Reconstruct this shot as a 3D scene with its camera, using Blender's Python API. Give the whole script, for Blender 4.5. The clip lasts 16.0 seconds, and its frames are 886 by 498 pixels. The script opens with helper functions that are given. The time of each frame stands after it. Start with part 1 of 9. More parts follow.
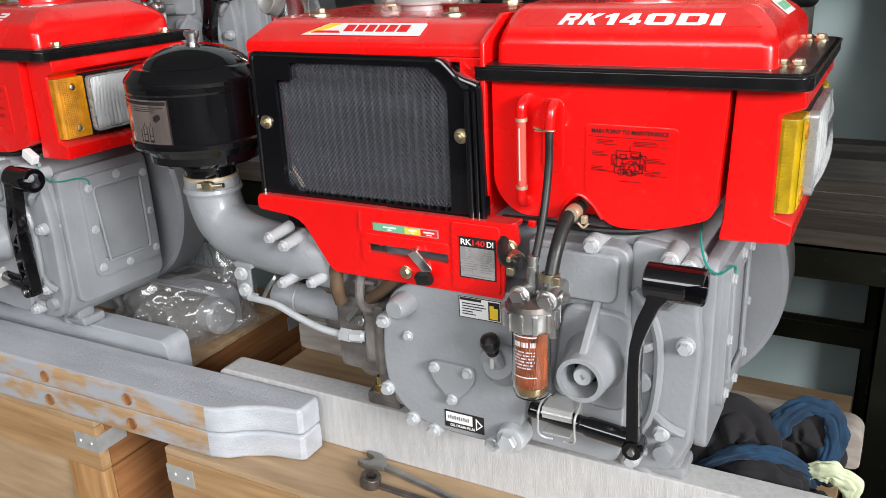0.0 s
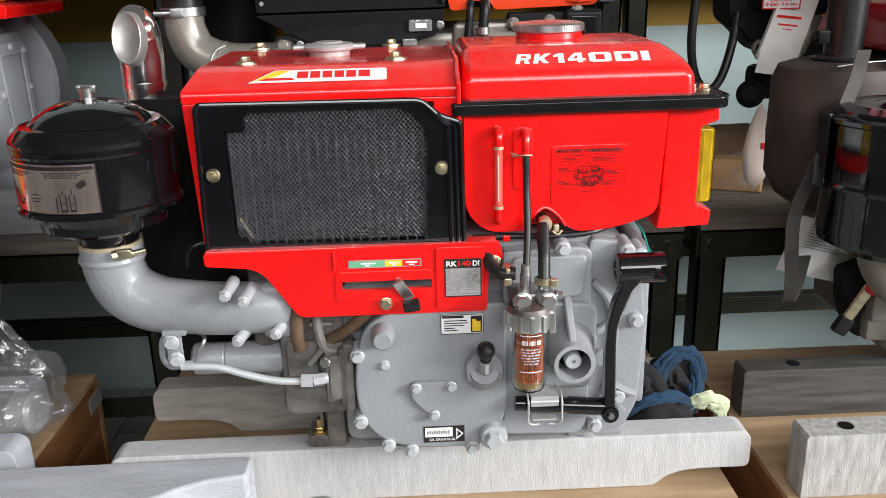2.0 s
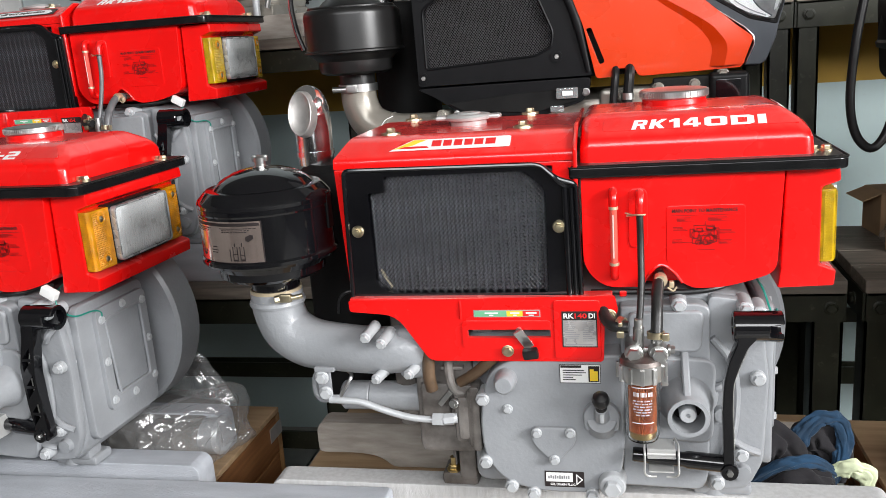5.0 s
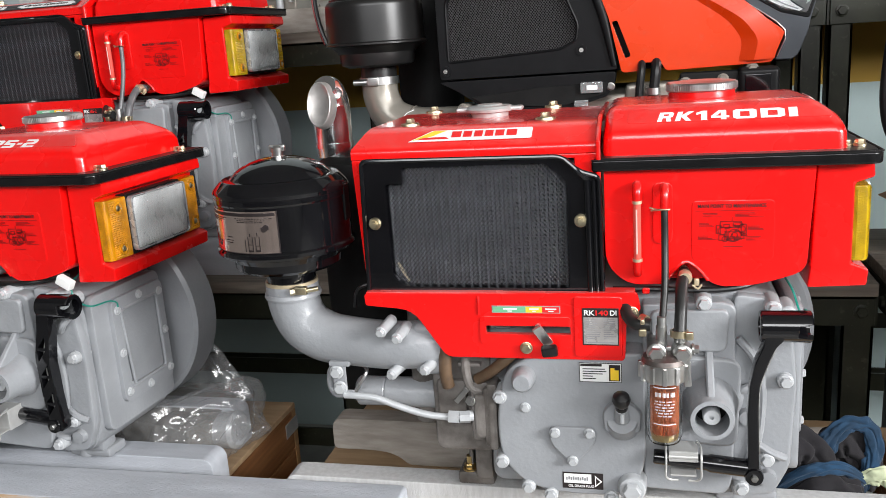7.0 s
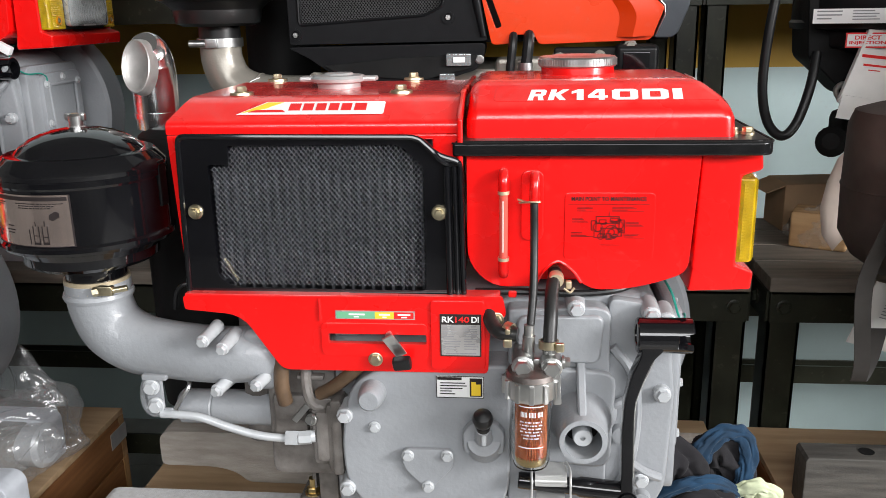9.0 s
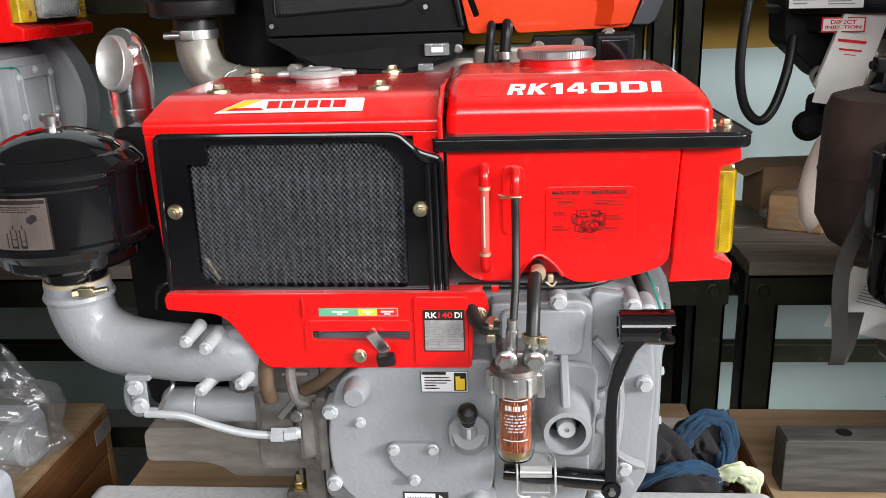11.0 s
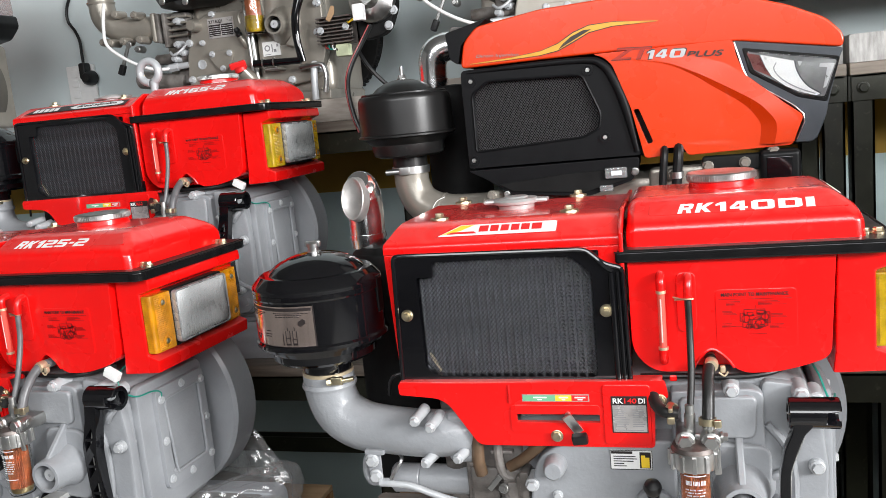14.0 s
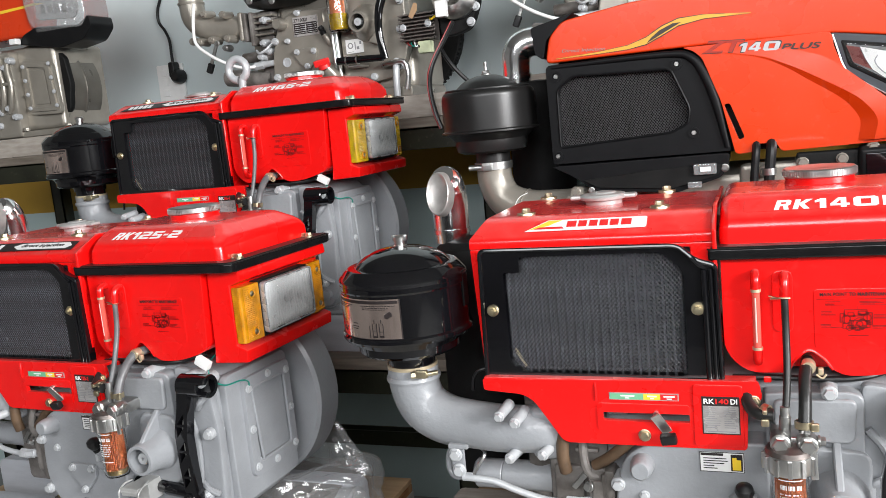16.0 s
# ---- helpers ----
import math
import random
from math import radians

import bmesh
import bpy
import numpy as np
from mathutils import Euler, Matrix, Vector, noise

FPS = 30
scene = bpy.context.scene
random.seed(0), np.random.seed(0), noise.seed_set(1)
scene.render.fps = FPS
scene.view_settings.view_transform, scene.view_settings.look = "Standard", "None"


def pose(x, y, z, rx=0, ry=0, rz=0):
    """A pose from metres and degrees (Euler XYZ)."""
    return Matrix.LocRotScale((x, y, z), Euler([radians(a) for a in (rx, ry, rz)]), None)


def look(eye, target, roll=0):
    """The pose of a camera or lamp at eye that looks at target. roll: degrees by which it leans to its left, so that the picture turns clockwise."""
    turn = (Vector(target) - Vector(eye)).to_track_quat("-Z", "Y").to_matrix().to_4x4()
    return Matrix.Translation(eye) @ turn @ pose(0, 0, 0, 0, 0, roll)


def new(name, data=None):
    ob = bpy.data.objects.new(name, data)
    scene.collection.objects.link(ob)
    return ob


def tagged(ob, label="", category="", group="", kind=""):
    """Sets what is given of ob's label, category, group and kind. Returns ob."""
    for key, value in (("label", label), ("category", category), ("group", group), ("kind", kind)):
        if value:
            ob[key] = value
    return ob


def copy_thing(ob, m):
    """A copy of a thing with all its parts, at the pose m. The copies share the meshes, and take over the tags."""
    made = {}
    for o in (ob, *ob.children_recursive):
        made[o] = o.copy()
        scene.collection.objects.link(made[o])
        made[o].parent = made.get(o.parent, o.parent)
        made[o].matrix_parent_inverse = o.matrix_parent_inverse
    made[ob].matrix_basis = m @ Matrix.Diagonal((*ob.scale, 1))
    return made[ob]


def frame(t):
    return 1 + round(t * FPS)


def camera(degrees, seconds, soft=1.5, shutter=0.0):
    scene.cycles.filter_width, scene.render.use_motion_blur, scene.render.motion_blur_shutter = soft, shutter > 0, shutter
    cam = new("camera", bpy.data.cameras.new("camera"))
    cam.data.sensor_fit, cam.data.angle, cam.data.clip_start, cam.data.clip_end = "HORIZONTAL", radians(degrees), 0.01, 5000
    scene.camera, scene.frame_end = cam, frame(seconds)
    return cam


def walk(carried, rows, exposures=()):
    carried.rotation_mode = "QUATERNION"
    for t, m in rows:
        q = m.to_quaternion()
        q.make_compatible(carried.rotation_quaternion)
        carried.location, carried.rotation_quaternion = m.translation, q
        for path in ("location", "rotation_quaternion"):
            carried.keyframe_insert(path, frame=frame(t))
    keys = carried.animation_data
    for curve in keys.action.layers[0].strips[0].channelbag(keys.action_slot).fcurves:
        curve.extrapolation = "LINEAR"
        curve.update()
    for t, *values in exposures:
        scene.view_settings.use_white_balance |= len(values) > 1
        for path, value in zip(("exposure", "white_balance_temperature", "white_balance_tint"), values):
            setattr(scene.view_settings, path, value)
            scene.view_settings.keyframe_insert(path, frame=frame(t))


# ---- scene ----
cam = camera(55.4, 16.0, soft=0.65)
PATH = [
    (0, (0.129, 0.046, 1.186), (-0.786, 1.687, 0.499), -2.7),
    (0.5, (-0.096, -0.058, 1.198), (-0.556, 1.757, 0.496), -1.1),
    (1, (-0.196, -0.002, 1.199), (-0.368, 1.873, 0.525), 0.1),
    (1.5, (-0.278, -0.043, 1.2), (-0.366, 1.848, 0.552), -1.1),
    (2, (-0.348, -0.143, 1.217), (-0.288, 1.751, 0.576), -1.5),
    (2.5, (-0.276, -0.172, 1.22), (-0.197, 1.731, 0.613), -1.8),
    (3, (-0.236, -0.183, 1.213), (-0.282, 1.731, 0.637), -1.8),
    (3.5, (-0.251, -0.194, 1.214), (-0.432, 1.721, 0.665), -1.7),
    (4, (-0.236, -0.217, 1.231), (-0.538, 1.689, 0.704), -2.5),
    (4.5, (-0.231, -0.227, 1.233), (-0.609, 1.673, 0.735), -3.8),
    (4.7, (-0.226, -0.23, 1.234), (-0.632, 1.666, 0.744), -4.3),
    (7, (-0.225, -0.206, 1.215), (-0.702, 1.676, 0.738), -3.9),
    (7.5, (-0.221, -0.205, 1.226), (-0.705, 1.677, 0.749), -3.8),
    (8, (-0.207, -0.183, 1.225), (-0.678, 1.702, 0.748), -3.3),
    (8.5, (-0.206, -0.164, 1.21), (-0.556, 1.734, 0.684), -2.4),
    (9, (-0.219, -0.032, 1.195), (-0.408, 1.882, 0.649), -1.1),
    (9.2, (-0.232, 0.003, 1.173), (-0.39, 1.921, 0.627), -0.8),
    (11.3, (-0.214, -0.046, 1.221), (-0.363, 1.857, 0.623), -1.9),
    (11.5, (-0.209, -0.066, 1.224), (-0.39, 1.842, 0.653), -2.4),
    (12, (-0.193, -0.17, 1.232), (-0.558, 1.734, 0.737), -4.4),
    (12.5, (-0.184, -0.212, 1.253), (-0.678, 1.681, 0.838), -5.8),
    (13, (-0.187, -0.221, 1.265), (-0.702, 1.682, 0.928), -6.2),
    (13.5, (-0.194, -0.226, 1.259), (-0.729, 1.673, 0.929), -6.0),
    (14, (-0.203, -0.235, 1.26), (-0.761, 1.659, 0.94), -5.5),
    (14.5, (-0.217, -0.247, 1.261), (-0.818, 1.635, 0.948), -5.3),
    (15, (-0.224, -0.243, 1.259), (-0.905, 1.612, 0.954), -5.4),
    (15.5, (-0.22, -0.243, 1.258), (-0.924, 1.604, 0.953), -5.5),
    (16, (-0.224, -0.241, 1.256), (-0.943, 1.6, 0.949), -5.6),
]
walk(cam, [(t, look(eye, target, roll)) for t, eye, target, roll in PATH], [(0, -0.12), (2.5, -0.02), (4.7, 0.05), (9.2, 0.04), (12, 0.07), (16, 0.14)])

# ---- world, daylight and exposure ----
SUN_EL, SUN_ROT = radians(52), radians(90)
world = bpy.data.worlds.new("sky_world")
scene.world = world
world.use_nodes = True
wn = world.node_tree
sky = wn.nodes.new("ShaderNodeTexSky")
sky.sky_type, sky.sun_disc = "NISHITA", False
sky.sun_elevation, sky.sun_rotation = SUN_EL, SUN_ROT
back = wn.nodes["Background"]
back.inputs["Strength"].default_value = 0.12
wn.links.new(sky.outputs["Color"], back.inputs["Color"])

sun = new("sun", bpy.data.lights.new("sun", "SUN"))
sun.data.energy, sun.data.angle, sun.data.color = 3.2, radians(0.5), (1.0, 0.95, 0.88)
sun.rotation_euler = (0, radians(38), 0)


def opening_light(name, place, target, width, height, watts):
    """Daylight that enters by one open bay of the shop."""
    lamp = bpy.data.lights.new(name, "AREA")
    lamp.shape, lamp.size, lamp.size_y, lamp.energy = "RECTANGLE", width, height, watts
    lamp.color = (0.988, 0.985, 0.985)
    ob = new(name, lamp)
    ob.matrix_world = look(place, target)
    return ob


opening_light("daylight_front", (0.40, -2.6, 2.60), (0.20, -1.6, 2.25), 4.8, 1.05, 150)
opening_light("daylight_side", (4.32, -1.50, 2.42), (3.3, -1.05, 2.1), 1.9, 1.25, 430)
scene.view_settings.exposure = 0.0

# ---- materials ----
MATS = {}


def surface(name, color, rough=0.5, metal=0.0, vary=0.08, scale=30.0, bump=0.0, bump_scale=200.0, coat=0.0, second=None,
            spots=0.0, transmission=0.0, ior=1.45, stretch=(1, 1, 1), rough_vary=0.1, island=0.0, sheen=0.0, spec=0.5, dust=0.0):
    """A painted, cast or plastic surface: two scales of variation in colour and gloss, and a fine relief."""
    m = bpy.data.materials.new(name)
    m.use_nodes = True
    nt = m.node_tree
    n, ln = nt.nodes, nt.links
    b = n["Principled BSDF"]
    geo = n.new("ShaderNodeTexCoord")
    mp = n.new("ShaderNodeMapping")
    mp.inputs["Scale"].default_value = stretch
    ln.new(geo.outputs["Object"], mp.inputs["Vector"])
    big = n.new("ShaderNodeTexNoise")
    big.inputs["Scale"].default_value, big.inputs["Detail"].default_value = scale, 5
    ln.new(mp.outputs["Vector"], big.inputs["Vector"])
    fine = n.new("ShaderNodeTexNoise")
    fine.inputs["Scale"].default_value, fine.inputs["Detail"].default_value = bump_scale, 4
    ln.new(mp.outputs["Vector"], fine.inputs["Vector"])
    ramp = n.new("ShaderNodeMapRange")
    ramp.inputs["From Min"].default_value, ramp.inputs["From Max"].default_value = 0.3, 0.7
    ln.new(big.outputs["Fac"], ramp.inputs["Value"])
    mix = n.new("ShaderNodeMix")
    mix.data_type = "RGBA"
    lo = [c * (1 - vary) for c in color] if second is None else list(second)
    hi = [min(1, c * (1 + vary)) for c in color]
    mix.inputs["A"].default_value, mix.inputs["B"].default_value = (*lo, 1), (*hi, 1)
    ln.new(ramp.outputs["Result"], mix.inputs["Factor"])
    out = mix.outputs["Result"]
    if spots:
        dots = n.new("ShaderNodeTexNoise")
        dots.inputs["Scale"].default_value, dots.inputs["Detail"].default_value = 70, 8
        ln.new(geo.outputs["Object"], dots.inputs["Vector"])
        cut = n.new("ShaderNodeMapRange")
        cut.inputs["From Min"].default_value, cut.inputs["From Max"].default_value = 0.62, 0.75
        cut.inputs["To Max"].default_value = spots
        ln.new(dots.outputs["Fac"], cut.inputs["Value"])
        speck = n.new("ShaderNodeMix")
        speck.data_type = "RGBA"
        speck.inputs["B"].default_value = (0.42, 0.36, 0.30, 1)
        ln.new(cut.outputs["Result"], speck.inputs["Factor"])
        ln.new(out, speck.inputs["A"])
        out = speck.outputs["Result"]
    if island:
        info = n.new("ShaderNodeObjectInfo")
        bright = n.new("ShaderNodeHueSaturation")
        span = n.new("ShaderNodeMapRange")
        span.inputs["To Min"].default_value, span.inputs["To Max"].default_value = 1 - island, 1 + island
        ln.new(info.outputs["Random"], span.inputs["Value"])
        ln.new(span.outputs["Result"], bright.inputs["Value"])
        ln.new(out, bright.inputs["Color"])
        out = bright.outputs["Color"]
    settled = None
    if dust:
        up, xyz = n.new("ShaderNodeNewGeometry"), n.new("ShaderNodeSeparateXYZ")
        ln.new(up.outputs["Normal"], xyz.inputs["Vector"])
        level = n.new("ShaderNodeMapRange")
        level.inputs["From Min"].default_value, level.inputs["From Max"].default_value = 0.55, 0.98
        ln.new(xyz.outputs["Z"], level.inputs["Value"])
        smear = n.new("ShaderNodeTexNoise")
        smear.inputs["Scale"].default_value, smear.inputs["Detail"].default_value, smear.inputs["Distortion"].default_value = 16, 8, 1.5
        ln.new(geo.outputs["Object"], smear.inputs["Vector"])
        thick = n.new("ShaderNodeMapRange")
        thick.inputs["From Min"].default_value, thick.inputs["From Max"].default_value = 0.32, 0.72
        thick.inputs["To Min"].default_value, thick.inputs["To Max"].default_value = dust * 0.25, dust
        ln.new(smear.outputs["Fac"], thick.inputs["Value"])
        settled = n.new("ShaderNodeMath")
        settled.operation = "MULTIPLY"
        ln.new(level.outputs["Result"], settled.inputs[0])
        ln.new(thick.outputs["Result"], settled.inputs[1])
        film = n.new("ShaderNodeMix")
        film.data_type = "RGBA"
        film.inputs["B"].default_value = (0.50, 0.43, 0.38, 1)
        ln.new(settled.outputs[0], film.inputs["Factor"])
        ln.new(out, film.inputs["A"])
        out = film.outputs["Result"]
    ln.new(out, b.inputs["Base Color"])
    rr = n.new("ShaderNodeMapRange")
    rr.inputs["To Min"].default_value, rr.inputs["To Max"].default_value = max(0.02, rough - rough_vary), min(1, rough + rough_vary)
    ln.new(big.outputs["Fac"], rr.inputs["Value"])
    ln.new(rr.outputs["Result"], b.inputs["Roughness"])
    b.inputs["Metallic"].default_value = metal
    b.inputs["Coat Weight"].default_value = coat
    b.inputs["Coat Roughness"].default_value = 0.06
    b.inputs["Transmission Weight"].default_value = transmission
    b.inputs["Sheen Weight"].default_value = sheen
    b.inputs["Specular IOR Level"].default_value = spec
    b.inputs["IOR"].default_value = ior
    if bump:
        bp = n.new("ShaderNodeBump")
        bp.inputs["Strength"].default_value, bp.inputs["Distance"].default_value = bump, 0.001
        ln.new(fine.outputs["Fac"], bp.inputs["Height"])
        ln.new(bp.outputs["Normal"], b.inputs["Normal"])
    MATS[name] = m
    return m


def wood(name, light, dark, rings=9.0, along=(1, 8, 8), rough=0.6, paint=None, cover=0.5, bump=0.35):
    """Sawn wood with grain along one axis; paint, where given, is worn through in patches."""
    m = surface(name, light, rough, 0, 0.1, rings, bump, 120, second=dark, stretch=along, island=0.12)
    nt = m.node_tree
    n, ln = nt.nodes, nt.links
    if paint:
        b = n["Principled BSDF"]
        old = b.inputs["Base Color"].links[0].from_socket
        tc = n.new("ShaderNodeTexCoord")
        mp = n.new("ShaderNodeMapping")
        mp.inputs["Scale"].default_value = [0.35 + 0.65 * a / max(along) for a in along]
        patch = n.new("ShaderNodeTexNoise")
        patch.inputs["Scale"].default_value, patch.inputs["Detail"].default_value = 30, 6
        ln.new(tc.outputs["Object"], mp.inputs["Vector"])
        ln.new(mp.outputs["Vector"], patch.inputs["Vector"])
        cut = n.new("ShaderNodeMapRange")
        cut.inputs["From Min"].default_value, cut.inputs["From Max"].default_value = cover - 0.07, cover + 0.07
        ln.new(patch.outputs["Fac"], cut.inputs["Value"])
        mx = n.new("ShaderNodeMix")
        mx.data_type = "RGBA"
        mx.inputs["A"].default_value = (*paint, 1)
        ln.new(cut.outputs["Result"], mx.inputs["Factor"])
        ln.new(old, mx.inputs["B"])
        ln.new(mx.outputs["Result"], b.inputs["Base Color"])
    return m


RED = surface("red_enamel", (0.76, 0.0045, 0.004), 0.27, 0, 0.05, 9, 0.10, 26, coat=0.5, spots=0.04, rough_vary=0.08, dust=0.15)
DARKRED = surface("dark_red_enamel", (0.25, 0.006, 0.010), 0.28, 0, 0.08, 9, 0.02, 60, coat=0.25)
ORANGE = surface("orange_enamel", (0.64, 0.040, 0.003), 0.28, 0, 0.04, 9, 0.06, 26, coat=0.45, spots=0.06, rough_vary=0.08, dust=0.15)
GREY = surface("grey_engine_paint", (0.268, 0.279, 0.294), 0.36, 0, 0.09, 14, 0.75, 150, coat=0.15, dust=0.08)
# Darker engine grey: the shade round the head is put into this colour.
GREYDARK = surface("shaded_grey_casting", (0.17, 0.158, 0.148), 0.45, 0, 0.3, 26, 0.7, 200, second=(0.065, 0.056, 0.049))
BROWNHOSE = surface("aged_brown_hose", (0.10, 0.062, 0.036), 0.5, 0, 0.25, 60, 0.3, 300)
BRONZE = surface("bronze_engine_paint", (0.29, 0.268, 0.232), 0.31, 0.40, 0.12, 16, 0.3, 300)
DARKBRONZE = surface("dark_bronze_rim", (0.135, 0.125, 0.108), 0.30, 0.45, 0.15, 16, 0.3, 300)
STEELGREY = surface("light_grey_bolt_paint", (0.46, 0.475, 0.49), 0.32, 0.15, 0.08, 60, 0.1, 300, coat=0.2)
GLOSSBLACK = surface("gloss_black_enamel", (0.004, 0.004, 0.005), 0.08, 0, 0.3, 12, 0.01, 60, coat=0.5, rough_vary=0.04, spec=0.5)
SATINBLACK = surface("satin_black_paint", (0.007, 0.007, 0.0075), 0.33, 0, 0.3, 18, 0.1, 300, spec=0.22, dust=0.06)
DRUMBLACK = surface("soft_sheen_black_paint", (0.009, 0.0087, 0.0087), 0.34, 0, 0.25, 18, 0.1, 300, spec=0.55, rough_vary=0.05)
STRAP = surface("grey_plastic_strap", (0.055, 0.050, 0.046), 0.5, 0, 0.15, 40, 0.1, 200)
SOOTBLACK = surface("heat_black_muffler_paint", (0.050, 0.038, 0.033), 0.55, 0, 0.35, 18, 0.25, 240, spec=0.35)
MATTBLACK = surface("matt_black_steel", (0.008, 0.008, 0.008), 0.62, 0, 0.4, 25, 0.3, 260, spec=0.18)
PLASTIC = surface("charcoal_plastic", (0.007, 0.0072, 0.008), 0.40, 0, 0.1, 40, 0.2, 700, spec=0.14)
NOSEGREY = surface("slate_grey_plastic", (0.040, 0.046, 0.055), 0.36, 0, 0.08, 30, 0.1, 500)
RUBBER = surface("black_rubber", (0.010, 0.010, 0.0105), 0.34, 0, 0.25, 40, 0.1, 300, spec=0.40)
TRIM = surface("glossy_black_edge_rubber", (0.007, 0.007, 0.0075), 0.17, 0, 0.25, 40, 0.06, 200, spec=0.40)
PALEHOSE = surface("pale_grey_fuel_hose", (0.13, 0.13, 0.135), 0.35, 0.1, 0.2, 60, 0.2, 300)
HOSE = surface("grey_rubber_hose", (0.017, 0.017, 0.0165), 0.38, 0, 0.25, 60, 0.2, 300)
CHROME = surface("chrome", (0.86, 0.86, 0.87), 0.19, 1.0, 0.04, 20, 0.02, 60, rough_vary=0.04)
DIMCHROME = surface("dull_grey_chrome", (0.40, 0.385, 0.37), 0.34, 0.55, 0.2, 40)
ALU = surface("bare_aluminium", (0.62, 0.62, 0.61), 0.32, 1.0, 0.08, 60, 0.1, 300)
CASTALU = surface("pale_cast_aluminium", (0.52, 0.52, 0.51), 0.38, 0.45, 0.08, 60, 0.15, 300)
SMOKELENS = surface("smoky_lamp_interior", (0.30, 0.305, 0.31), 0.22, 0.4, 0.35, 26)
SMOKERED = surface("dim_red_patch", (0.20, 0.045, 0.040), 0.3, 0.1, 0.3, 60)
GOLDPRINT = surface("gold_print", (0.62, 0.33, 0.04), 0.35, 0.2, 0.06, 40)
ZINC = surface("yellow_zinc_plating", (0.62, 0.54, 0.37), 0.36, 1.0, 0.2, 90, 0.05, 300)
BRASS = surface("brass", (0.52, 0.39, 0.18), 0.34, 1.0, 0.15, 70, 0.05, 300)
STEEL = surface("dull_forged_steel", (0.36, 0.36, 0.35), 0.36, 0.9, 0.2, 40, 0.25, 260)
SPANNERDARK = surface("oil_darkened_steel", (0.16, 0.14, 0.13), 0.45, 0.8, 0.3, 60, 0.3, 260)
AMBER = surface("amber_lens_plastic", (0.74, 0.30, 0.006), 0.12, 0, 0.35, 40, 0.6, 700, transmission=0.3, coat=0.8)
# Yellower copy of the amber lens, with the light through it as colour.
YELLOWLENS = surface("lit_yellow_ribbed_lens", (0.56, 0.36, 0.008), 0.14, 0, 0.3, 40, 0.6, 700, transmission=0.2, coat=0.4)
CLEAR = surface("clear_glass", (0.96, 0.97, 0.96), 0.03, 0, 0.01, 10, transmission=1.0, rough_vary=0.01)
LENS = surface("lamp_lens_glass", (0.92, 0.94, 0.95), 0.05, 0.0, 0.02, 20, coat=0.5, transmission=0.80, rough_vary=0.02)
REFLECTOR = surface("lamp_reflector", (0.50, 0.51, 0.52), 0.28, 0.6, 0.08, 30)
PINKTUBE = surface("red_tinted_sight_tube", (0.84, 0.12, 0.09), 0.14, 0, 0.05, 30, transmission=0.15, coat=0.4)
PALEPINK = surface("pale_pink_highlight", (0.80, 0.50, 0.46), 0.25, 0, 0.05, 30)
ELEMENT = surface("brown_pleated_paper", (0.58, 0.17, 0.06), 0.7, 0, 0.2, 60, 0.3, 300)
CORE = surface("radiator_fin_metal", (0.010, 0.010, 0.012), 0.5, 0.3, 0.3, 60, 0.3, 500)
MESHWIRE = surface("grille_wire", (0.18, 0.184, 0.20), 0.27, 0.85, 0.08, 60, rough_vary=0.01)
PALEMESH = surface("grey_grille_mesh", (0.10, 0.10, 0.105), 0.35, 0.5, 0.2, 80)
TUBES = surface("radiator_tube_metal", (0.17, 0.175, 0.20), 0.35, 0.4, 0.3, 30, 0.3, 500, second=(0.012, 0.012, 0.014))
DULLZINC = surface("dull_zinc_band", (0.60, 0.50, 0.34), 0.42, 0.6, 0.15, 60)
# For walls out of view; dark so that they bounce little light.
DARKPLASTER = surface("dark_unseen_plaster", (0.13, 0.13, 0.125), 0.9, 0, 0.25, 3, 0.2, 60)
WHITE = surface("white_print", (0.80, 0.80, 0.79), 0.35, 0, 0.03, 40)
PAPER = surface("white_paper", (0.74, 0.73, 0.70), 0.8, 0, 0.05, 30, 0.1, 200)
PALEPAPER = surface("thin_beige_paper", (0.62, 0.52, 0.45), 0.8, 0, 0.10, 20, 0.3, 120)
BLACKPRINT = surface("black_print", (0.02, 0.015, 0.015), 0.4, 0, 0.1, 60)
BADGERED = surface("dark_red_badge", (0.36, 0.025, 0.012), 0.35, 0.2, 0.06, 40)
DARKREDPRINT = surface("dark_print_on_red", (0.10, 0.004, 0.004), 0.4, 0, 0.1, 60)
YELLOWPRINT = surface("yellow_print", (0.85, 0.58, 0.04), 0.35, 0, 0.04, 40)
REDPRINT = surface("red_print", (0.70, 0.02, 0.02), 0.35, 0, 0.04, 40)
GREENPRINT = surface("green_print", (0.16, 0.42, 0.24), 0.35, 0, 0.04, 40)
BOXGREY = surface("dull_grey_metal_box", (0.20, 0.195, 0.185), 0.5, 0.1, 0.15, 20, 0.2, 200)
FOIL = surface("silver_label_foil", (0.44, 0.42, 0.41), 0.28, 0.35, 0.12, 40)
PINKFOIL = surface("mirror_label_foil", (0.74, 0.60, 0.54), 0.13, 0.9, 0.06, 30)
GREYPRINT = surface("grey_print", (0.25, 0.25, 0.26), 0.4, 0, 0.05, 40)
GREENSTEEL = surface("dark_green_steel_paint", (0.018, 0.019, 0.011), 0.42, 0, 0.3, 18, 0.15, 200, spots=0.08)
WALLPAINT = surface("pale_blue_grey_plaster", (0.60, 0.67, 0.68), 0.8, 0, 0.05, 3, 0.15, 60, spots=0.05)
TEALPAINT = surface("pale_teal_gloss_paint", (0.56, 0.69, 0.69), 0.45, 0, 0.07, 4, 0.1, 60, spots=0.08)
OCHREPAINT = surface("ochre_band_paint", (0.50, 0.30, 0.04), 0.55, 0, 0.12, 5, 0.1, 60)
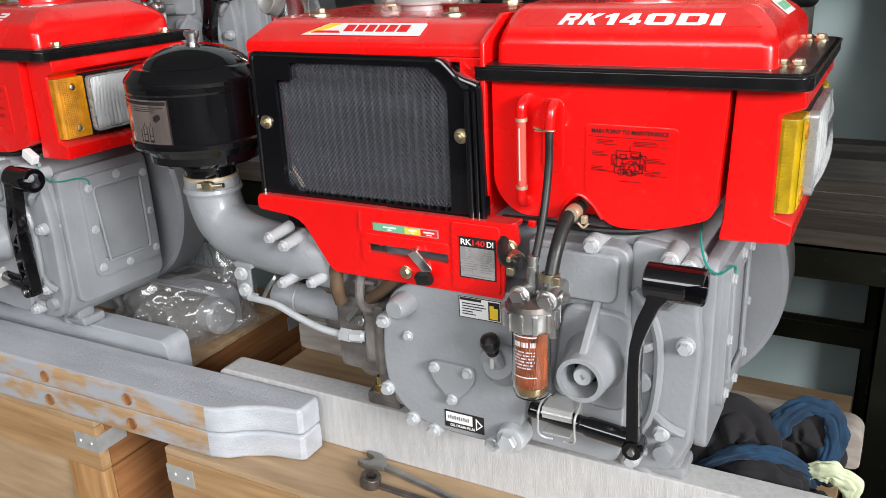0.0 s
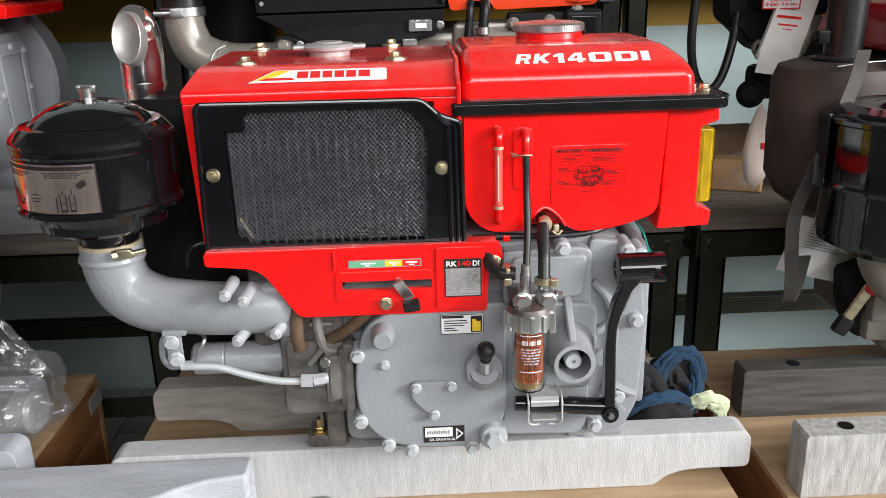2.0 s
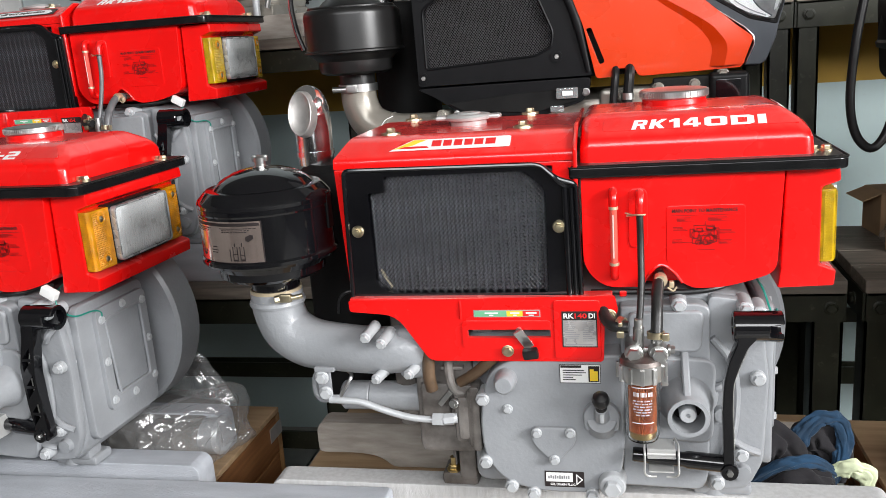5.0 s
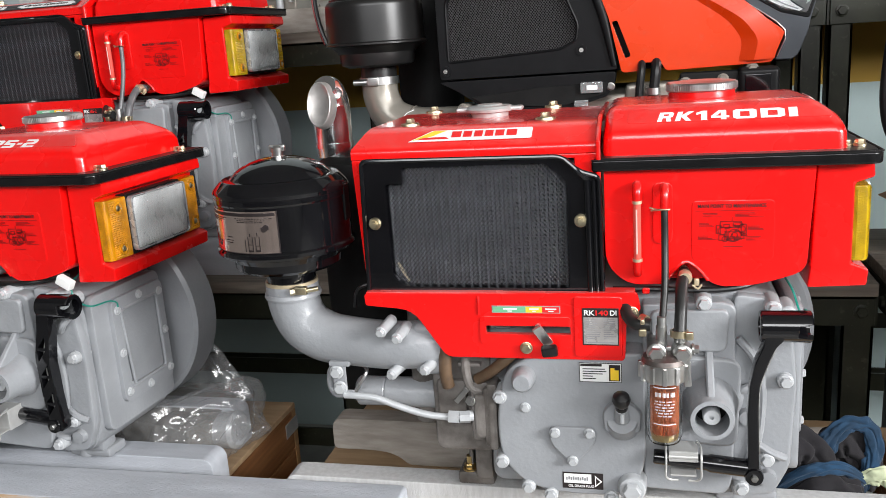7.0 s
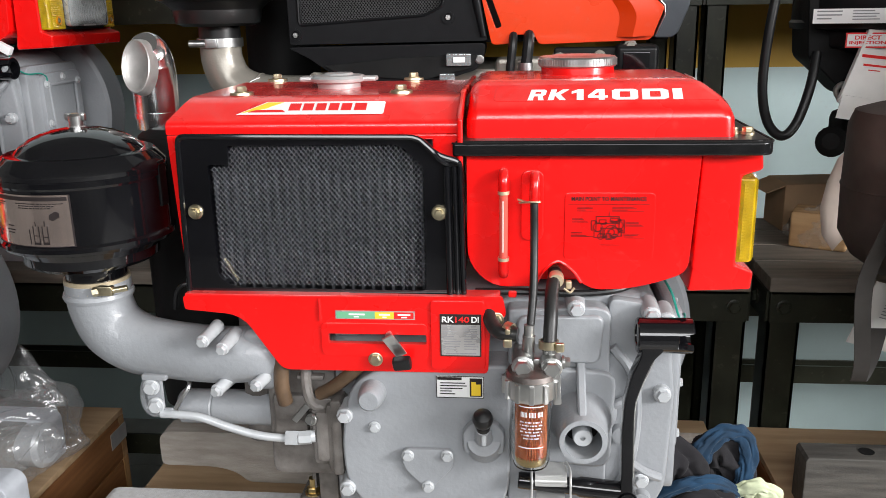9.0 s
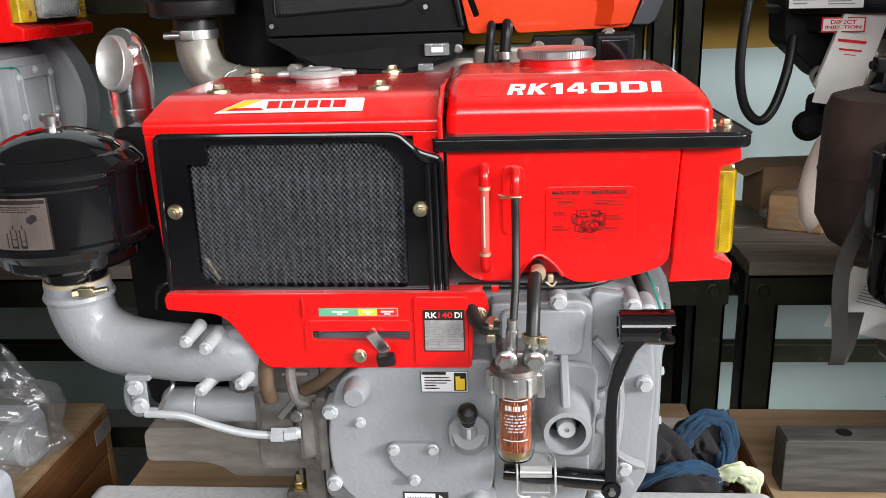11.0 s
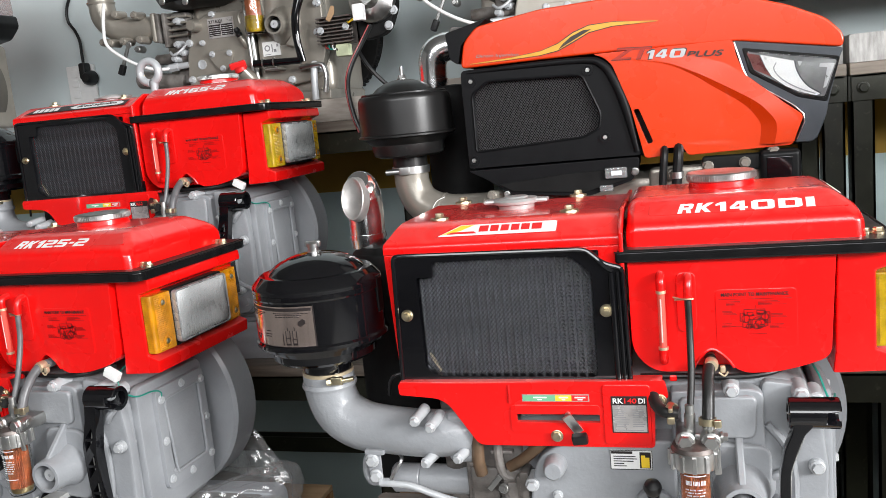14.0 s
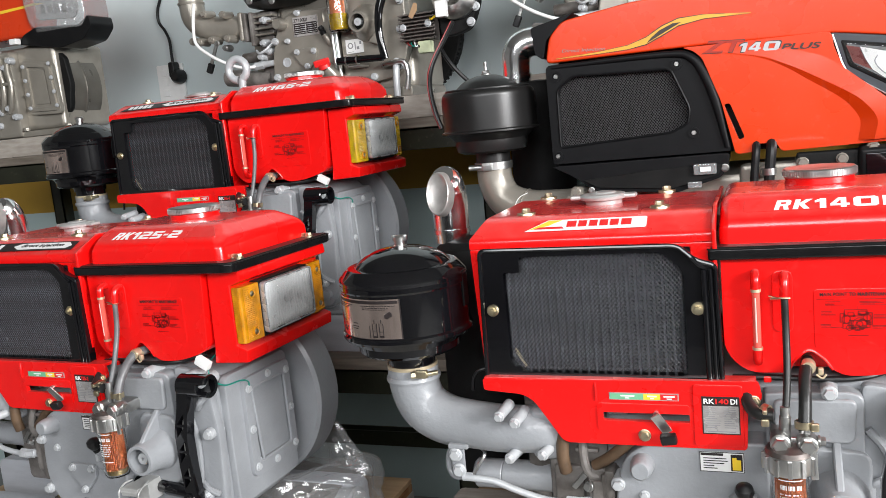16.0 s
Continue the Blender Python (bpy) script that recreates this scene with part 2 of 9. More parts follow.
# The unseen ceiling is dark to hold down fill and reflections.
CEILPAINT = surface("dark_ceiling_board", (0.20, 0.20, 0.19), 0.9, 0, 0.1, 3)
CONCRETE = surface("grey_concrete", (0.40, 0.40, 0.39), 0.8, 0, 0.2, 8, 0.3, 120)
POLISHED = surface("polished_grey_floor", (0.20, 0.20, 0.195), 0.13, 0, 0.12, 5, 0.03, 60, spots=0.15, rough_vary=0.06)
TILE = surface("pale_floor_tile", (0.40, 0.40, 0.38), 0.18, 0, 0.12, 10, 0.05, 60, spots=0.25, island=0.1)
PLANKGREY = wood("weathered_table_plank", (0.235, 0.20, 0.165), (0.13, 0.108, 0.086), 8, (1, 9, 9))
CRATEWOOD = wood("raw_pine_crate", (0.44, 0.275, 0.135), (0.30, 0.165, 0.070), 7, (0.6, 10, 10))
CRATEUP = wood("raw_pine_upright", (0.50, 0.285, 0.12), (0.32, 0.155, 0.055), 7, (11, 11, 0.7))
CRATEDARK = wood("shaded_stained_board", (0.33, 0.150, 0.058), (0.20, 0.080, 0.028), 7, (11, 0.7, 11))
PLY = wood("plywood_top", (0.45, 0.315, 0.19), (0.33, 0.215, 0.118), 6, (1.0, 8, 8), 0.55)
RAILWHITE = wood("whitewashed_beam", (0.50, 0.50, 0.50), (0.45, 0.448, 0.445), 24, (6, 6, 0.9), 0.72, bump=0.8)
# Whitewash darkened and browned; shadow under the engine is part of this colour.
RAILWARM = wood("worn_shaded_whitewash", (0.40, 0.365, 0.325), (0.30, 0.265, 0.23), 14, (1.2, 6, 6), 0.75, bump=0.6)
RAILROUGH = wood("rough_whitewashed_beam", (0.46, 0.455, 0.44), (0.28, 0.272, 0.26), 12, (9, 9, 1.8), 0.8, bump=1.0)
RAILGREY = wood("grey_painted_beam", (0.47, 0.49, 0.53), (0.40, 0.42, 0.455), 8, (1, 5, 5), 0.45, bump=1.0)
RAILBARE = wood("worn_painted_beam", (0.46, 0.31, 0.17), (0.34, 0.205, 0.10), 8, (1, 9, 9), 0.6, (0.38, 0.39, 0.42), 0.50, 0.7)
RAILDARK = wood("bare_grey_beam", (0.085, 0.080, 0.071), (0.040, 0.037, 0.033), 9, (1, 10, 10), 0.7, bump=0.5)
CARDBOARD = surface("brown_cardboard", (0.36, 0.23, 0.13), 0.8, 0, 0.12, 14, 0.2, 120)
BLUECLOTH = surface("blue_cloth", (0.006, 0.030, 0.066), 0.9, 0, 0.3, 40, 0.5, 700, sheen=0.08)
BLACKCLOTH = surface("charcoal_cloth", (0.008, 0.007, 0.009), 0.92, 0, 0.35, 40, 0.5, 600, sheen=0.05)
PALECLOTH = surface("pale_green_cloth", (0.55, 0.60, 0.40), 0.9, 0, 0.08, 60, 0.6, 500)
WIREGREEN = surface("green_wire", (0.01, 0.22, 0.17), 0.4, 0, 0.1, 60)
WIRERED = surface("red_wire", (0.25, 0.02, 0.02), 0.4, 0, 0.1, 60)


def film_material():
    """Thin clear polythene: mostly see-through, milky and bright along its creases."""
    m = bpy.data.materials.new("polythene_film")
    m.use_nodes = True
    n, ln = m.node_tree.nodes, m.node_tree.links
    n.remove(n["Principled BSDF"])
    clear, gloss, diff = n.new("ShaderNodeBsdfTransparent"), n.new("ShaderNodeBsdfGlossy"), n.new("ShaderNodeBsdfTranslucent")
    clear.inputs["Color"].default_value = (0.98, 0.98, 0.98, 1)
    diff.inputs["Color"].default_value = (0.93, 0.93, 0.93, 1)
    gloss.inputs["Roughness"].default_value = 0.12
    white = n.new("ShaderNodeBsdfDiffuse")
    white.inputs["Color"].default_value = (0.9, 0.9, 0.9, 1)
    milk = n.new("ShaderNodeMixShader")
    ln.new(diff.outputs[0], milk.inputs[1])
    ln.new(white.outputs[0], milk.inputs[2])
    a, c = n.new("ShaderNodeMixShader"), n.new("ShaderNodeMixShader")
    tc, mp = n.new("ShaderNodeTexCoord"), n.new("ShaderNodeMapping")
    mp.inputs["Scale"].default_value, mp.inputs["Rotation"].default_value = (1, 1, 0.45), (0.3, 0.5, 0.6)
    crease = n.new("ShaderNodeTexNoise")
    crease.noise_type = "RIDGED_MULTIFRACTAL"
    crease.inputs["Scale"].default_value, crease.inputs["Detail"].default_value = 24, 3
    ln.new(tc.outputs["Object"], mp.inputs["Vector"])
    ln.new(mp.outputs["Vector"], crease.inputs["Vector"])
    span = n.new("ShaderNodeMapRange")
    span.inputs["From Min"].default_value, span.inputs["From Max"].default_value = 0.85, 1.55
    span.inputs["To Min"].default_value, span.inputs["To Max"].default_value = 0.15, 0.80
    ln.new(crease.outputs["Fac"], span.inputs["Value"])
    ln.new(span.outputs["Result"], a.inputs["Fac"])
    ln.new(clear.outputs[0], a.inputs[1])
    ln.new(milk.outputs[0], a.inputs[2])
    bump = n.new("ShaderNodeBump")
    bump.inputs["Strength"].default_value, bump.inputs["Distance"].default_value = 0.5, 0.004
    ln.new(crease.outputs["Fac"], bump.inputs["Height"])
    ln.new(bump.outputs["Normal"], gloss.inputs["Normal"])
    ln.new(bump.outputs["Normal"], white.inputs["Normal"])
    c.inputs["Fac"].default_value = 0.095
    ln.new(a.outputs[0], c.inputs[1])
    ln.new(gloss.outputs[0], c.inputs[2])
    ln.new(c.outputs[0], n["Material Output"].inputs["Surface"])
    return m


FILM = film_material()


def lens_material():
    """Thin moulded lamp glass: clear, with a light scatter and a polished face."""
    m = bpy.data.materials.new("moulded_lamp_glass")
    m.use_nodes = True
    n, ln = m.node_tree.nodes, m.node_tree.links
    n.remove(n["Principled BSDF"])
    clear, gloss, haze = n.new("ShaderNodeBsdfTransparent"), n.new("ShaderNodeBsdfGlossy"), n.new("ShaderNodeBsdfDiffuse")
    clear.inputs["Color"].default_value = (0.94, 0.95, 0.95, 1)
    haze.inputs["Color"].default_value = (0.85, 0.86, 0.86, 1)
    gloss.inputs["Roughness"].default_value = 0.06
    tc, tex = n.new("ShaderNodeTexCoord"), n.new("ShaderNodeTexNoise")
    tex.inputs["Scale"].default_value, tex.inputs["Detail"].default_value = 40, 4
    ln.new(tc.outputs["Object"], tex.inputs["Vector"])
    span = n.new("ShaderNodeMapRange")
    span.inputs["To Min"].default_value, span.inputs["To Max"].default_value = 0.14, 0.20
    ln.new(tex.outputs["Fac"], span.inputs["Value"])
    a, c, fr = n.new("ShaderNodeMixShader"), n.new("ShaderNodeMixShader"), n.new("ShaderNodeFresnel")
    ln.new(span.outputs["Result"], a.inputs["Fac"])
    ln.new(clear.outputs[0], a.inputs[1])
    ln.new(haze.outputs[0], a.inputs[2])
    ln.new(fr.outputs[0], c.inputs["Fac"])
    ln.new(a.outputs[0], c.inputs[1])
    ln.new(gloss.outputs[0], c.inputs[2])
    ln.new(c.outputs[0], n["Material Output"].inputs["Surface"])
    return m


LAMPGLASS = lens_material()
BOWL = surface("silvered_lamp_bowl", (0.95, 0.955, 0.96), 0.30, 0.20, 0.04, 40)

# ---- building helpers ----


def finish(bm, smooth=0.6):
    bmesh.ops.recalc_face_normals(bm, faces=bm.faces)
    for f in bm.faces:
        f.smooth = True
    for e in bm.edges:
        if len(e.link_faces) == 2 and e.calc_face_angle(0) > smooth:
            e.smooth = False


def corner_normals(bm):
    """Area-weighted normals, so that broad faces stay flat and only their eased edges turn."""
    bm.normal_update()
    bm.faces.index_update()
    bm.verts.index_update()
    area = [f.calc_area() for f in bm.faces]
    found = {}
    for v in bm.verts:
        left = set(v.link_faces)
        while left:
            group = [left.pop()]
            stack = group[:]
            while stack:
                f = stack.pop()
                for e in f.edges:
                    if e.smooth and v in e.verts:
                        for h in e.link_faces:
                            if h in left:
                                left.remove(h)
                                stack.append(h)
                                group.append(h)
            total = Vector()
            for f in group:
                total += f.normal * area[f.index]
            total = total.normalized() if total.length > 1e-12 else group[0].normal.copy()
            for f in group:
                found[(f.index, v.index)] = total
    return [found[(f.index, c.vert.index)] for f in bm.faces for c in f.loops]


def part(name, bm, material, parent=None, label="", smooth=0.6):
    """One mesh object from a bmesh, under a thing or a part."""
    finish(bm, smooth)
    me = bpy.data.meshes.new(name)
    small = len(bm.faces) < 6000
    normals = corner_normals(bm) if small else None
    bm.to_mesh(me)
    bm.free()
    if small:
        me.normals_split_custom_set(normals)
    me.materials.append(material)
    ob = new(name, me)
    ob.parent = parent
    if label:
        tagged(ob, label)
    return ob


def thing(name, label, category, place=(0, 0, 0), group="", kind="", turn=0.0):
    ob = new(name)
    ob.empty_display_size = 0.05
    ob.matrix_basis = pose(*place, 0, 0, turn)
    return tagged(ob, label, category, group, kind)


def solid(name, bm, material, label, category, place=(0, 0, 0), group="", kind="", turn=0.0, smooth=0.6):
    """A thing of one mesh."""
    ob = part(name, bm, material, None, "", smooth)
    ob.matrix_basis = pose(*place, 0, 0, turn)
    return tagged(ob, label, category, group, kind)


def bevel(bm, width, segments=2, faces=None, limit=0.3):
    if width > 0:
        edges = [e for e in bm.edges if len(e.link_faces) == 2 and e.calc_face_angle(0) > limit]
        bmesh.ops.bevel(bm, geom=edges, offset=width, segments=segments, profile=0.5, affect="EDGES", clamp_overlap=True)
    return bm


def box(x0, x1, y0, y1, z0, z1, bev=0.0, seg=2):
    bm = bmesh.new()
    bmesh.ops.create_cube(bm, size=1)
    for v in bm.verts:
        v.co = Vector(((x0 + x1) / 2 + v.co.x * (x1 - x0), (y0 + y1) / 2 + v.co.y * (y1 - y0), (z0 + z1) / 2 + v.co.z * (z1 - z0)))
    return bevel(bm, bev, seg)


def join(*bms):
    """Several bmeshes as one."""
    out = bms[0]
    for other in bms[1:]:
        me = bpy.data.meshes.new("tmp")
        other.to_mesh(me)
        other.free()
        out.from_mesh(me)
        bpy.data.meshes.remove(me)
    return out


def moved(bm, m):
    bmesh.ops.transform(bm, matrix=m, verts=bm.verts)
    return bm


AXES = {"x": lambda a, b, c: Vector((c, a, b)), "y": lambda a, b, c: Vector((a, c, b)), "z": lambda a, b, c: Vector((a, b, c))}


def rounded(poly, r, seg=4):
    """A polygon with its corners rounded by radius r (one number, or one a corner)."""
    out, n = [], len(poly)
    for i, p in enumerate(poly):
        rad = r[i] if isinstance(r, (list, tuple)) else r
        p, a, b = Vector(p), Vector(poly[i - 1]), Vector(poly[(i + 1) % n])
        da, db = (a - p), (b - p)
        cut = min(rad, da.length * 0.49, db.length * 0.49)
        if cut <= 1e-5:
            out.append(tuple(p))
            continue
        s, e = p + da.normalized() * cut, p + db.normalized() * cut
        for k in range(seg + 1):
            t = k / seg
            out.append(tuple(s * (1 - t) ** 2 + p * 2 * t * (1 - t) + e * t ** 2))
    return out


def prism(poly, axis, c0, c1, bev=0.0, seg=2, holes=()):
    """A plate: a polygon in the plane across the axis, with holes, from c0 to c1 along the axis."""
    bm = bmesh.new()
    at = AXES[axis]
    edges = []
    for loop in (poly, *holes):
        vs = [bm.verts.new(at(a, b, c0)) for a, b in loop]
        edges += [bm.edges.new((vs[i - 1], vs[i])) for i in range(len(vs))]
    bmesh.ops.triangle_fill(bm, edges=edges, use_beauty=True, use_dissolve=False)
    if not holes:
        bmesh.ops.dissolve_faces(bm, faces=bm.faces[:])
    got = bmesh.ops.extrude_face_region(bm, geom=bm.faces[:])
    bmesh.ops.translate(bm, verts=[g for g in got["geom"] if isinstance(g, bmesh.types.BMVert)], vec=at(0, 0, c1 - c0))
    bmesh.ops.recalc_face_normals(bm, faces=bm.faces)
    if bev:
        edges = [e for e in bm.edges if len(e.link_faces) == 2 and e.calc_face_angle(0) > 0.9]
        bmesh.ops.bevel(bm, geom=edges, offset=bev, segments=seg, profile=0.5, affect="EDGES", clamp_overlap=True)
    return bm


def spin(profile, place=(0, 0, 0), axis=(0, 0, 1), seg=32, scale=(1, 1, 1)):
    """A turned body: (radius, height) pairs round an axis."""
    bm = bmesh.new()
    rings = []
    for r, h in profile:
        if r < 1e-6:
            rings.append([bm.verts.new((0, 0, h))])
        else:
            rings.append([bm.verts.new((r * math.cos(2 * math.pi * k / seg), r * math.sin(2 * math.pi * k / seg), h)) for k in range(seg)])
    for a, b in zip(rings, rings[1:]):
        for k in range(seg):
            j = (k + 1) % seg
            if len(a) == 1 and len(b) > 1:
                bm.faces.new((a[0], b[k], b[j]))
            elif len(b) == 1 and len(a) > 1:
                bm.faces.new((a[k], a[j], b[0]))
            elif len(a) > 1:
                bm.faces.new((a[k], a[j], b[j], b[k]))
    if len(rings[0]) > 1 and len(rings[-1]) > 1:
        for k in range(seg):
            bm.faces.new((rings[-1][k], rings[-1][(k + 1) % seg], rings[0][(k + 1) % seg], rings[0][k]))
    turn = Vector((0, 0, 1)).rotation_difference(Vector(axis).normalized()).to_matrix().to_4x4()
    return moved(bm, Matrix.Translation(place) @ turn @ Matrix.Diagonal((*scale, 1)))


def rod(a, b, r, r2=None, seg=16, bev=0.0):
    a, b = Vector(a), Vector(b)
    h, r2 = (b - a).length, r if r2 is None else r2
    if bev:
        prof = [(0, 0), (r - bev, 0), (r, bev), (r2, h - bev), (r2 - bev, h), (0, h)]
    else:
        prof = [(0, 0), (r, 0), (r2, h), (0, h)]
    return spin(prof, a, b - a, seg)


def curve_points(pts, steps=6):
    """Points of a smooth line through pts."""
    pts = [Vector(p) for p in pts]
    ext = [pts[0] * 2 - pts[1], *pts, pts[-1] * 2 - pts[-2]]
    out = []
    for i in range(1, len(ext) - 2):
        p0, p1, p2, p3 = ext[i - 1:i + 3]
        for k in range(steps):
            t = k / steps
            out.append(0.5 * (2 * p1 + (p2 - p0) * t + (2 * p0 - 5 * p1 + 4 * p2 - p3) * t * t + (3 * p1 - p0 - 3 * p2 + p3) * t ** 3))
    return [*out, pts[-1]]


def tube(pts, r, seg=12, steps=6, flat=1.0, smooth_line=True):
    """A bent pipe along pts; r is a radius or one a point; flat squashes the section."""
    line = curve_points(pts, steps) if smooth_line else [Vector(p) for p in pts]
    bm = bmesh.new()
    n = len(line)
    rings, up = [], None
    for i, p in enumerate(line):
        d = (line[min(i + 1, n - 1)] - line[max(i - 1, 0)]).normalized()
        if up is None:
            up = Vector((0, 1, 0)) if abs(d.y) < 0.9 else Vector((0, 0, 1))
        up = (up - d * up.dot(d)).normalized()
        side = d.cross(up)
        if isinstance(r, (list, tuple)):
            t = i / (n - 1) * (len(r) - 1)
            k = min(int(t), len(r) - 2)
            rad = r[k] + (r[k + 1] - r[k]) * (t - k)
        else:
            rad = r
        rings.append([bm.verts.new(p + up * rad * flat * math.cos(2 * math.pi * j / seg) + side * rad * math.sin(2 * math.pi * j / seg)) for j in range(seg)])
    for a, b in zip(rings, rings[1:]):
        for j in range(seg):
            bm.faces.new((a[j], a[(j + 1) % seg], b[(j + 1) % seg], b[j]))
    bm.faces.new(rings[0])
    bm.faces.new(rings[-1])
    return bm


def bolt(place, axis=(0, -1, 0), r=0.007, h=0.006, flange=True, boss=0.0, boss_r=1.5):
    """A hexagon head with its flange, on a cast boss where one is given."""
    axis, place = Vector(axis).normalized(), Vector(place)
    out = spin([(0, 0), (r, 0), (r, h * 0.8), (r * 0.86, h), (0, h)], place, axis, 6)
    if flange:
        out = join(out, spin([(0, -0.001), (r * 1.28, -0.001), (r * 1.28, h * 0.16), (r * 1.1, h * 0.3), (0, h * 0.3)], place, axis, 16))
    if boss:
        out = join(out, spin([(0, -boss), (r * boss_r * 1.12, -boss), (r * boss_r, -0.001), (0, -0.001)], place, axis, 16))
    return out


def plane_pose(origin, right, up):
    """A pose whose x runs along right and whose y runs along up."""
    right, up = Vector(right).normalized(), Vector(up).normalized()
    out = right.cross(up)
    m = Matrix((right, up, out)).transposed().to_4x4()
    m.translation = origin
    return m


def letters(text, width, height, m, material, parent=None, name="lettering", weight=0.0, depth=0.0004, shear=0.0):
    """Words from the built-in font, fitted to width by height, centred on the pose m."""
    cu = bpy.data.curves.new("words", "FONT")
    cu.body, cu.align_x, cu.align_y, cu.extrude, cu.offset, cu.shear = text, "CENTER", "CENTER", 0.0, weight, shear
    cu.resolution_u = 4
    tmp = bpy.data.objects.new("words", cu)
    scene.collection.objects.link(tmp)
    bpy.context.view_layer.update()
    me = bpy.data.meshes.new_from_object(tmp.evaluated_get(bpy.context.evaluated_depsgraph_get()))
    bpy.data.objects.remove(tmp)
    bpy.data.curves.remove(cu)
    bm = bmesh.new()
    bm.from_mesh(me)
    bpy.data.meshes.remove(me)
    bmesh.ops.remove_doubles(bm, verts=bm.verts, dist=1e-5)
    xs, ys = [v.co.x for v in bm.verts], [v.co.y for v in bm.verts]
    cx, cy, w, h = (max(xs) + min(xs)) / 2, (max(ys) + min(ys)) / 2, max(xs) - min(xs), max(ys) - min(ys)
    for v in bm.verts:
        v.co = Vector(((v.co.x - cx) / w * width, (v.co.y - cy) / h * height, 0))
    got = bmesh.ops.extrude_face_region(bm, geom=bm.faces[:])
    bmesh.ops.translate(bm, verts=[g for g in got["geom"] if isinstance(g, bmesh.types.BMVert)], vec=(0, 0, depth))
    return part(name, moved(bm, m), material, parent)


def bars(rects, m, depth=0.0004):
    """Flat printed bars (x0, x1, y0, y1) on the pose m."""
    return moved(join(*[box(a, b, c, d, 0, depth) for a, b, c, d in rects]), m)


def lines_of_print(x0, x1, y0, y1, n, fill=0.45, seed=1):
    """Rectangles of n lines of unreadable print."""
    rnd = random.Random(seed)
    step = (y1 - y0) / n
    return [(x0, x0 + (x1 - x0) * rnd.uniform(0.55, 1.0), y1 - step * (i + fill), y1 - step * i) for i in range(n)]


def stuff(ob):
    """Print, ribs and teeth too small and many to count."""
    return tagged(ob, kind="stuff")


def repeats(name, bm, material, parent, places):
    """Alike parts that share one mesh, each at its own offset."""
    first = part(name, bm, material, parent)
    first.location = places[0]
    for p in places[1:]:
        ob = new(name, first.data)
        ob.parent, ob.location = parent, p


FRONT = lambda x, y, z: plane_pose((x, y, z), (1, 0, 0), (0, 0, 1))

# ---- the shop: floor, walls, ceiling ----
X0, X1, Y0, Y1, ZC = -4.2, 4.4, -2.7, 2.50, 3.2
BAND0, BAND1 = 1.02, 1.24
FZ = -0.15


def setting(name, bm, material, label, category):
    return tagged(part(name, bm, material), label, category, "", "structure")


floor = setting("floor", box(X0, X1, Y0, Y1, FZ - 0.12, FZ), POLISHED, "polished grey floor with pale tiles", "floor")
setting("ceiling", box(X0, X1, Y0, Y1, ZC, ZC + 0.1), CEILPAINT, "dark board ceiling out of view", "ceiling")
wall_back = setting("wall_north", box(X0, X1, Y1, Y1 + 0.12, FZ, ZC), WALLPAINT, "pale blue-grey plastered wall", "wall")
part("lower_paint", box(X0, X1, Y1 - 0.004, Y1, FZ, BAND0), TEALPAINT, wall_back, "pale teal gloss lower wall")
part("ochre_band", box(X0, X1, Y1 - 0.005, Y1, BAND0, BAND1), OCHREPAINT, wall_back, "ochre painted band")
setting("wall_west", box(X0 - 0.12, X0, Y0, Y1, FZ, ZC), DARKPLASTER, "dark plastered wall out of view", "wall")
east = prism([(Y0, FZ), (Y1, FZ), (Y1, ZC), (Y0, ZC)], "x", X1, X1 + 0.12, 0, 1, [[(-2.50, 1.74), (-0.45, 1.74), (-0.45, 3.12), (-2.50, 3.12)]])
setting("wall_east", east, DARKPLASTER, "dark unseen wall with a high opening", "wall")
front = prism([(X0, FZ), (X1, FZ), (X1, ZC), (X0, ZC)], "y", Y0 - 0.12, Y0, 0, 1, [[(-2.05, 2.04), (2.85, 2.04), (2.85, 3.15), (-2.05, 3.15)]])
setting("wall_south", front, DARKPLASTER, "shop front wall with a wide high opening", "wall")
# Unseen partition, added to keep side light off the back wall.
setting("wall_partition", box(1.95, 2.07, 1.05, Y1, FZ, ZC), DARKPLASTER, "unseen partition added beside the benches to shade the back wall", "wall")
# Overhang added above the view; it shades the wall below it.
setting("wall_overhang", box(0.05, 1.95, 2.05, Y1, 1.485, ZC), DARKPLASTER, "unseen overhang added to shade the upper back wall", "wall")
ground = bmesh.new()
bmesh.ops.create_grid(ground, x_segments=1, y_segments=1, size=300)
setting("ground", moved(ground, Matrix.Translation((0, 0, FZ - 0.01))), CONCRETE, "grey yard outside the shop front", "ground")

# ---- tables and the tall rack behind them ----


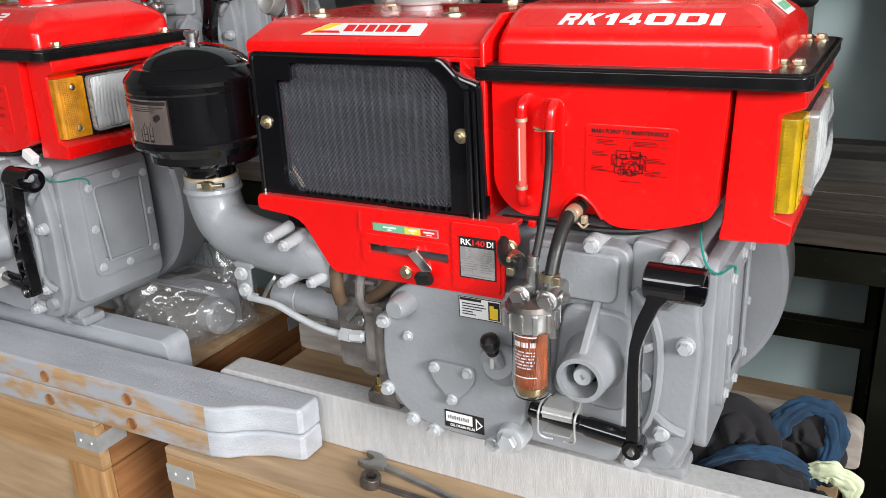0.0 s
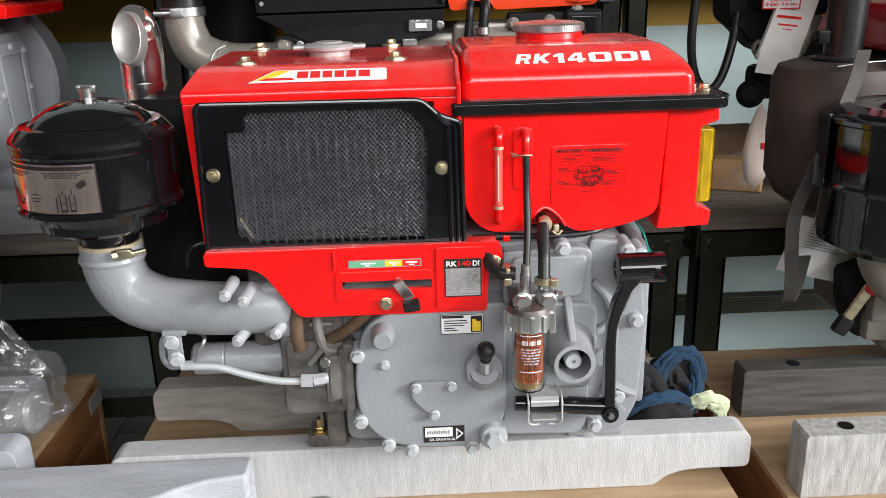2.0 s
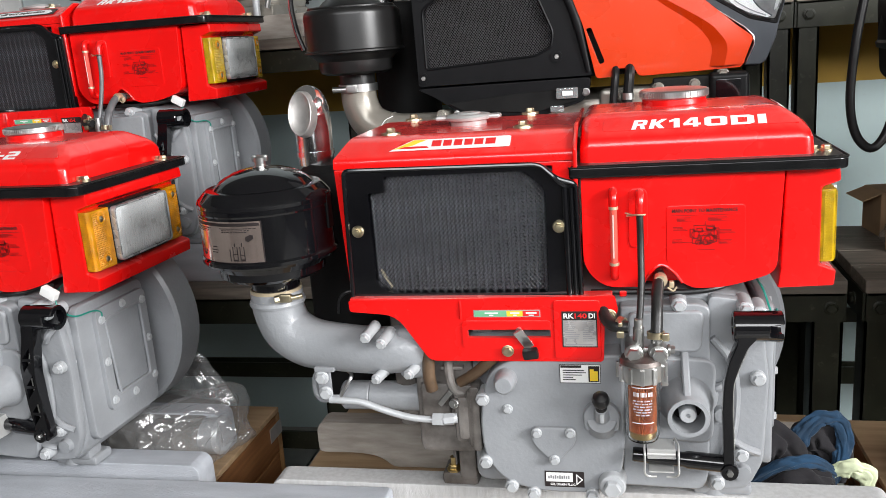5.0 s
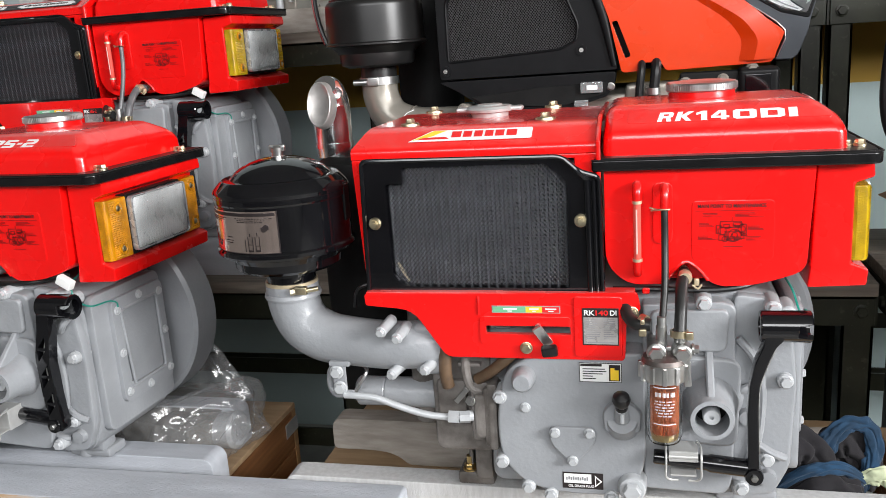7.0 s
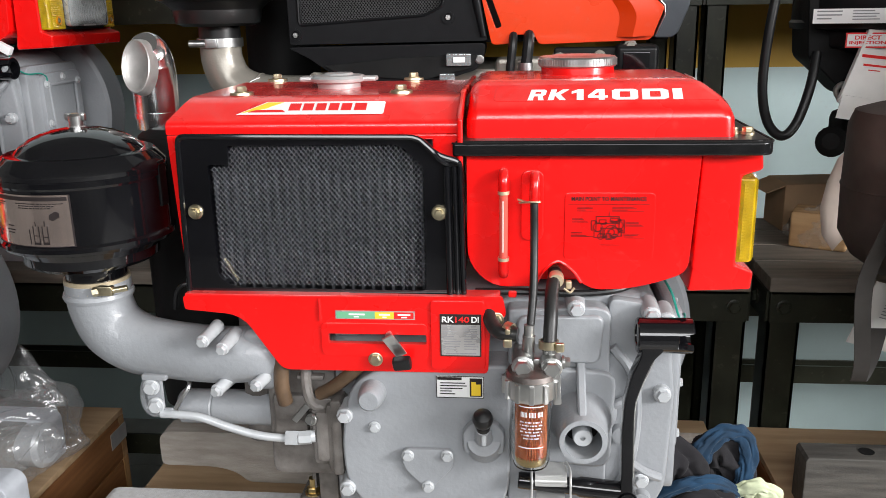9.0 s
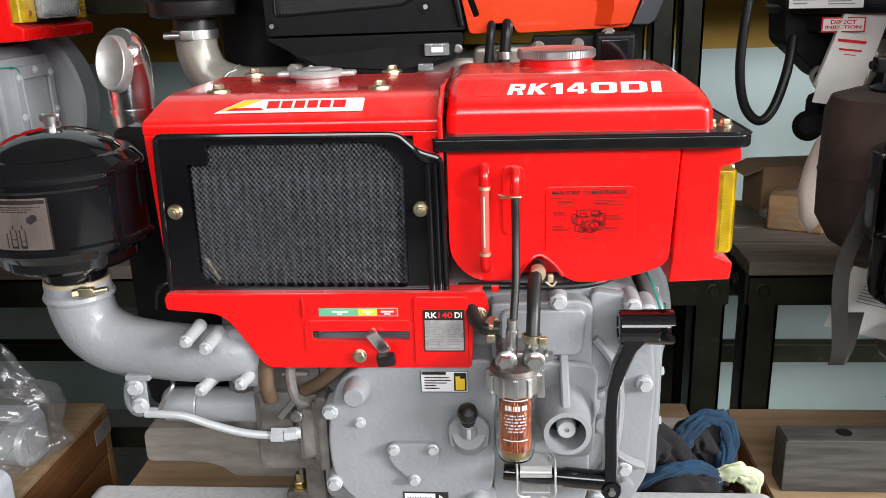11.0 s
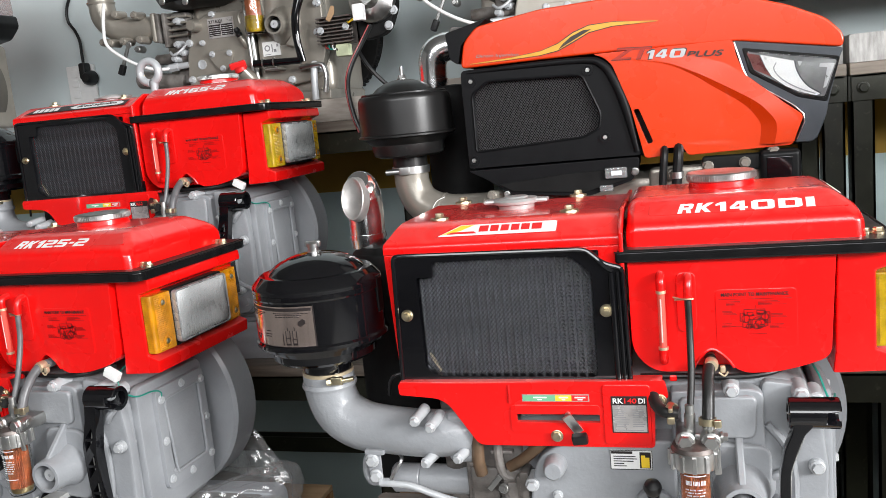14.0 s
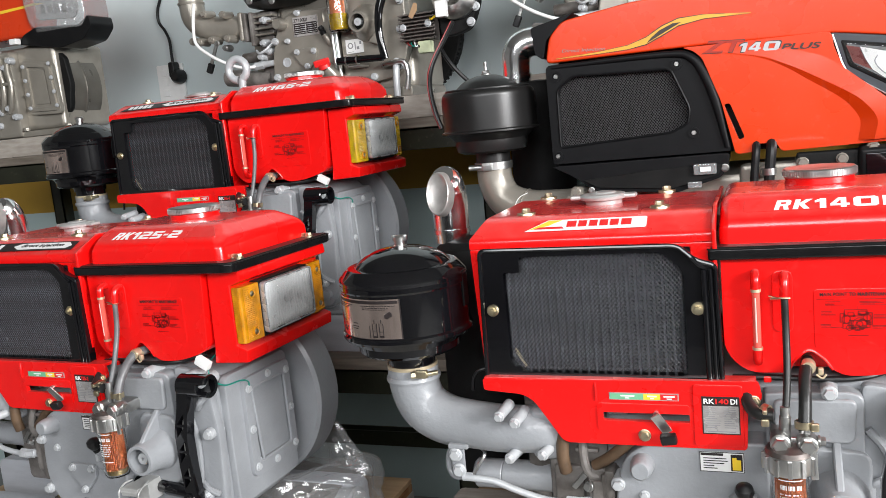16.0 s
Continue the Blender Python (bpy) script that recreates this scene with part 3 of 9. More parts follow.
def bench(name, label, x0, x1, y0, y1, top, group):
    """A welded angle-steel bench with a plank top and bolted corners."""
    b = thing(name, label, "workbench", (0, 0, 0), group)
    s = 0.058 if top < 1 else 0.050
    for x in (x0, x1 - s):
        for y in (y0, y1 - s):
            part("leg", join(box(x, x + s, y, y + 0.005, FZ, top - 0.028), box(x if x > x0 else x, x + 0.005, y, y + s, FZ, top - 0.028), box(x + s - 0.005, x + s, y, y + s, FZ, top - 0.028)), GREENSTEEL, b)
    for y in (y0 - 0.006, y1):
        part("apron", join(box(x0, x1, y, y + 0.006, top - 0.088, top - 0.028, 0.001), box(x0, x1, y, y + 0.045 if y < y1 else y, top - 0.033, top - 0.028)) if y < y1 else box(x0, x1, y, y + 0.006, top - 0.088, top - 0.028, 0.001), GREENSTEEL, b)
    for x in (x0 - 0.006, x1):
        part("end_apron", box(x, x + 0.006, y0, y1, top - 0.088, top - 0.028, 0.001), GREENSTEEL, b)
    part("stretcher", box(x0 + s, x1 - s, y0 + 0.010, y0 + 0.016, 0.30, 0.345), GREENSTEEL, b)
    part("stretcher", box(x0 + s, x1 - s, y1 - 0.016, y1 - 0.010, 0.30, 0.345), GREENSTEEL, b)
    for x in (x0 + 0.025, x1 - 0.025):
        part("corner_bolt", bolt((x, y0 - 0.007, top - 0.058), (0, -1, 0), 0.011, 0.009), GREENSTEEL, b)
        part("end_bolt", bolt((x0 - 0.007 if x < (x0 + x1) / 2 else x1 + 0.007, y0 + 0.06, top - 0.058), (-1 if x < (x0 + x1) / 2 else 1, 0, 0), 0.011, 0.009), GREENSTEEL, b)
    n = 4
    for k in range(n):
        w = (y1 - y0 + 0.012) / n
        part("plank", box(x0 - 0.004, x1 + 0.004, y0 - 0.010 + k * w, y0 - 0.010 + (k + 1) * w - 0.004, top - 0.028, top, 0.003), PLANKGREY, b)
    return b


bench("steel_bench", "dark green steel bench with weathered plank top", -2.35, -0.86, 1.495, 1.95, 0.712, "steel benches")
bench("steel_bench", "dark green steel bench with weathered plank top", -0.82, 0.196, 1.495, 1.95, 0.712, "steel benches")
bench("steel_bench", "dark green steel bench with weathered plank top", 0.236, 1.9, 1.495, 1.95, 0.712, "steel benches")
bench("tall_rack", "tall dark green steel rack with plank top", -2.9, -0.90, 1.96, 2.42, 1.262, "tall racks")
bench("tall_rack", "tall dark green steel rack with plank top", -0.86, 0.166, 1.96, 2.42, 1.281, "tall racks")
bench("tall_rack", "tall dark green steel rack with plank top", 0.180, 1.9, 1.96, 2.42, 1.281, "tall racks")

# ---- crates ----


def crate(x0, x1, y0, y1, top, label, turn=0.0):
    c = thing("wooden_crate", label, "crate", ((x0 + x1) / 2, (y0 + y1) / 2, FZ), "wooden crates", turn=turn)
    top -= FZ
    hx, hy = (x1 - x0) / 2, (y1 - y0) / 2
    part("plywood_top", box(-hx, hx, -hy, hy, top - 0.012, top, 0.002), PLY, c)
    for y, s in ((-hy, 1), (hy - 0.020, 1)):
        part("top_board", box(-hx, hx, y, y + 0.020, top - 0.100, top - 0.0125, 0.002), CRATEWOOD, c)
        part("panel", box(-hx + 0.01, hx - 0.01, y + 0.012 if y < 0 else y - 0.002, y + 0.018 if y < 0 else y + 0.006, 0.06, top - 0.10), PLY, c)
        for x in (-hx, -0.045, hx - 0.09):
            part("upright", box(x, x + 0.09, y - 0.0002, y + 0.0195, 0.06, top - 0.1005, 0.002), CRATEUP, c)
        part("bottom_board", box(-hx, hx, y - 0.001, y + 0.021, 0.0, 0.06, 0.002), CRATEWOOD, c)
    # End boards get a darker brown that holds the shade of the end faces.
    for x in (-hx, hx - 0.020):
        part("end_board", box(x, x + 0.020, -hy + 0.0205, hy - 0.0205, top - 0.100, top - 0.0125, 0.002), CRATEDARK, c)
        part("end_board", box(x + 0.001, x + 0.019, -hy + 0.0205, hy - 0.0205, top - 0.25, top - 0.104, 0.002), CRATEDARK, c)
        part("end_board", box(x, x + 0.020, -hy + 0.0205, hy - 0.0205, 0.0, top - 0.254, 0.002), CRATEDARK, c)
    for sx in (-1, 1):
        for y in (-hy, hy):
            o = 0.0012
            px = sx * hx
            part("corner_strap", join(box(min(px, px - sx * 0.055), max(px, px - sx * 0.055), y - o if y < 0 else y, y if y < 0 else y + o, top - 0.062, top - 0.030),
                                      box(px if sx > 0 else px - o, px + o if sx > 0 else px, y - o if y < 0 else y - 0.06, y + 0.06 if y < 0 else y + o, top - 0.062, top - 0.030),
                                      *[spin([(0, 0), (0.004, 0), (0.003, 0.002), (0, 0.002)], (px - sx * d, y - o if y < 0 else y + o, top - 0.046), (0, -1 if y < 0 else 1, 0), 8) for d in (0.015, 0.042)]), CASTALU, c, "galvanised corner strap")
    return c


crate(-0.835, 0.118, 0.835, 1.43, 0.45, "raw pine engine crate with plywood top")
crate(-2.05, -1.005, 0.840, 1.42, 0.45, "raw pine engine crate with plywood top and metal straps")
crate(0.190, 1.15, 0.82, 1.41, 0.45, "stained pine engine crate with plywood top")

# ---- beams under the engines ----


def beam(name, x0, x1, y0, y1, z0, z1, material, label, scallop="", holes=(), chamfer=0.012, turn=0.0):
    """A squared timber with eased ends; the ends may be cut away in a curve from below."""
    h = z1 - z0
    prof = [(x0, z1 - chamfer), (x0 + chamfer, z1), (x1 - chamfer, z1), (x1, z1 - chamfer)]
    cut = [(0.0, 0.30), (0.075, 0.30), (0.105, 0.27), (0.130, 0.17), (0.145, 0.0)]
    if "r" in scallop:
        prof += [(x1 - d, z0 + h * q) for d, q in cut]
    else:
        prof += [(x1, z0)]
    if "l" in scallop:
        prof += [(x0 + d, z0 + h * q) for d, q in reversed(cut)]
    else:
        prof += [(x0, z0)]
    bm = prism(rounded(prof, 0.011, 3) if chamfer > 0.005 else prof, "y", y0, y1, 0.005 if chamfer > 0.005 else 0.0025, 2)
    ob = solid(name, bm, material, label, "timber beam", group="timber beams")
    return ob


beam("timber_beam", -0.815, 0.146, 0.953, 1.000, 0.4505, 0.540, RAILWHITE, "whitewashed timber beam under the engine, ends cut in a curve", "lr")
beam("timber_beam", -0.812, 0.140, 1.165, 1.212, 0.4505, 0.540, RAILWARM, "beige-white timber beam behind, shade in its colour, ends cut in a curve", "lr")
beam("timber_beam", -2.00, -0.965, 0.985, 1.040, 0.4505, 0.540, RAILGREY, "grey-painted timber beam under the engine")
beam("timber_beam", -2.00, -1.02, 1.19, 1.24, 0.4505, 0.540, RAILGREY, "grey-painted timber beam under the engine")
for z0, z1 in ((0.4505, 0.4950), (0.4955, 0.540)):
    pl = [(-2.1, 0.925), (-0.605, 0.945), (-0.600, 0.938), (-0.600, 0.900), (-0.606, 0.893), (-0.655, 0.884), (-0.690, 0.868), (-0.715, 0.850), (-0.742, 0.842), (-2.1, 0.822)]
    plank = solid("timber_beam", prism(pl, "z", z0, z1, 0.006, 3), RAILGREY, "stacked grey-painted beam, front worn to bare wood, curved end", "timber beam", group="timber beams")
    plank.data.materials.append(RAILBARE)
    for f in plank.data.polygons:
        if f.normal.y < -0.6 and f.center.x < -0.74 and f.center.y < 0.846:
            f.material_index = 1
    for x in (-0.905, -1.10, -1.30):
        y = 0.822 + (x + 2.1) * 0.02 / 1.36
        part("bolt_hole", join(spin([(0.0075, 0), (0.0105, 0), (0.010, 0.0025), (0.0075, 0.001)], (x, y - 0.0002, (z0 + z1) / 2), (0, -1, 0), 18), spin([(0, 0), (0.0078, 0), (0.0078, 0.0006), (0, 0.0006)], (x, y - 0.0004, (z0 + z1) / 2), (0, -1, 0), 16)), CRATEDARK, plank, "drilled hole with a wooden plug")

# ---- the red diesel engines ----


def wire_mesh(poly, y, cell=0.0056, w=0.00088):
    """Expanded metal: a diamond lattice of thin strands inside a polygon, as one mesh."""
    xs, zs = [p[0] for p in poly], [p[1] for p in poly]
    x0, x1, z0, z1 = min(xs), max(xs), min(zs), max(zs)

    def inside(x, z):
        odd = False
        for i in range(len(poly)):
            (ax, az), (bx, bz) = poly[i - 1], poly[i]
            if (az > z) != (bz > z) and x < (bx - ax) * (z - az) / (bz - az) + ax:
                odd = not odd
        return odd

    verts, faces = [], []
    nx, nz = int((x1 - x0) / cell) + 1, int((z1 - z0) / (cell * 0.62)) + 1
    for j in range(nz):
        for i in range(nx):
            x, z = x0 + cell * (i + 0.5 * (j % 2)), z0 + cell * 0.62 * j
            for dx in (-0.5, 0.5):
                a, b = (x, z), (x + dx * cell, z + cell * 0.62)
                if not (inside(*a) and inside(*b)):
                    continue
                k = len(verts)
                for px, pz in (a, b):
                    verts += [(px - w, y + 0.0005, pz), (px, y - 0.0006, pz), (px + w, y + 0.0005, pz)]
                faces += [(k, k + 1, k + 4, k + 3), (k + 1, k + 2, k + 5, k + 4), (k + 2, k, k + 3, k + 5)]
    bm = bmesh.new()
    vs = [bm.verts.new(v) for v in verts]
    for f in faces:
        bm.faces.new([vs[i] for i in f])
    return bm


def diagram_marks():
    """The line drawing of the machine on the service sticker, with its leader lines and captions."""
    rnd = random.Random(3)
    rects = []
    for x0, x1, z0, z1 in ((-0.014, 0.013, -0.001, 0.008), (-0.010, -0.002, -0.001, 0.004), (0.002, 0.013, 0.001, 0.006), (-0.019, -0.013, -0.009, 0.003), (-0.006, 0.016, -0.016, -0.006), (-0.016, -0.008, -0.018, -0.010), (0.012, 0.019, -0.012, 0.004), (-0.002, 0.004, -0.020, -0.012)):
        t = 0.0009
        rects += [(x0, x1, z0, z0 + t), (x0, x1, z1 - t, z1), (x0, x0 + t, z0, z1), (x1 - t, x1, z0, z1)]
    for k in range(26):
        x, z = rnd.uniform(-0.016, 0.015), rnd.uniform(-0.019, 0.003)
        rects.append((x, x + rnd.uniform(0.001, 0.005), z, z + rnd.uniform(0.0006, 0.0022)))
    for x0, x1, z in ((-0.041, -0.022, 0.0005), (-0.042, -0.020, -0.0165), (0.020, 0.040, -0.004), (0.018, 0.042, -0.018), (-0.036, -0.012, 0.0135), (0.004, 0.040, 0.0135)):
        rects.append((x0, x1, z, z + 0.0005))
        for k in range(3):
            rects.append((x0, x0 + (x1 - x0) * rnd.uniform(0.45, 0.95), z + 0.0012 + 0.0017 * k, z + 0.0018 + 0.0017 * k))
    rects += [(-0.046, 0.046, 0.0215, 0.0220), (-0.010, 0.014, -0.0265, -0.0259), (0.001, 0.0015, 0.008, 0.0135), (-0.030, -0.016, -0.0162, -0.0157)]
    rings = []
    for x, z, r in ((0.004, -0.011, 0.0085), (-0.0115, -0.005, 0.0055), (0.0125, -0.003, 0.005), (0.004, -0.011, 0.004), (-0.008, -0.016, 0.004)):
        turn = [(x + r * math.cos(a), z + r * math.sin(a)) for a in [k * math.pi / 10 for k in range(20)]]
        inner = [(x + (r - 0.0009) * math.cos(a), z + (r - 0.0009) * math.sin(a)) for a in [k * math.pi / 10 for k in range(20)]]
        rings.append(prism(turn, "z", 0, 0.0004, 0, 1, [inner]))
    return rects, rings


def hood_parts(e):
    shell = [(0.012, 0.5205), (0.012, 0.534), (0.062, 0.559), (0.285, 0.559), (0.325, 0.535), (0.325, 0.325), (0.318, 0.325), (0.318, 0.530), (0.283, 0.551), (0.064, 0.551), (0.019, 0.529), (0.019, 0.5205)]
    face = [(-0.633, 0.520), (-0.2885, 0.520), (-0.2885, 0.325), (-0.625, 0.325)]
    gap = [(-0.590, 0.514), (-0.322, 0.514), (-0.322, 0.336), (-0.590, 0.336)]
    side = [(0.0195, 0.325), (0.0195, 0.527), (0.066, 0.5495), (0.281, 0.5495), (0.3155, 0.527), (0.3155, 0.325)]
    bm = join(prism(rounded(shell, [0.001, 0.010, 0.016, 0.016, 0.016, 0.001, 0.001, 0.012, 0.012, 0.012, 0.008, 0.001], 5), "x", -0.633, -0.2885, 0.0034, 3), prism(face, "y", 0.012, 0.018, 0.002, 2, [gap]), prism(side, "x", -0.6325, -0.628), prism(side, "x", -0.296, -0.2925))
    for v in bm.verts:
        if v.co.x < -0.6:
            v.co.x += 0.008 * max(0, (0.520 - v.co.z) / 0.2) * (v.co.y > 0.0185)
            if v.co.z > 0.535:
                v.co.x += 0.014 * (v.co.z - 0.535) / 0.024
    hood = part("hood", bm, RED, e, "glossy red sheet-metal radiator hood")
    part("seam_lip", prism([(0.006, 0.325), (0.006, 0.537), (0.060, 0.564), (0.287, 0.564), (0.287, 0.555), (0.066, 0.555), (0.014, 0.530), (0.014, 0.325)],
                           "x", -0.2935, -0.2875, 0.0015, 1), RED, hood)
    for x, y in ((-0.563, 0.085), (-0.367, 0.092), (-0.577, 0.290), (-0.377, 0.290)):
        part("hood_bolt", join(bolt((x, y, 0.561), (0, 0, 1), 0.0068, 0.008), spin([(0, -0.002), (0.0145, -0.002), (0.014, 0.0008), (0, 0.0012)], (x, y, 0.561), (0, 0, 1), 20)),
             ZINC, hood, "yellow zinc bolt with washer")
    cap = part("radiator_cap", spin([(0, 0), (0.028, 0), (0.029, 0.006), (0.036, 0.008), (0.037, 0.012), (0.033, 0.0155), (0.020, 0.0165), (0.018, 0.0185), (0, 0.019)],
                                    (-0.462, 0.180, 0.559), (0, 0, 1), 28), CASTALU, hood, "cast aluminium radiator cap")
    for x in (-0.513, -0.431):
        part("cap_ear", box(x, x + 0.020, 0.168, 0.192, 0.5665, 0.5735, 0.003), CASTALU, cap)


def grille_parts(e):
    outer = rounded([(-0.613, 0.521), (-0.336, 0.519), (-0.316, 0.499), (-0.290, 0.491), (-0.287, 0.334), (-0.617, 0.331)], [0.008, 0.012, 0.01, 0.006, 0.004, 0.004])
    opening = rounded([(-0.581, 0.488), (-0.556, 0.488), (-0.556, 0.510), (-0.358, 0.511), (-0.331, 0.487), (-0.331, 0.339), (-0.562, 0.341), (-0.580, 0.354)],
                      [0.003, 0.001, 0.003, 0.01, 0.008, 0.006, 0.01, 0.006])
    frame_ob = part("grille_frame", prism(outer, "y", 0.013, -0.003, 0.0022, 2, [opening]), GLOSSBLACK, e, "gloss black pressed grille frame")
    part("raised_rim", tube([(x, -0.0035, z) for x, z in outer + outer[:1]], 0.0034, 10, 1, smooth_line=False), GLOSSBLACK, frame_ob)
    for dx, r in ((0.0, 0.0030), (0.0085, 0.0042)):
        part("side_rib", tube([(-0.2965 - dx, -0.004, 0.486), (-0.2945 - dx, -0.004, 0.336)], r, 12, 2), GLOSSBLACK, frame_ob)
    part("shoulder_rib", tube([(-0.334, -0.004, 0.5155), (-0.321, -0.005, 0.504), (-0.312, -0.005, 0.494), (-0.303, -0.004, 0.488)], 0.0036, 10, 4), GLOSSBLACK, frame_ob)
    stuff(part("wire_screen", wire_mesh(opening, 0.003, 0.0056, 0.00075), MESHWIRE, frame_ob, "dark expanded-metal screen", 3.2))
    core = part("radiator_core", box(-0.589, -0.323, 0.030, 0.040, 0.337, 0.513), TUBES, e, "dusty radiator core with upright tubes")
    repeats("radiator_tube", box(0, 0.0032, 0.016, 0.034, 0.337, 0.514), TUBES, core, [(-0.582 + i * 0.0122, 0, 0) for i in range(21)])
    fins = []
    for i in range(20):
        x = -0.5788 + i * 0.0122
        for j in range(34):
            z = 0.341 + j * 0.0050
            fins.append((x, z))
    verts, faces = [], []
    for x, z in fins:
        k = len(verts)
        verts += [(x, 0.020, z), (x + 0.0045, 0.020, z + 0.0025), (x + 0.009, 0.020, z), (x, 0.031, z), (x + 0.0045, 0.031, z + 0.0025), (x + 0.009, 0.031, z)]
        faces += [(k, k + 1, k + 4, k + 3), (k + 1, k + 2, k + 5, k + 4)]
    bm = bmesh.new()
    vs = [bm.verts.new(v) for v in verts]
    for f in faces:
        bm.faces.new([vs[i] for i in f])
    stuff(part("fin_pack", bm, CORE, core))
    part("loose_cable_end", tube([(-0.575, 0.010, 0.372), (-0.569, 0.009, 0.362), (-0.560, 0.009, 0.345)], 0.0024, 8), ZINC, core, "bright cable end behind the screen")
    for x in (-0.600, -0.314):
        part("grille_screw", join(spin([(0, 0), (0.0086, 0), (0.0090, 0.002), (0.0075, 0.004), (0, 0.004)], (x, -0.003, 0.433), (0, -1, 0), 20),
                                  bolt((x, -0.006, 0.433), (0, -1, 0), 0.0054, 0.0055, False), spin([(0, 0), (0.0028, 0), (0.0028, 0.0012), (0, 0.0012)], (x, -0.0115, 0.433), (0, -1, 0), 12)),
             ZINC, frame_ob, "yellow zinc screw")


def lower_panel_parts(e):
    outline = rounded([(-0.622, 0.333), (-0.242, 0.337), (-0.237, 0.312), (-0.256, 0.302), (-0.259, 0.241), (-0.506, 0.241), (-0.552, 0.310), (-0.621, 0.316)],
                      [0.004, 0.006, 0.008, 0.010, 0.006, 0.010, 0.02, 0.004])
    slot = rounded([(-0.448, 0.277), (-0.331, 0.277), (-0.331, 0.289), (-0.448, 0.289)], 0.002)
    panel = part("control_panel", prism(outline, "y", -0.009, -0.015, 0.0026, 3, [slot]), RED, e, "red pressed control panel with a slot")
    part("top_flange", join(box(-0.620, -0.245, -0.0145, 0.014, 0.330, 0.336, 0.002), box(-0.500, -0.262, -0.0135, 0.016, 0.240, 0.2425, 0.001)), RED, panel)
    pad = rounded([(-0.456, 0.302), (-0.330, 0.302), (-0.330, 0.258), (-0.456, 0.262)], 0.006)
    part("pressed_pad", prism(pad, "y", -0.0145, -0.0172, 0.0015, 2, [slot]), RED, panel)
    part("pressed_pad", prism(rounded([(-0.326, 0.332), (-0.262, 0.332), (-0.262, 0.246), (-0.326, 0.246)], 0.006), "y", -0.0145, -0.0180, 0.0018, 2), RED, panel)
    part("fold", tube([(-0.457, -0.014, 0.331), (-0.456, -0.016, 0.318), (-0.457, -0.015, 0.305)], 0.0025, 8), RED, panel)
    part("linkage", join(tube([(-0.445, 0.010, 0.279), (-0.425, 0.012, 0.284), (-0.400, 0.012, 0.281), (-0.372, 0.010, 0.286)], 0.0035, 8), box(-0.440, -0.418, 0.012, 0.020, 0.274, 0.292, 0.003)), STEELGREY, panel, "pale grey control linkage inside the slot")
    lab = FRONT(-0.391, -0.0152, 0.3125)
    st = part("selector_sticker", bars([(-0.047, 0.047, -0.0052, 0.0052)], lab, 0.0006), FOIL, panel, "silver-edged green, yellow and red selector sticker")
    lab = FRONT(-0.391, -0.0160, 0.3125)
    part("green_field", bars([(-0.0455, 0.000, -0.004, 0.004)], lab), GREENPRINT, st)
    part("yellow_field", bars([(0.000, 0.0225, -0.004, 0.004)], lab), YELLOWPRINT, st)
    part("red_field", bars([(0.0225, 0.0455, -0.004, 0.004)], lab), REDPRINT, st)
    part("word_print", bars([(-0.031, -0.012, 0, 0.002), (-0.025, -0.019, -0.0028, -0.0014), (0.005, 0.018, 0, 0.002), (0.009, 0.014, -0.0028, -0.0014), (0.027, 0.042, 0, 0.002), (0.031, 0.038, -0.0028, -0.0014)],
                               FRONT(-0.391, -0.0165, 0.3125)), WHITE, st)
    plate = part("name_plate", bars([(-0.024, 0.024, -0.0262, 0.0262)], FRONT(-0.2905, -0.0182, 0.2900), 0.0008), BLACKPRINT, panel, "black and silver printed data plate")
    part("foil_field", bars([(-0.0225, 0.0225, -0.0245, 0.0135)], FRONT(-0.2905, -0.0191, 0.2900)), FOIL, plate)
    part("fine_print", bars(lines_of_print(-0.020, 0.001, -0.0190, 0.0120, 10, 0.30, 4) + lines_of_print(0.004, 0.021, -0.0190, 0.0120, 10, 0.30, 5) + [(-0.018, 0.018, -0.0225, -0.0215)],
                               FRONT(-0.2905, -0.0196, 0.2900)), GREYPRINT, plate)
    part("lever", join(moved(box(-0.007, 0.007, -0.0015, 0.0015, -0.017, 0.017, 0.001), Matrix.Translation((-0.368, -0.022, 0.2765)) @ Euler((0.35, -0.5, 0)).to_matrix().to_4x4()),
                       rod((-0.372, 0.02, 0.292), (-0.375, -0.022, 0.289), 0.004)), ALU, panel, "bare steel stop lever")
    part("lever_tip", moved(box(-0.011, 0.011, -0.006, 0.006, -0.0075, 0.0075, 0.003), Matrix.Translation((-0.3585, -0.031, 0.2590)) @ Euler((0.3, -0.12, 0)).to_matrix().to_4x4()), RUBBER, panel, "black rubber lever tip")
    for x, z in ((-0.392, 0.2575), (-0.249, 0.3095)):
        part("panel_bolt", bolt((x, -0.0175 if x < -0.3 else -0.016, z), (0, -1, 0), 0.0068, 0.0055), ZINC, panel, "yellow zinc bolt")
    return plate


def rounded_top(bm, base, width, segments):
    """Round every edge but those of the base."""
    edges = [e for e in bm.edges if max(v.co.z for v in e.verts) > base + 1e-4]
    bmesh.ops.bevel(bm, geom=edges, offset=width, segments=segments, profile=0.5, affect="EDGES", clamp_overlap=True)
    return bm


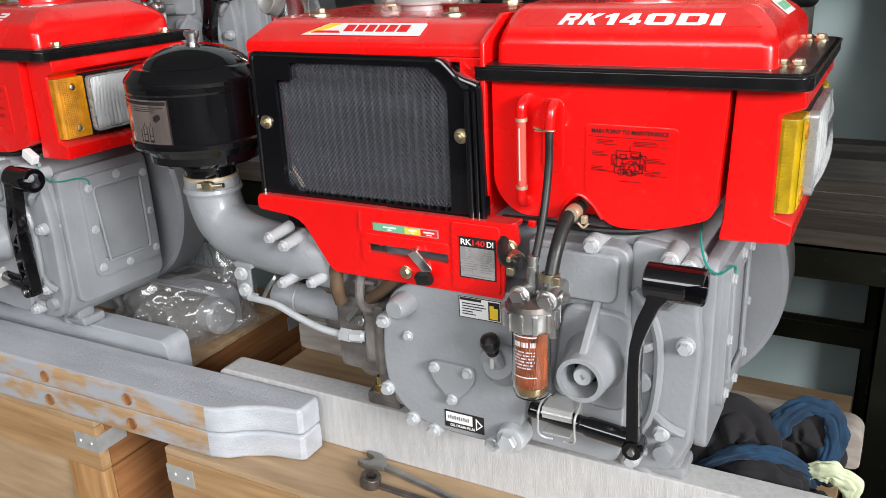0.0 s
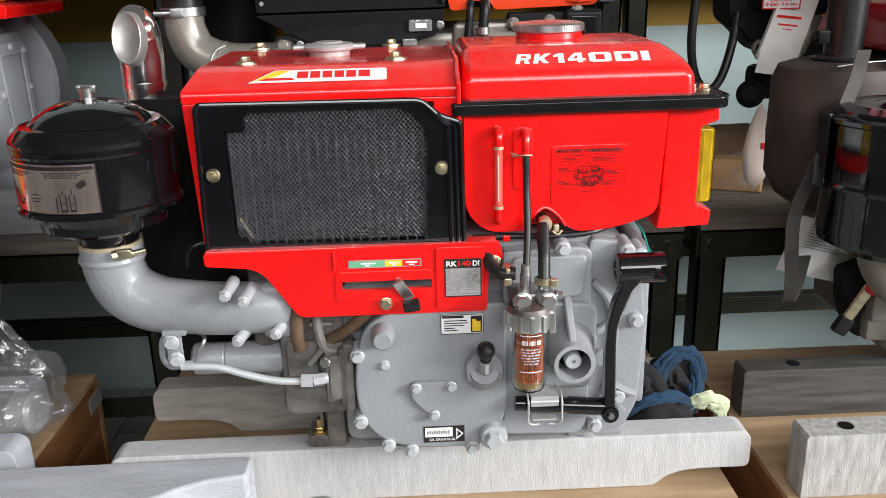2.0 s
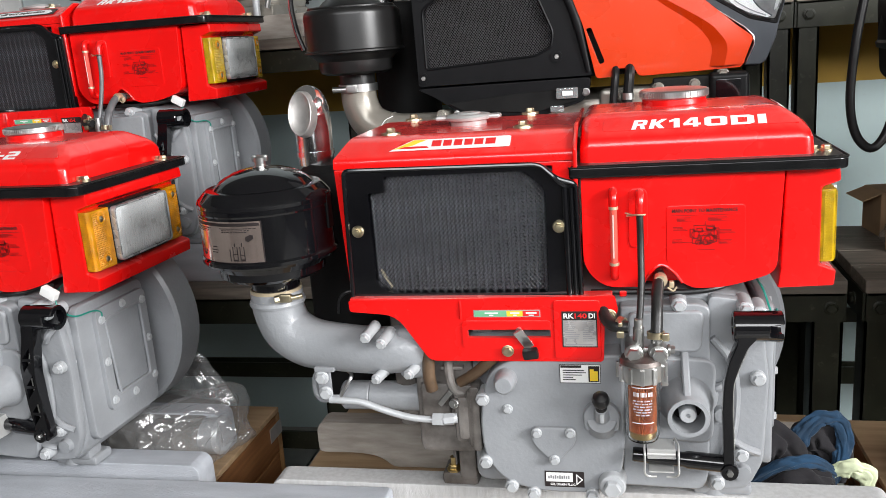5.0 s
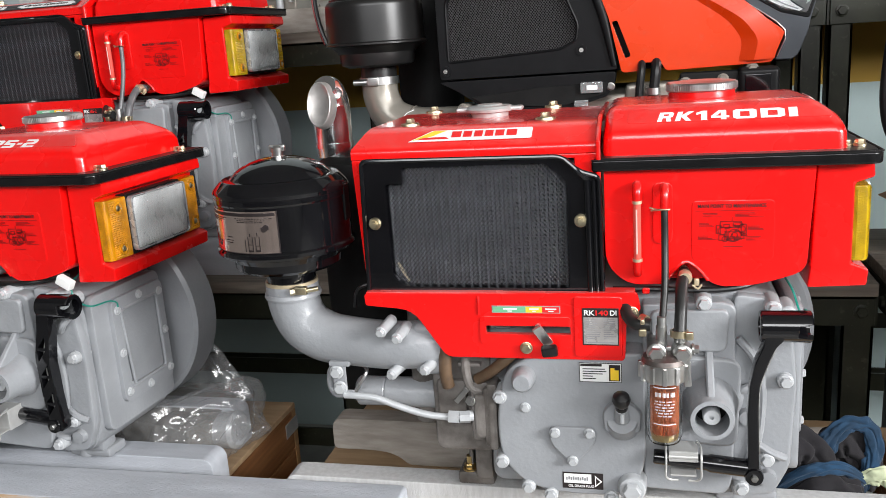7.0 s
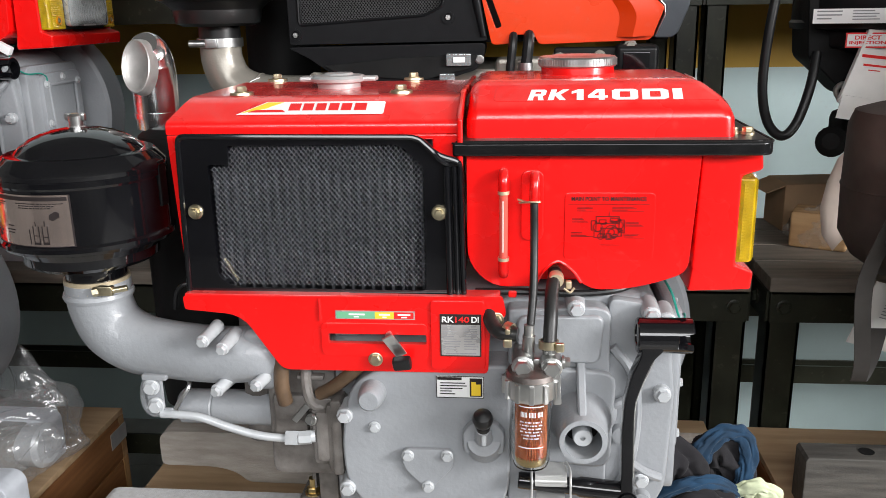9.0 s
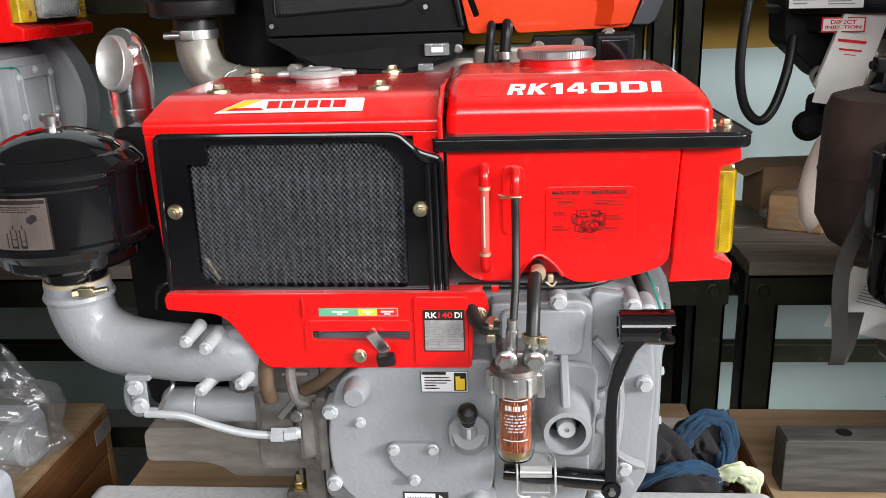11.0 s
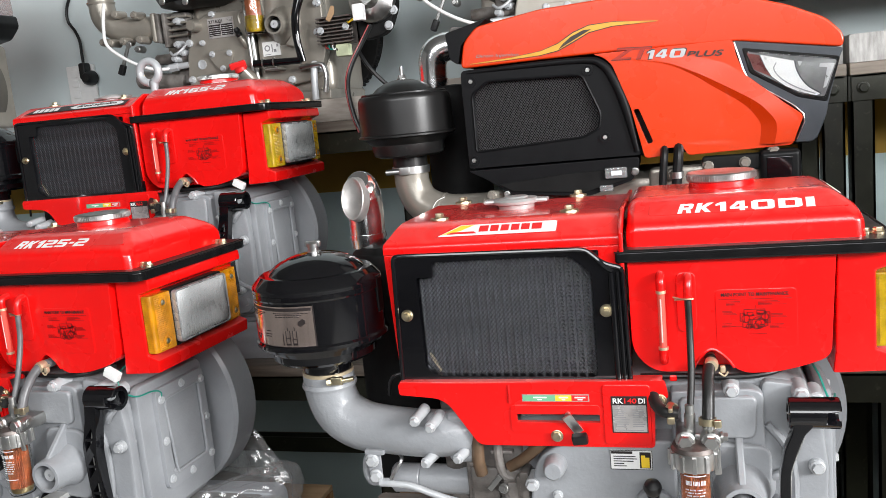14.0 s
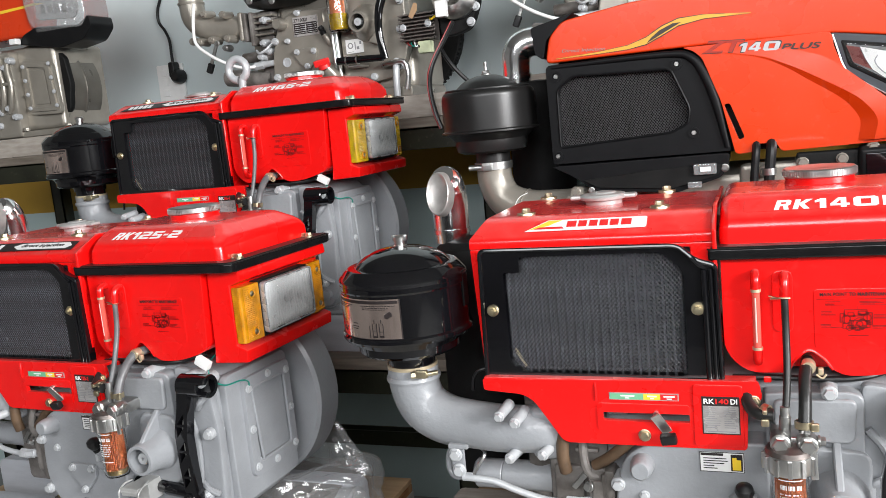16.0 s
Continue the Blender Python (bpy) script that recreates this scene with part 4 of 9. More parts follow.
def tank_parts(e):
    side = rounded([(-0.284, 0.497), (-0.284, 0.367), (-0.256, 0.338), (-0.206, 0.339), (-0.195, 0.358), (-0.179, 0.371), (-0.163, 0.360), (-0.152, 0.344), (-0.136, 0.336), (-0.098, 0.337), (-0.062, 0.346), (-0.030, 0.358), (-0.022, 0.497)],
                   [0.001, 0.02, 0.02, 0.006, 0.009, 0.010, 0.009, 0.009, 0.012, 0.02, 0.02, 0.014, 0.001], 4)
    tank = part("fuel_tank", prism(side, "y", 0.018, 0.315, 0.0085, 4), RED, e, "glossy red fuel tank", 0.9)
    part("outlet_recess", prism(rounded([(-0.214, 0.3395), (-0.144, 0.3395), (-0.150, 0.395), (-0.208, 0.395)], 0.004), "y", 0.042, 0.30, 0.003, 2), RED, tank)
    part("sheet_lip", tube([(-0.206, 0.019, 0.339), (-0.195, 0.019, 0.358), (-0.179, 0.019, 0.370), (-0.163, 0.019, 0.360), (-0.151, 0.019, 0.344)], 0.0022, 8, 5), RED, tank)
    part("control_cable", tube([(-0.275, 0.022, 0.331), (-0.225, 0.018, 0.3325), (-0.15, 0.020, 0.3305), (-0.105, 0.030, 0.333), (-0.07, 0.06, 0.338)], 0.0042, 10), RUBBER, tank, "black rubber control cable")
    part("red_tab", box(-0.236, -0.226, 0.004, 0.010, 0.329, 0.337, 0.002), RED, tank)
    part("pressed_recess", prism(rounded([(-0.222, 0.478), (-0.196, 0.478), (-0.196, 0.395), (-0.222, 0.395)], 0.011), "y", 0.019, 0.0155, 0.002, 2), RED, tank)
    part("sticker_pad", prism(rounded([(-0.172, 0.452), (-0.070, 0.452), (-0.070, 0.372), (-0.172, 0.372)], 0.007), "y", 0.020, 0.0168, 0.0010, 2), RED, tank)
    rim = rounded([(-0.299, 0.004), (0.054, 0.004), (0.054, 0.328), (-0.299, 0.328)], [0.004, 0.022, 0.022, 0.004], 6)
    trim_ob = part("edge_trim", prism(rim, "z", 0.4955, 0.511, 0.0045, 3), TRIM, e, "glossy black rubber edge trim")
    part("bright_line", tube([(x, y, 0.5105) for x, y in rim], 0.0012, 6, 1, smooth_line=False), SATINBLACK, trim_ob)
    flange = rounded([(-0.296, 0.010), (0.048, 0.010), (0.048, 0.322), (-0.296, 0.322)], [0.004, 0.02, 0.02, 0.004], 6)
    part("flange_plate", prism(flange, "z", 0.5105, 0.5125, 0.0006, 1), SATINBLACK, trim_ob, "dusty dark steel flange")
    for y in (0.055, 0.275):
        part("flange_bolt", bolt((0.034, y, 0.5135), (0, 0, 1), 0.0065, 0.007), ZINC, trim_ob, "yellow zinc bolt")
        part("flange_nut", bolt((0.020, y + 0.004, 0.5135), (0, 0, 1), 0.005, 0.006), ZINC, trim_ob, "yellow zinc nut")
    bm = bmesh.new()
    rings = []
    for x0, x1, y0, y1, z in ((-0.2855, 0.017, 0.030, 0.305, 0.5125), (-0.2850, 0.015, 0.032, 0.303, 0.546), (-0.2820, -0.018, 0.084, 0.252, 0.573)):
        rings.append([bm.verts.new(p) for p in ((x0, y0, z), (x1, y0, z), (x1, y1, z), (x0, y1, z))])
    for a, b in zip(rings, rings[1:]):
        for k in range(4):
            bm.faces.new((a[k], a[(k + 1) % 4], b[(k + 1) % 4], b[k]))
    bm.faces.new(rings[0])
    bm.faces.new(rings[-1])
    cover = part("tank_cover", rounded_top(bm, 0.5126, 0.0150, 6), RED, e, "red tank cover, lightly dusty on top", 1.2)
    slope = plane_pose((-0.127, 0.0570, 0.5590), (1, 0, 0), (0, 0.052, 0.027))
    part("raised_panel", moved(prism(rounded([(-0.128, -0.015), (0.128, -0.015), (0.104, 0.019), (-0.124, 0.019)], 0.008, 5), "z", -0.006, 0.0006, 0.0012, 2), slope), RED, cover)
    cap = part("fuel_cap", spin([(0, 0.010), (0.0475, 0.010), (0.0490, 0.012), (0.0490, 0.0205), (0.0470, 0.0225), (0.034, 0.0230), (0.032, 0.0240), (0, 0.0246)], (-0.152, 0.178, 0.5725), (0, 0, 1), 48), ALU, cover,
               "knurled aluminium fuel cap")
    part("filler_neck", spin([(0, -0.002), (0.050, -0.002), (0.0465, 0.002), (0.0455, 0.0105), (0, 0.0105)], (-0.152, 0.178, 0.5725), (0, 0, 1), 40), RED, cover)
    teeth = []
    for k in range(84):
        a = 2 * math.pi * k / 84
        teeth.append(moved(box(-0.0008, 0.0008, -0.0007, 0.0007, 0.0120, 0.0205), Matrix.Translation((-0.152 + 0.0490 * math.cos(a), 0.178 + 0.0490 * math.sin(a), 0.5725)) @ Matrix.Rotation(a, 4, "Z")))
    stuff(part("knurling", join(*teeth), ALU, cap))
    tilt = plane_pose((-0.0015, 0.190, 0.5606), (0, 1, 0), (-0.033, 0, 0.027))
    tag = part("origin_sticker", moved(box(-0.030, 0.030, -0.0115, 0.0115, 0.0, 0.0008), tilt), WHITE, cover, "small white and green sticker")
    letters("INDONESIA", 0.052, 0.0115, tilt @ Matrix.Translation((0, 0, 0.0008)), GREENPRINT, tag, "green_word", 0.04)
    # sight gauge and hoses
    tb = part("sight_tube", rod((-0.2415, 0.003, 0.455), (-0.2415, 0.003, 0.377), 0.0052, seg=14), PINKTUBE, tank, "clear plastic sight tube with red fuel colour")
    # Pale strip on the tube's front: its highlight, painted on.
    part("white_core", rod((-0.2422, -0.0016, 0.446), (-0.2422, -0.0016, 0.386), 0.0012, seg=8), PALEPINK, tb)
    for z, s in ((0.455, 1), (0.377, -1)):
        part("tube_elbow", tube([(-0.2415, 0.022, z + s * 0.020), (-0.2415, 0.008, z + s * 0.019), (-0.2415, 0.0025, z + s * 0.012), (-0.2415, 0.003, z - s * 0.002)], 0.0062, 12), RED, tank)
        part("tube_ring", rod((-0.2415, 0.003, z - 0.002), (-0.2415, 0.003, z + 0.002), 0.0066, seg=16), DULLZINC, tank)
    part("outlet_elbow", tube([(-0.2065, 0.022, 0.472), (-0.2065, 0.008, 0.471), (-0.2065, 0.002, 0.463), (-0.2070, 0.000, 0.446)], 0.0058, 12), RED, tank)
    part("spring_clip", tube([(-0.224, 0.000, 0.444), (-0.212, -0.006, 0.446), (-0.201, -0.006, 0.446), (-0.203, 0.004, 0.445), (-0.214, 0.004, 0.444), (-0.226, 0.000, 0.448)], 0.0012, 6), ZINC, tank, "zinc spring clip")
    part("return_hose", tube([(-0.207, 0.000, 0.448), (-0.2065, -0.005, 0.40), (-0.2070, -0.020, 0.35), (-0.2105, -0.036, 0.305), (-0.212, -0.040, 0.292)], 0.0047, 12), HOSE, tank, "dark grey rubber return hose")
    part("fuel_hose", tube([(-0.181, 0.030, 0.352), (-0.183, 0.006, 0.352), (-0.186, -0.012, 0.340), (-0.187, -0.030, 0.32), (-0.1885, -0.042, 0.295), (-0.189, -0.045, 0.284)], 0.0080, 14), HOSE, tank, "thick grey rubber fuel hose")
    part("tank_tap", join(spin([(0, 0), (0.0095, 0), (0.0095, 0.010), (0.008, 0.014), (0, 0.014)], (-0.181, 0.012, 0.352), (0, -1, 0), 18), box(-0.170, -0.163, -0.002, 0.006, 0.342, 0.352, 0.002), rod((-0.181, 0.05, 0.352), (-0.181, 0.010, 0.352), 0.007, seg=14), tube([(-0.172, -0.003, 0.344), (-0.165, -0.005, 0.340), (-0.160, -0.003, 0.345)], 0.0014, 6)), DULLZINC, tank)
    return cover


def sticker_parts(e):
    face = FRONT(-0.1225, 0.0166, 0.417)
    rects, rings = diagram_marks()
    st = part("service_sticker", join(bars(rects, face), *[moved(r, face) for r in rings]), DARKREDPRINT, e, "black printed service diagram on red")
    letters("MAIN POINT TO MAINTENANCE", 0.084, 0.0050, FRONT(-0.1225, 0.0166, 0.4450), BLACKPRINT, st, weight=0.02)
    return st


def lamp_bowl(y0, y1, z0, z1, deep, rim):
    """A dished, fluted reflector, deepest in the middle, with a small bulb cap standing in it."""
    bm = bmesh.new()
    grid = []
    nu, nw = 108, 24
    for i in range(nu + 1):
        row = []
        for j in range(nw + 1):
            u, w = 2 * i / nu - 1, 2 * j / nw - 1
            r = min(1, (u * u * 1.1 + w * w * 0.75))
            flute = 0.0016 * abs(math.sin(i * math.pi / 6 + w * u * 3)) * (1 if w < 0.35 or abs(u) > 0.7 else 0.3)
            row.append(bm.verts.new((deep + (rim - deep) * r + flute, y0 + (u + 1) / 2 * (y1 - y0), z0 + (w + 1) / 2 * (z1 - z0))))
        grid.append(row)
    for i in range(nu):
        for j in range(nw):
            bm.faces.new((grid[i][j], grid[i + 1][j], grid[i + 1][j + 1], grid[i][j + 1]))
    cap = spin([(0, 0), (0.008, 0), (0.008, 0.003), (0.006, 0.004), (0, 0.005)], (deep, (y0 + y1) / 2, (z0 + z1) / 2), (1, 0, 0), 20)
    return join(bm, cap)


def lamp_glass(y0, y1, z0, z1, edge, crown):
    """A domed sheet of glass, moulded in upright flutes below and at one end."""
    bm = bmesh.new()
    grid = []
    nu, nw = 120, 28
    for i in range(nu + 1):
        row = []
        for j in range(nw + 1):
            u, w = 2 * i / nu - 1, 2 * j / nw - 1
            fluted = max(min(1, max(0, (0.15 - w) * 2.5)), min(1, max(0, (-0.45 - u) * 4)), 0.35 if w > 0.62 else 0)
            ripple = 0.0022 * abs(math.sin(i * math.pi / 5)) * fluted * (1 - u ** 8) * (1 - w ** 8)
            row.append(bm.verts.new((edge + (crown - edge) * (1 - u ** 4) * (1 - w ** 4) + ripple, y0 + (u + 1) / 2 * (y1 - y0), z0 + (w + 1) / 2 * (z1 - z0))))
        grid.append(row)
    for i in range(nu):
        for j in range(nw):
            bm.faces.new((grid[i][j], grid[i + 1][j], grid[i + 1][j + 1], grid[i][j + 1]))
    return bm


def lens_teeth(y0, y1, z0, z1, x, clear):
    """Rows of small moulded pyramids, left out round the screws."""
    bm = bmesh.new()
    step = 0.0034
    for i in range(int((y1 - y0) / step)):
        for j in range(int((z1 - z0) / step)):
            a, b = y0 + i * step, z0 + j * step
            if any((a + step / 2 - cy) ** 2 + (b + step / 2 - cz) ** 2 < 0.0098 ** 2 for cy, cz in clear):
                continue
            ring = [bm.verts.new((x, a + dy, b + dz)) for dy, dz in ((0, 0), (step, 0), (step, step), (0, step))]
            tip = bm.verts.new((x + 0.0013, a + step / 2, b + step / 2))
            for k in range(4):
                bm.faces.new((ring[k], ring[(k + 1) % 4], tip))
    return bm


def lamp_parts(e):
    side = [(-0.019, 0.4945), (0.047, 0.4945), (0.049, 0.476), (0.026, 0.4680), (0.026, 0.3640), (0.047, 0.356), (0.045, 0.334), (-0.027, 0.331), (-0.023, 0.36)]
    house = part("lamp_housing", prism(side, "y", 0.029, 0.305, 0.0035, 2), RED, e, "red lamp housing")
    for near in (True, False):
        y0, y1 = (0.031, 0.082) if near else (0.240, 0.292)
        am = [(0.0285, y0), (0.041, y0), (0.0455, y0 + 0.006), (0.0475, y1), (0.022, y1), (0.022, y0 + 0.004)] if near else [(0.022, y0), (0.0475, y0), (0.0455, y1 - 0.008), (0.038, y1), (0.022, y1)]
        lens = part("indicator_lens", prism(am, "z", 0.3665, 0.4650, 0.0025, 2), YELLOWLENS, house, "ribbed amber indicator lens")
        ys = y0 + 0.028 if near else y1 - 0.024
        for z in (0.3825, 0.4490):
            boss = part("screw_boss", spin([(0.0048, 0.0), (0.0092, 0.0), (0.0088, 0.0032), (0.0070, 0.0038), (0.0050, 0.0012)], (0.0455, ys, z), (1, 0, 0), 20), AMBER, lens, "round moulded screw seat")
            part("lens_screw", join(spin([(0, 0), (0.0048, 0), (0.0048, 0.002), (0.003, 0.003), (0, 0.003)], (0.0464, ys, z), (1, 0, 0), 14), box(0.0490, 0.0498, ys - 0.0035, ys + 0.0035, z - 0.0006, z + 0.0006)), ZINC, boss, "brass lens screw")
        stuff(part("tooth_pattern", lens_teeth(y0 + 0.008 if near else y0 + 0.002, y1 - 0.003 if near else y1 - 0.012, 0.3700, 0.4620, 0.0462, [(ys, 0.3825), (ys, 0.4490)]), YELLOWLENS, lens))
        if near:
            ribs = [prism([(0.0295, -0.0012), (0.0350, 0.0), (0.0405, -0.0012), (0.0405, 0.002), (0.0295, 0.002)], "z", 0.3710 + 0.0036 * k, 0.3732 + 0.0036 * k) for k in range(25)]
            stuff(part("rib_pattern", moved(join(*ribs), Matrix.Translation((0, y0, 0))), YELLOWLENS, lens))
    bez = part("headlight_bezel", prism(rounded([(0.083, 0.3655), (0.239, 0.3655), (0.239, 0.4665), (0.083, 0.4665)], 0.006), "x", 0.022, 0.0450, 0.002, 2), SATINBLACK, house, "black headlight bezel")
    part("headlight_reflector", lamp_bowl(0.089, 0.233, 0.3755, 0.4600, 0.0455, 0.0525), BOWL, bez, "silvered headlight reflector")
    outer, inner = rounded([(0.0845, 0.3715), (0.2380, 0.3715), (0.2380, 0.4635), (0.0845, 0.4635)], 0.009), rounded([(0.0880, 0.3750), (0.2345, 0.3750), (0.2345, 0.4600), (0.0880, 0.4600)], 0.007)
    part("lens_rim", prism(outer, "x", 0.0452, 0.0560, 0.0015, 2, holes=(inner,)), REFLECTOR, bez, "pale silvered lens rim")
    part("headlight_lens", lamp_glass(0.0875, 0.2350, 0.3745, 0.4605, 0.0545, 0.0625), LAMPGLASS, bez, "fluted clear headlight glass", 3.0)


def cleaner_parts(e, lid_nut=True):
    c = (-0.757, 0.043, 0)
    body = part("cleaner_bowl", spin([(0, 0.350), (0.040, 0.350), (0.041, 0.360), (0.074, 0.363), (0.080, 0.368), (0.081, 0.379), (0.086, 0.387), (0.100, 0.391), (0.1025, 0.395), (0.1025, 0.400), (0.099, 0.403),
                                      (0.0985, 0.467), (0.100, 0.470), (0.100, 0.476), (0.0985, 0.478), (0, 0.478)], c, (0, 0, 1), 72), GLOSSBLACK, e, "gloss black oil-bath air cleaner bowl", 0.3)
    lid = part("cleaner_lid", spin([(0, 0.477), (0.100, 0.477), (0.1005, 0.482), (0.0985, 0.486), (0.0875, 0.4975), (0.0850, 0.4990), (0.0745, 0.4992), (0.0735, 0.5005), (0.066, 0.5085), (0.055, 0.5155), (0.042, 0.5210), (0.028, 0.5248), (0.012, 0.527), (0, 0.5275)],
                                   c, (0, 0, 1), 72), GLOSSBLACK, body, "domed gloss black lid", 0.3)
    part("wing_nut", join(spin([(0, 0.522), (0.013, 0.522), (0.0135, 0.526), (0.008, 0.528), (0.009, 0.540), (0.006, 0.543), (0, 0.543)], c, (0, 0, 1), 16),
                          box(-0.770, -0.7605, 0.0395, 0.0465, 0.534, 0.5435, 0.0025), box(-0.7535, -0.744, 0.0395, 0.0465, 0.534, 0.5435, 0.0025)), ALU, lid, "plated wing nut")
    part("lid_clip", join(box(-0.664, -0.656, 0.035, 0.055, 0.43, 0.482, 0.002), box(-0.680, -0.657, 0.035, 0.055, 0.478, 0.486, 0.002)), SATINBLACK, body)
    part("outlet_neck", spin([(0, 0.318), (0.037, 0.318), (0.037, 0.350), (0, 0.350)], c, (0, 0, 1), 36), GLOSSBLACK, body)
    clamp = part("hose_clamp", spin([(0.0375, 0.3240), (0.0400, 0.3240), (0.0400, 0.3390), (0.0375, 0.3390)], c, (0, 0, 1), 40), DULLZINC, e, "dull yellow zinc hose clamp")
    part("clamp_screw", join(box(-0.735, -0.715, -0.004, 0.006, 0.3265, 0.3395, 0.003), rod((-0.716, 0.001, 0.333), (-0.700, 0.006, 0.335), 0.0038), rod((-0.741, -0.001, 0.331), (-0.734, 0.001, 0.332), 0.0058, seg=6)), ZINC, clamp)
    # printed label wrapped on the bowl
    def wrap(a0, a1, z0, z1, r, steps):
        verts = []
        bm = bmesh.new()
        for k in range(steps + 1):
            a = radians(a0 + (a1 - a0) * k / steps)
            verts.append([bm.verts.new((c[0] + rr * math.cos(a), c[1] + rr * math.sin(a), z)) for rr, z in ((r, z0), (r, z1), (r - 0.0006, z1), (r - 0.0006, z0))])
        for p, q in zip(verts, verts[1:]):
            for k in range(4):
                bm.faces.new((p[k], p[(k + 1) % 4], q[(k + 1) % 4], q[k]))
        bm.faces.new(verts[0])
        bm.faces.new(verts[-1])
        return bm
    lab = part("oil_label", wrap(205, 289, 0.4035, 0.4635, 0.0997, 22), PINKFOIL, body, "mirror-silver oil instruction label")
    part("label_band", wrap(207, 287, 0.4570, 0.4615, 0.1001, 20), BLACKPRINT, lab)
    part("label_edge", join(wrap(205, 289, 0.4033, 0.4043, 0.1001, 20), wrap(288, 289, 0.4035, 0.4635, 0.1001, 2)), BLACKPRINT, lab)
    rnd = random.Random(6)
    marks = []
    for a0, a1 in ((210, 240), (251, 283)):
        for k in range(3):
            a, z = a0 + 2.0 * (k > 0), 0.4532 - 0.0026 * k
            while a < a1 - 4 * k:
                w = rnd.uniform(1.0, 3.2)
                marks.append(wrap(a, a + w, z, z + 0.0011, 0.1001, 2))
                a += w + 0.7
    for a, z, w in ((238, 0.4215, 9), (239, 0.4180, 7), (240, 0.4262, 6)):
        marks.append(wrap(a, a + w, z, z + 0.0010, 0.1001, 3))
    stuff(part("label_print", join(*marks), BLACKPRINT, lab, "fine black print"))
    for a0, a1, z0, z1 in ((259, 259.7, 0.4065, 0.424), (262, 262.6, 0.4065, 0.428), (266, 266.6, 0.4065, 0.428), (262, 266.6, 0.4065, 0.4090), (262.6, 266, 0.4165, 0.4173), (268.5, 269.1, 0.4065, 0.428), (272, 272.6, 0.4065, 0.428), (268.5, 272.6, 0.4065, 0.4095), (269, 272, 0.4150, 0.4158), (264, 264.6, 0.428, 0.433), (270.4, 271, 0.428, 0.434)):
        part("printed_jar", wrap(a0, a1, z0, z1, 0.1001, 2), BLACKPRINT, lab)
    for k in range(5):
        part("printed_arrow", wrap(221 + 1.6 * k, 223.2 + 1.6 * k, 0.4165 - 0.0055 * math.sin(k * 0.8), 0.4195 - 0.0055 * math.sin(k * 0.8), 0.1001, 2), BLACKPRINT, lab)
        part("printed_can", wrap(274.5 + 1.1 * k, 276.6 + 1.1 * k, 0.4345 + 0.0012 * abs(k - 1), 0.4450 - 0.0011 * abs(k - 3), 0.10015, 2), BLACKPRINT, lab)


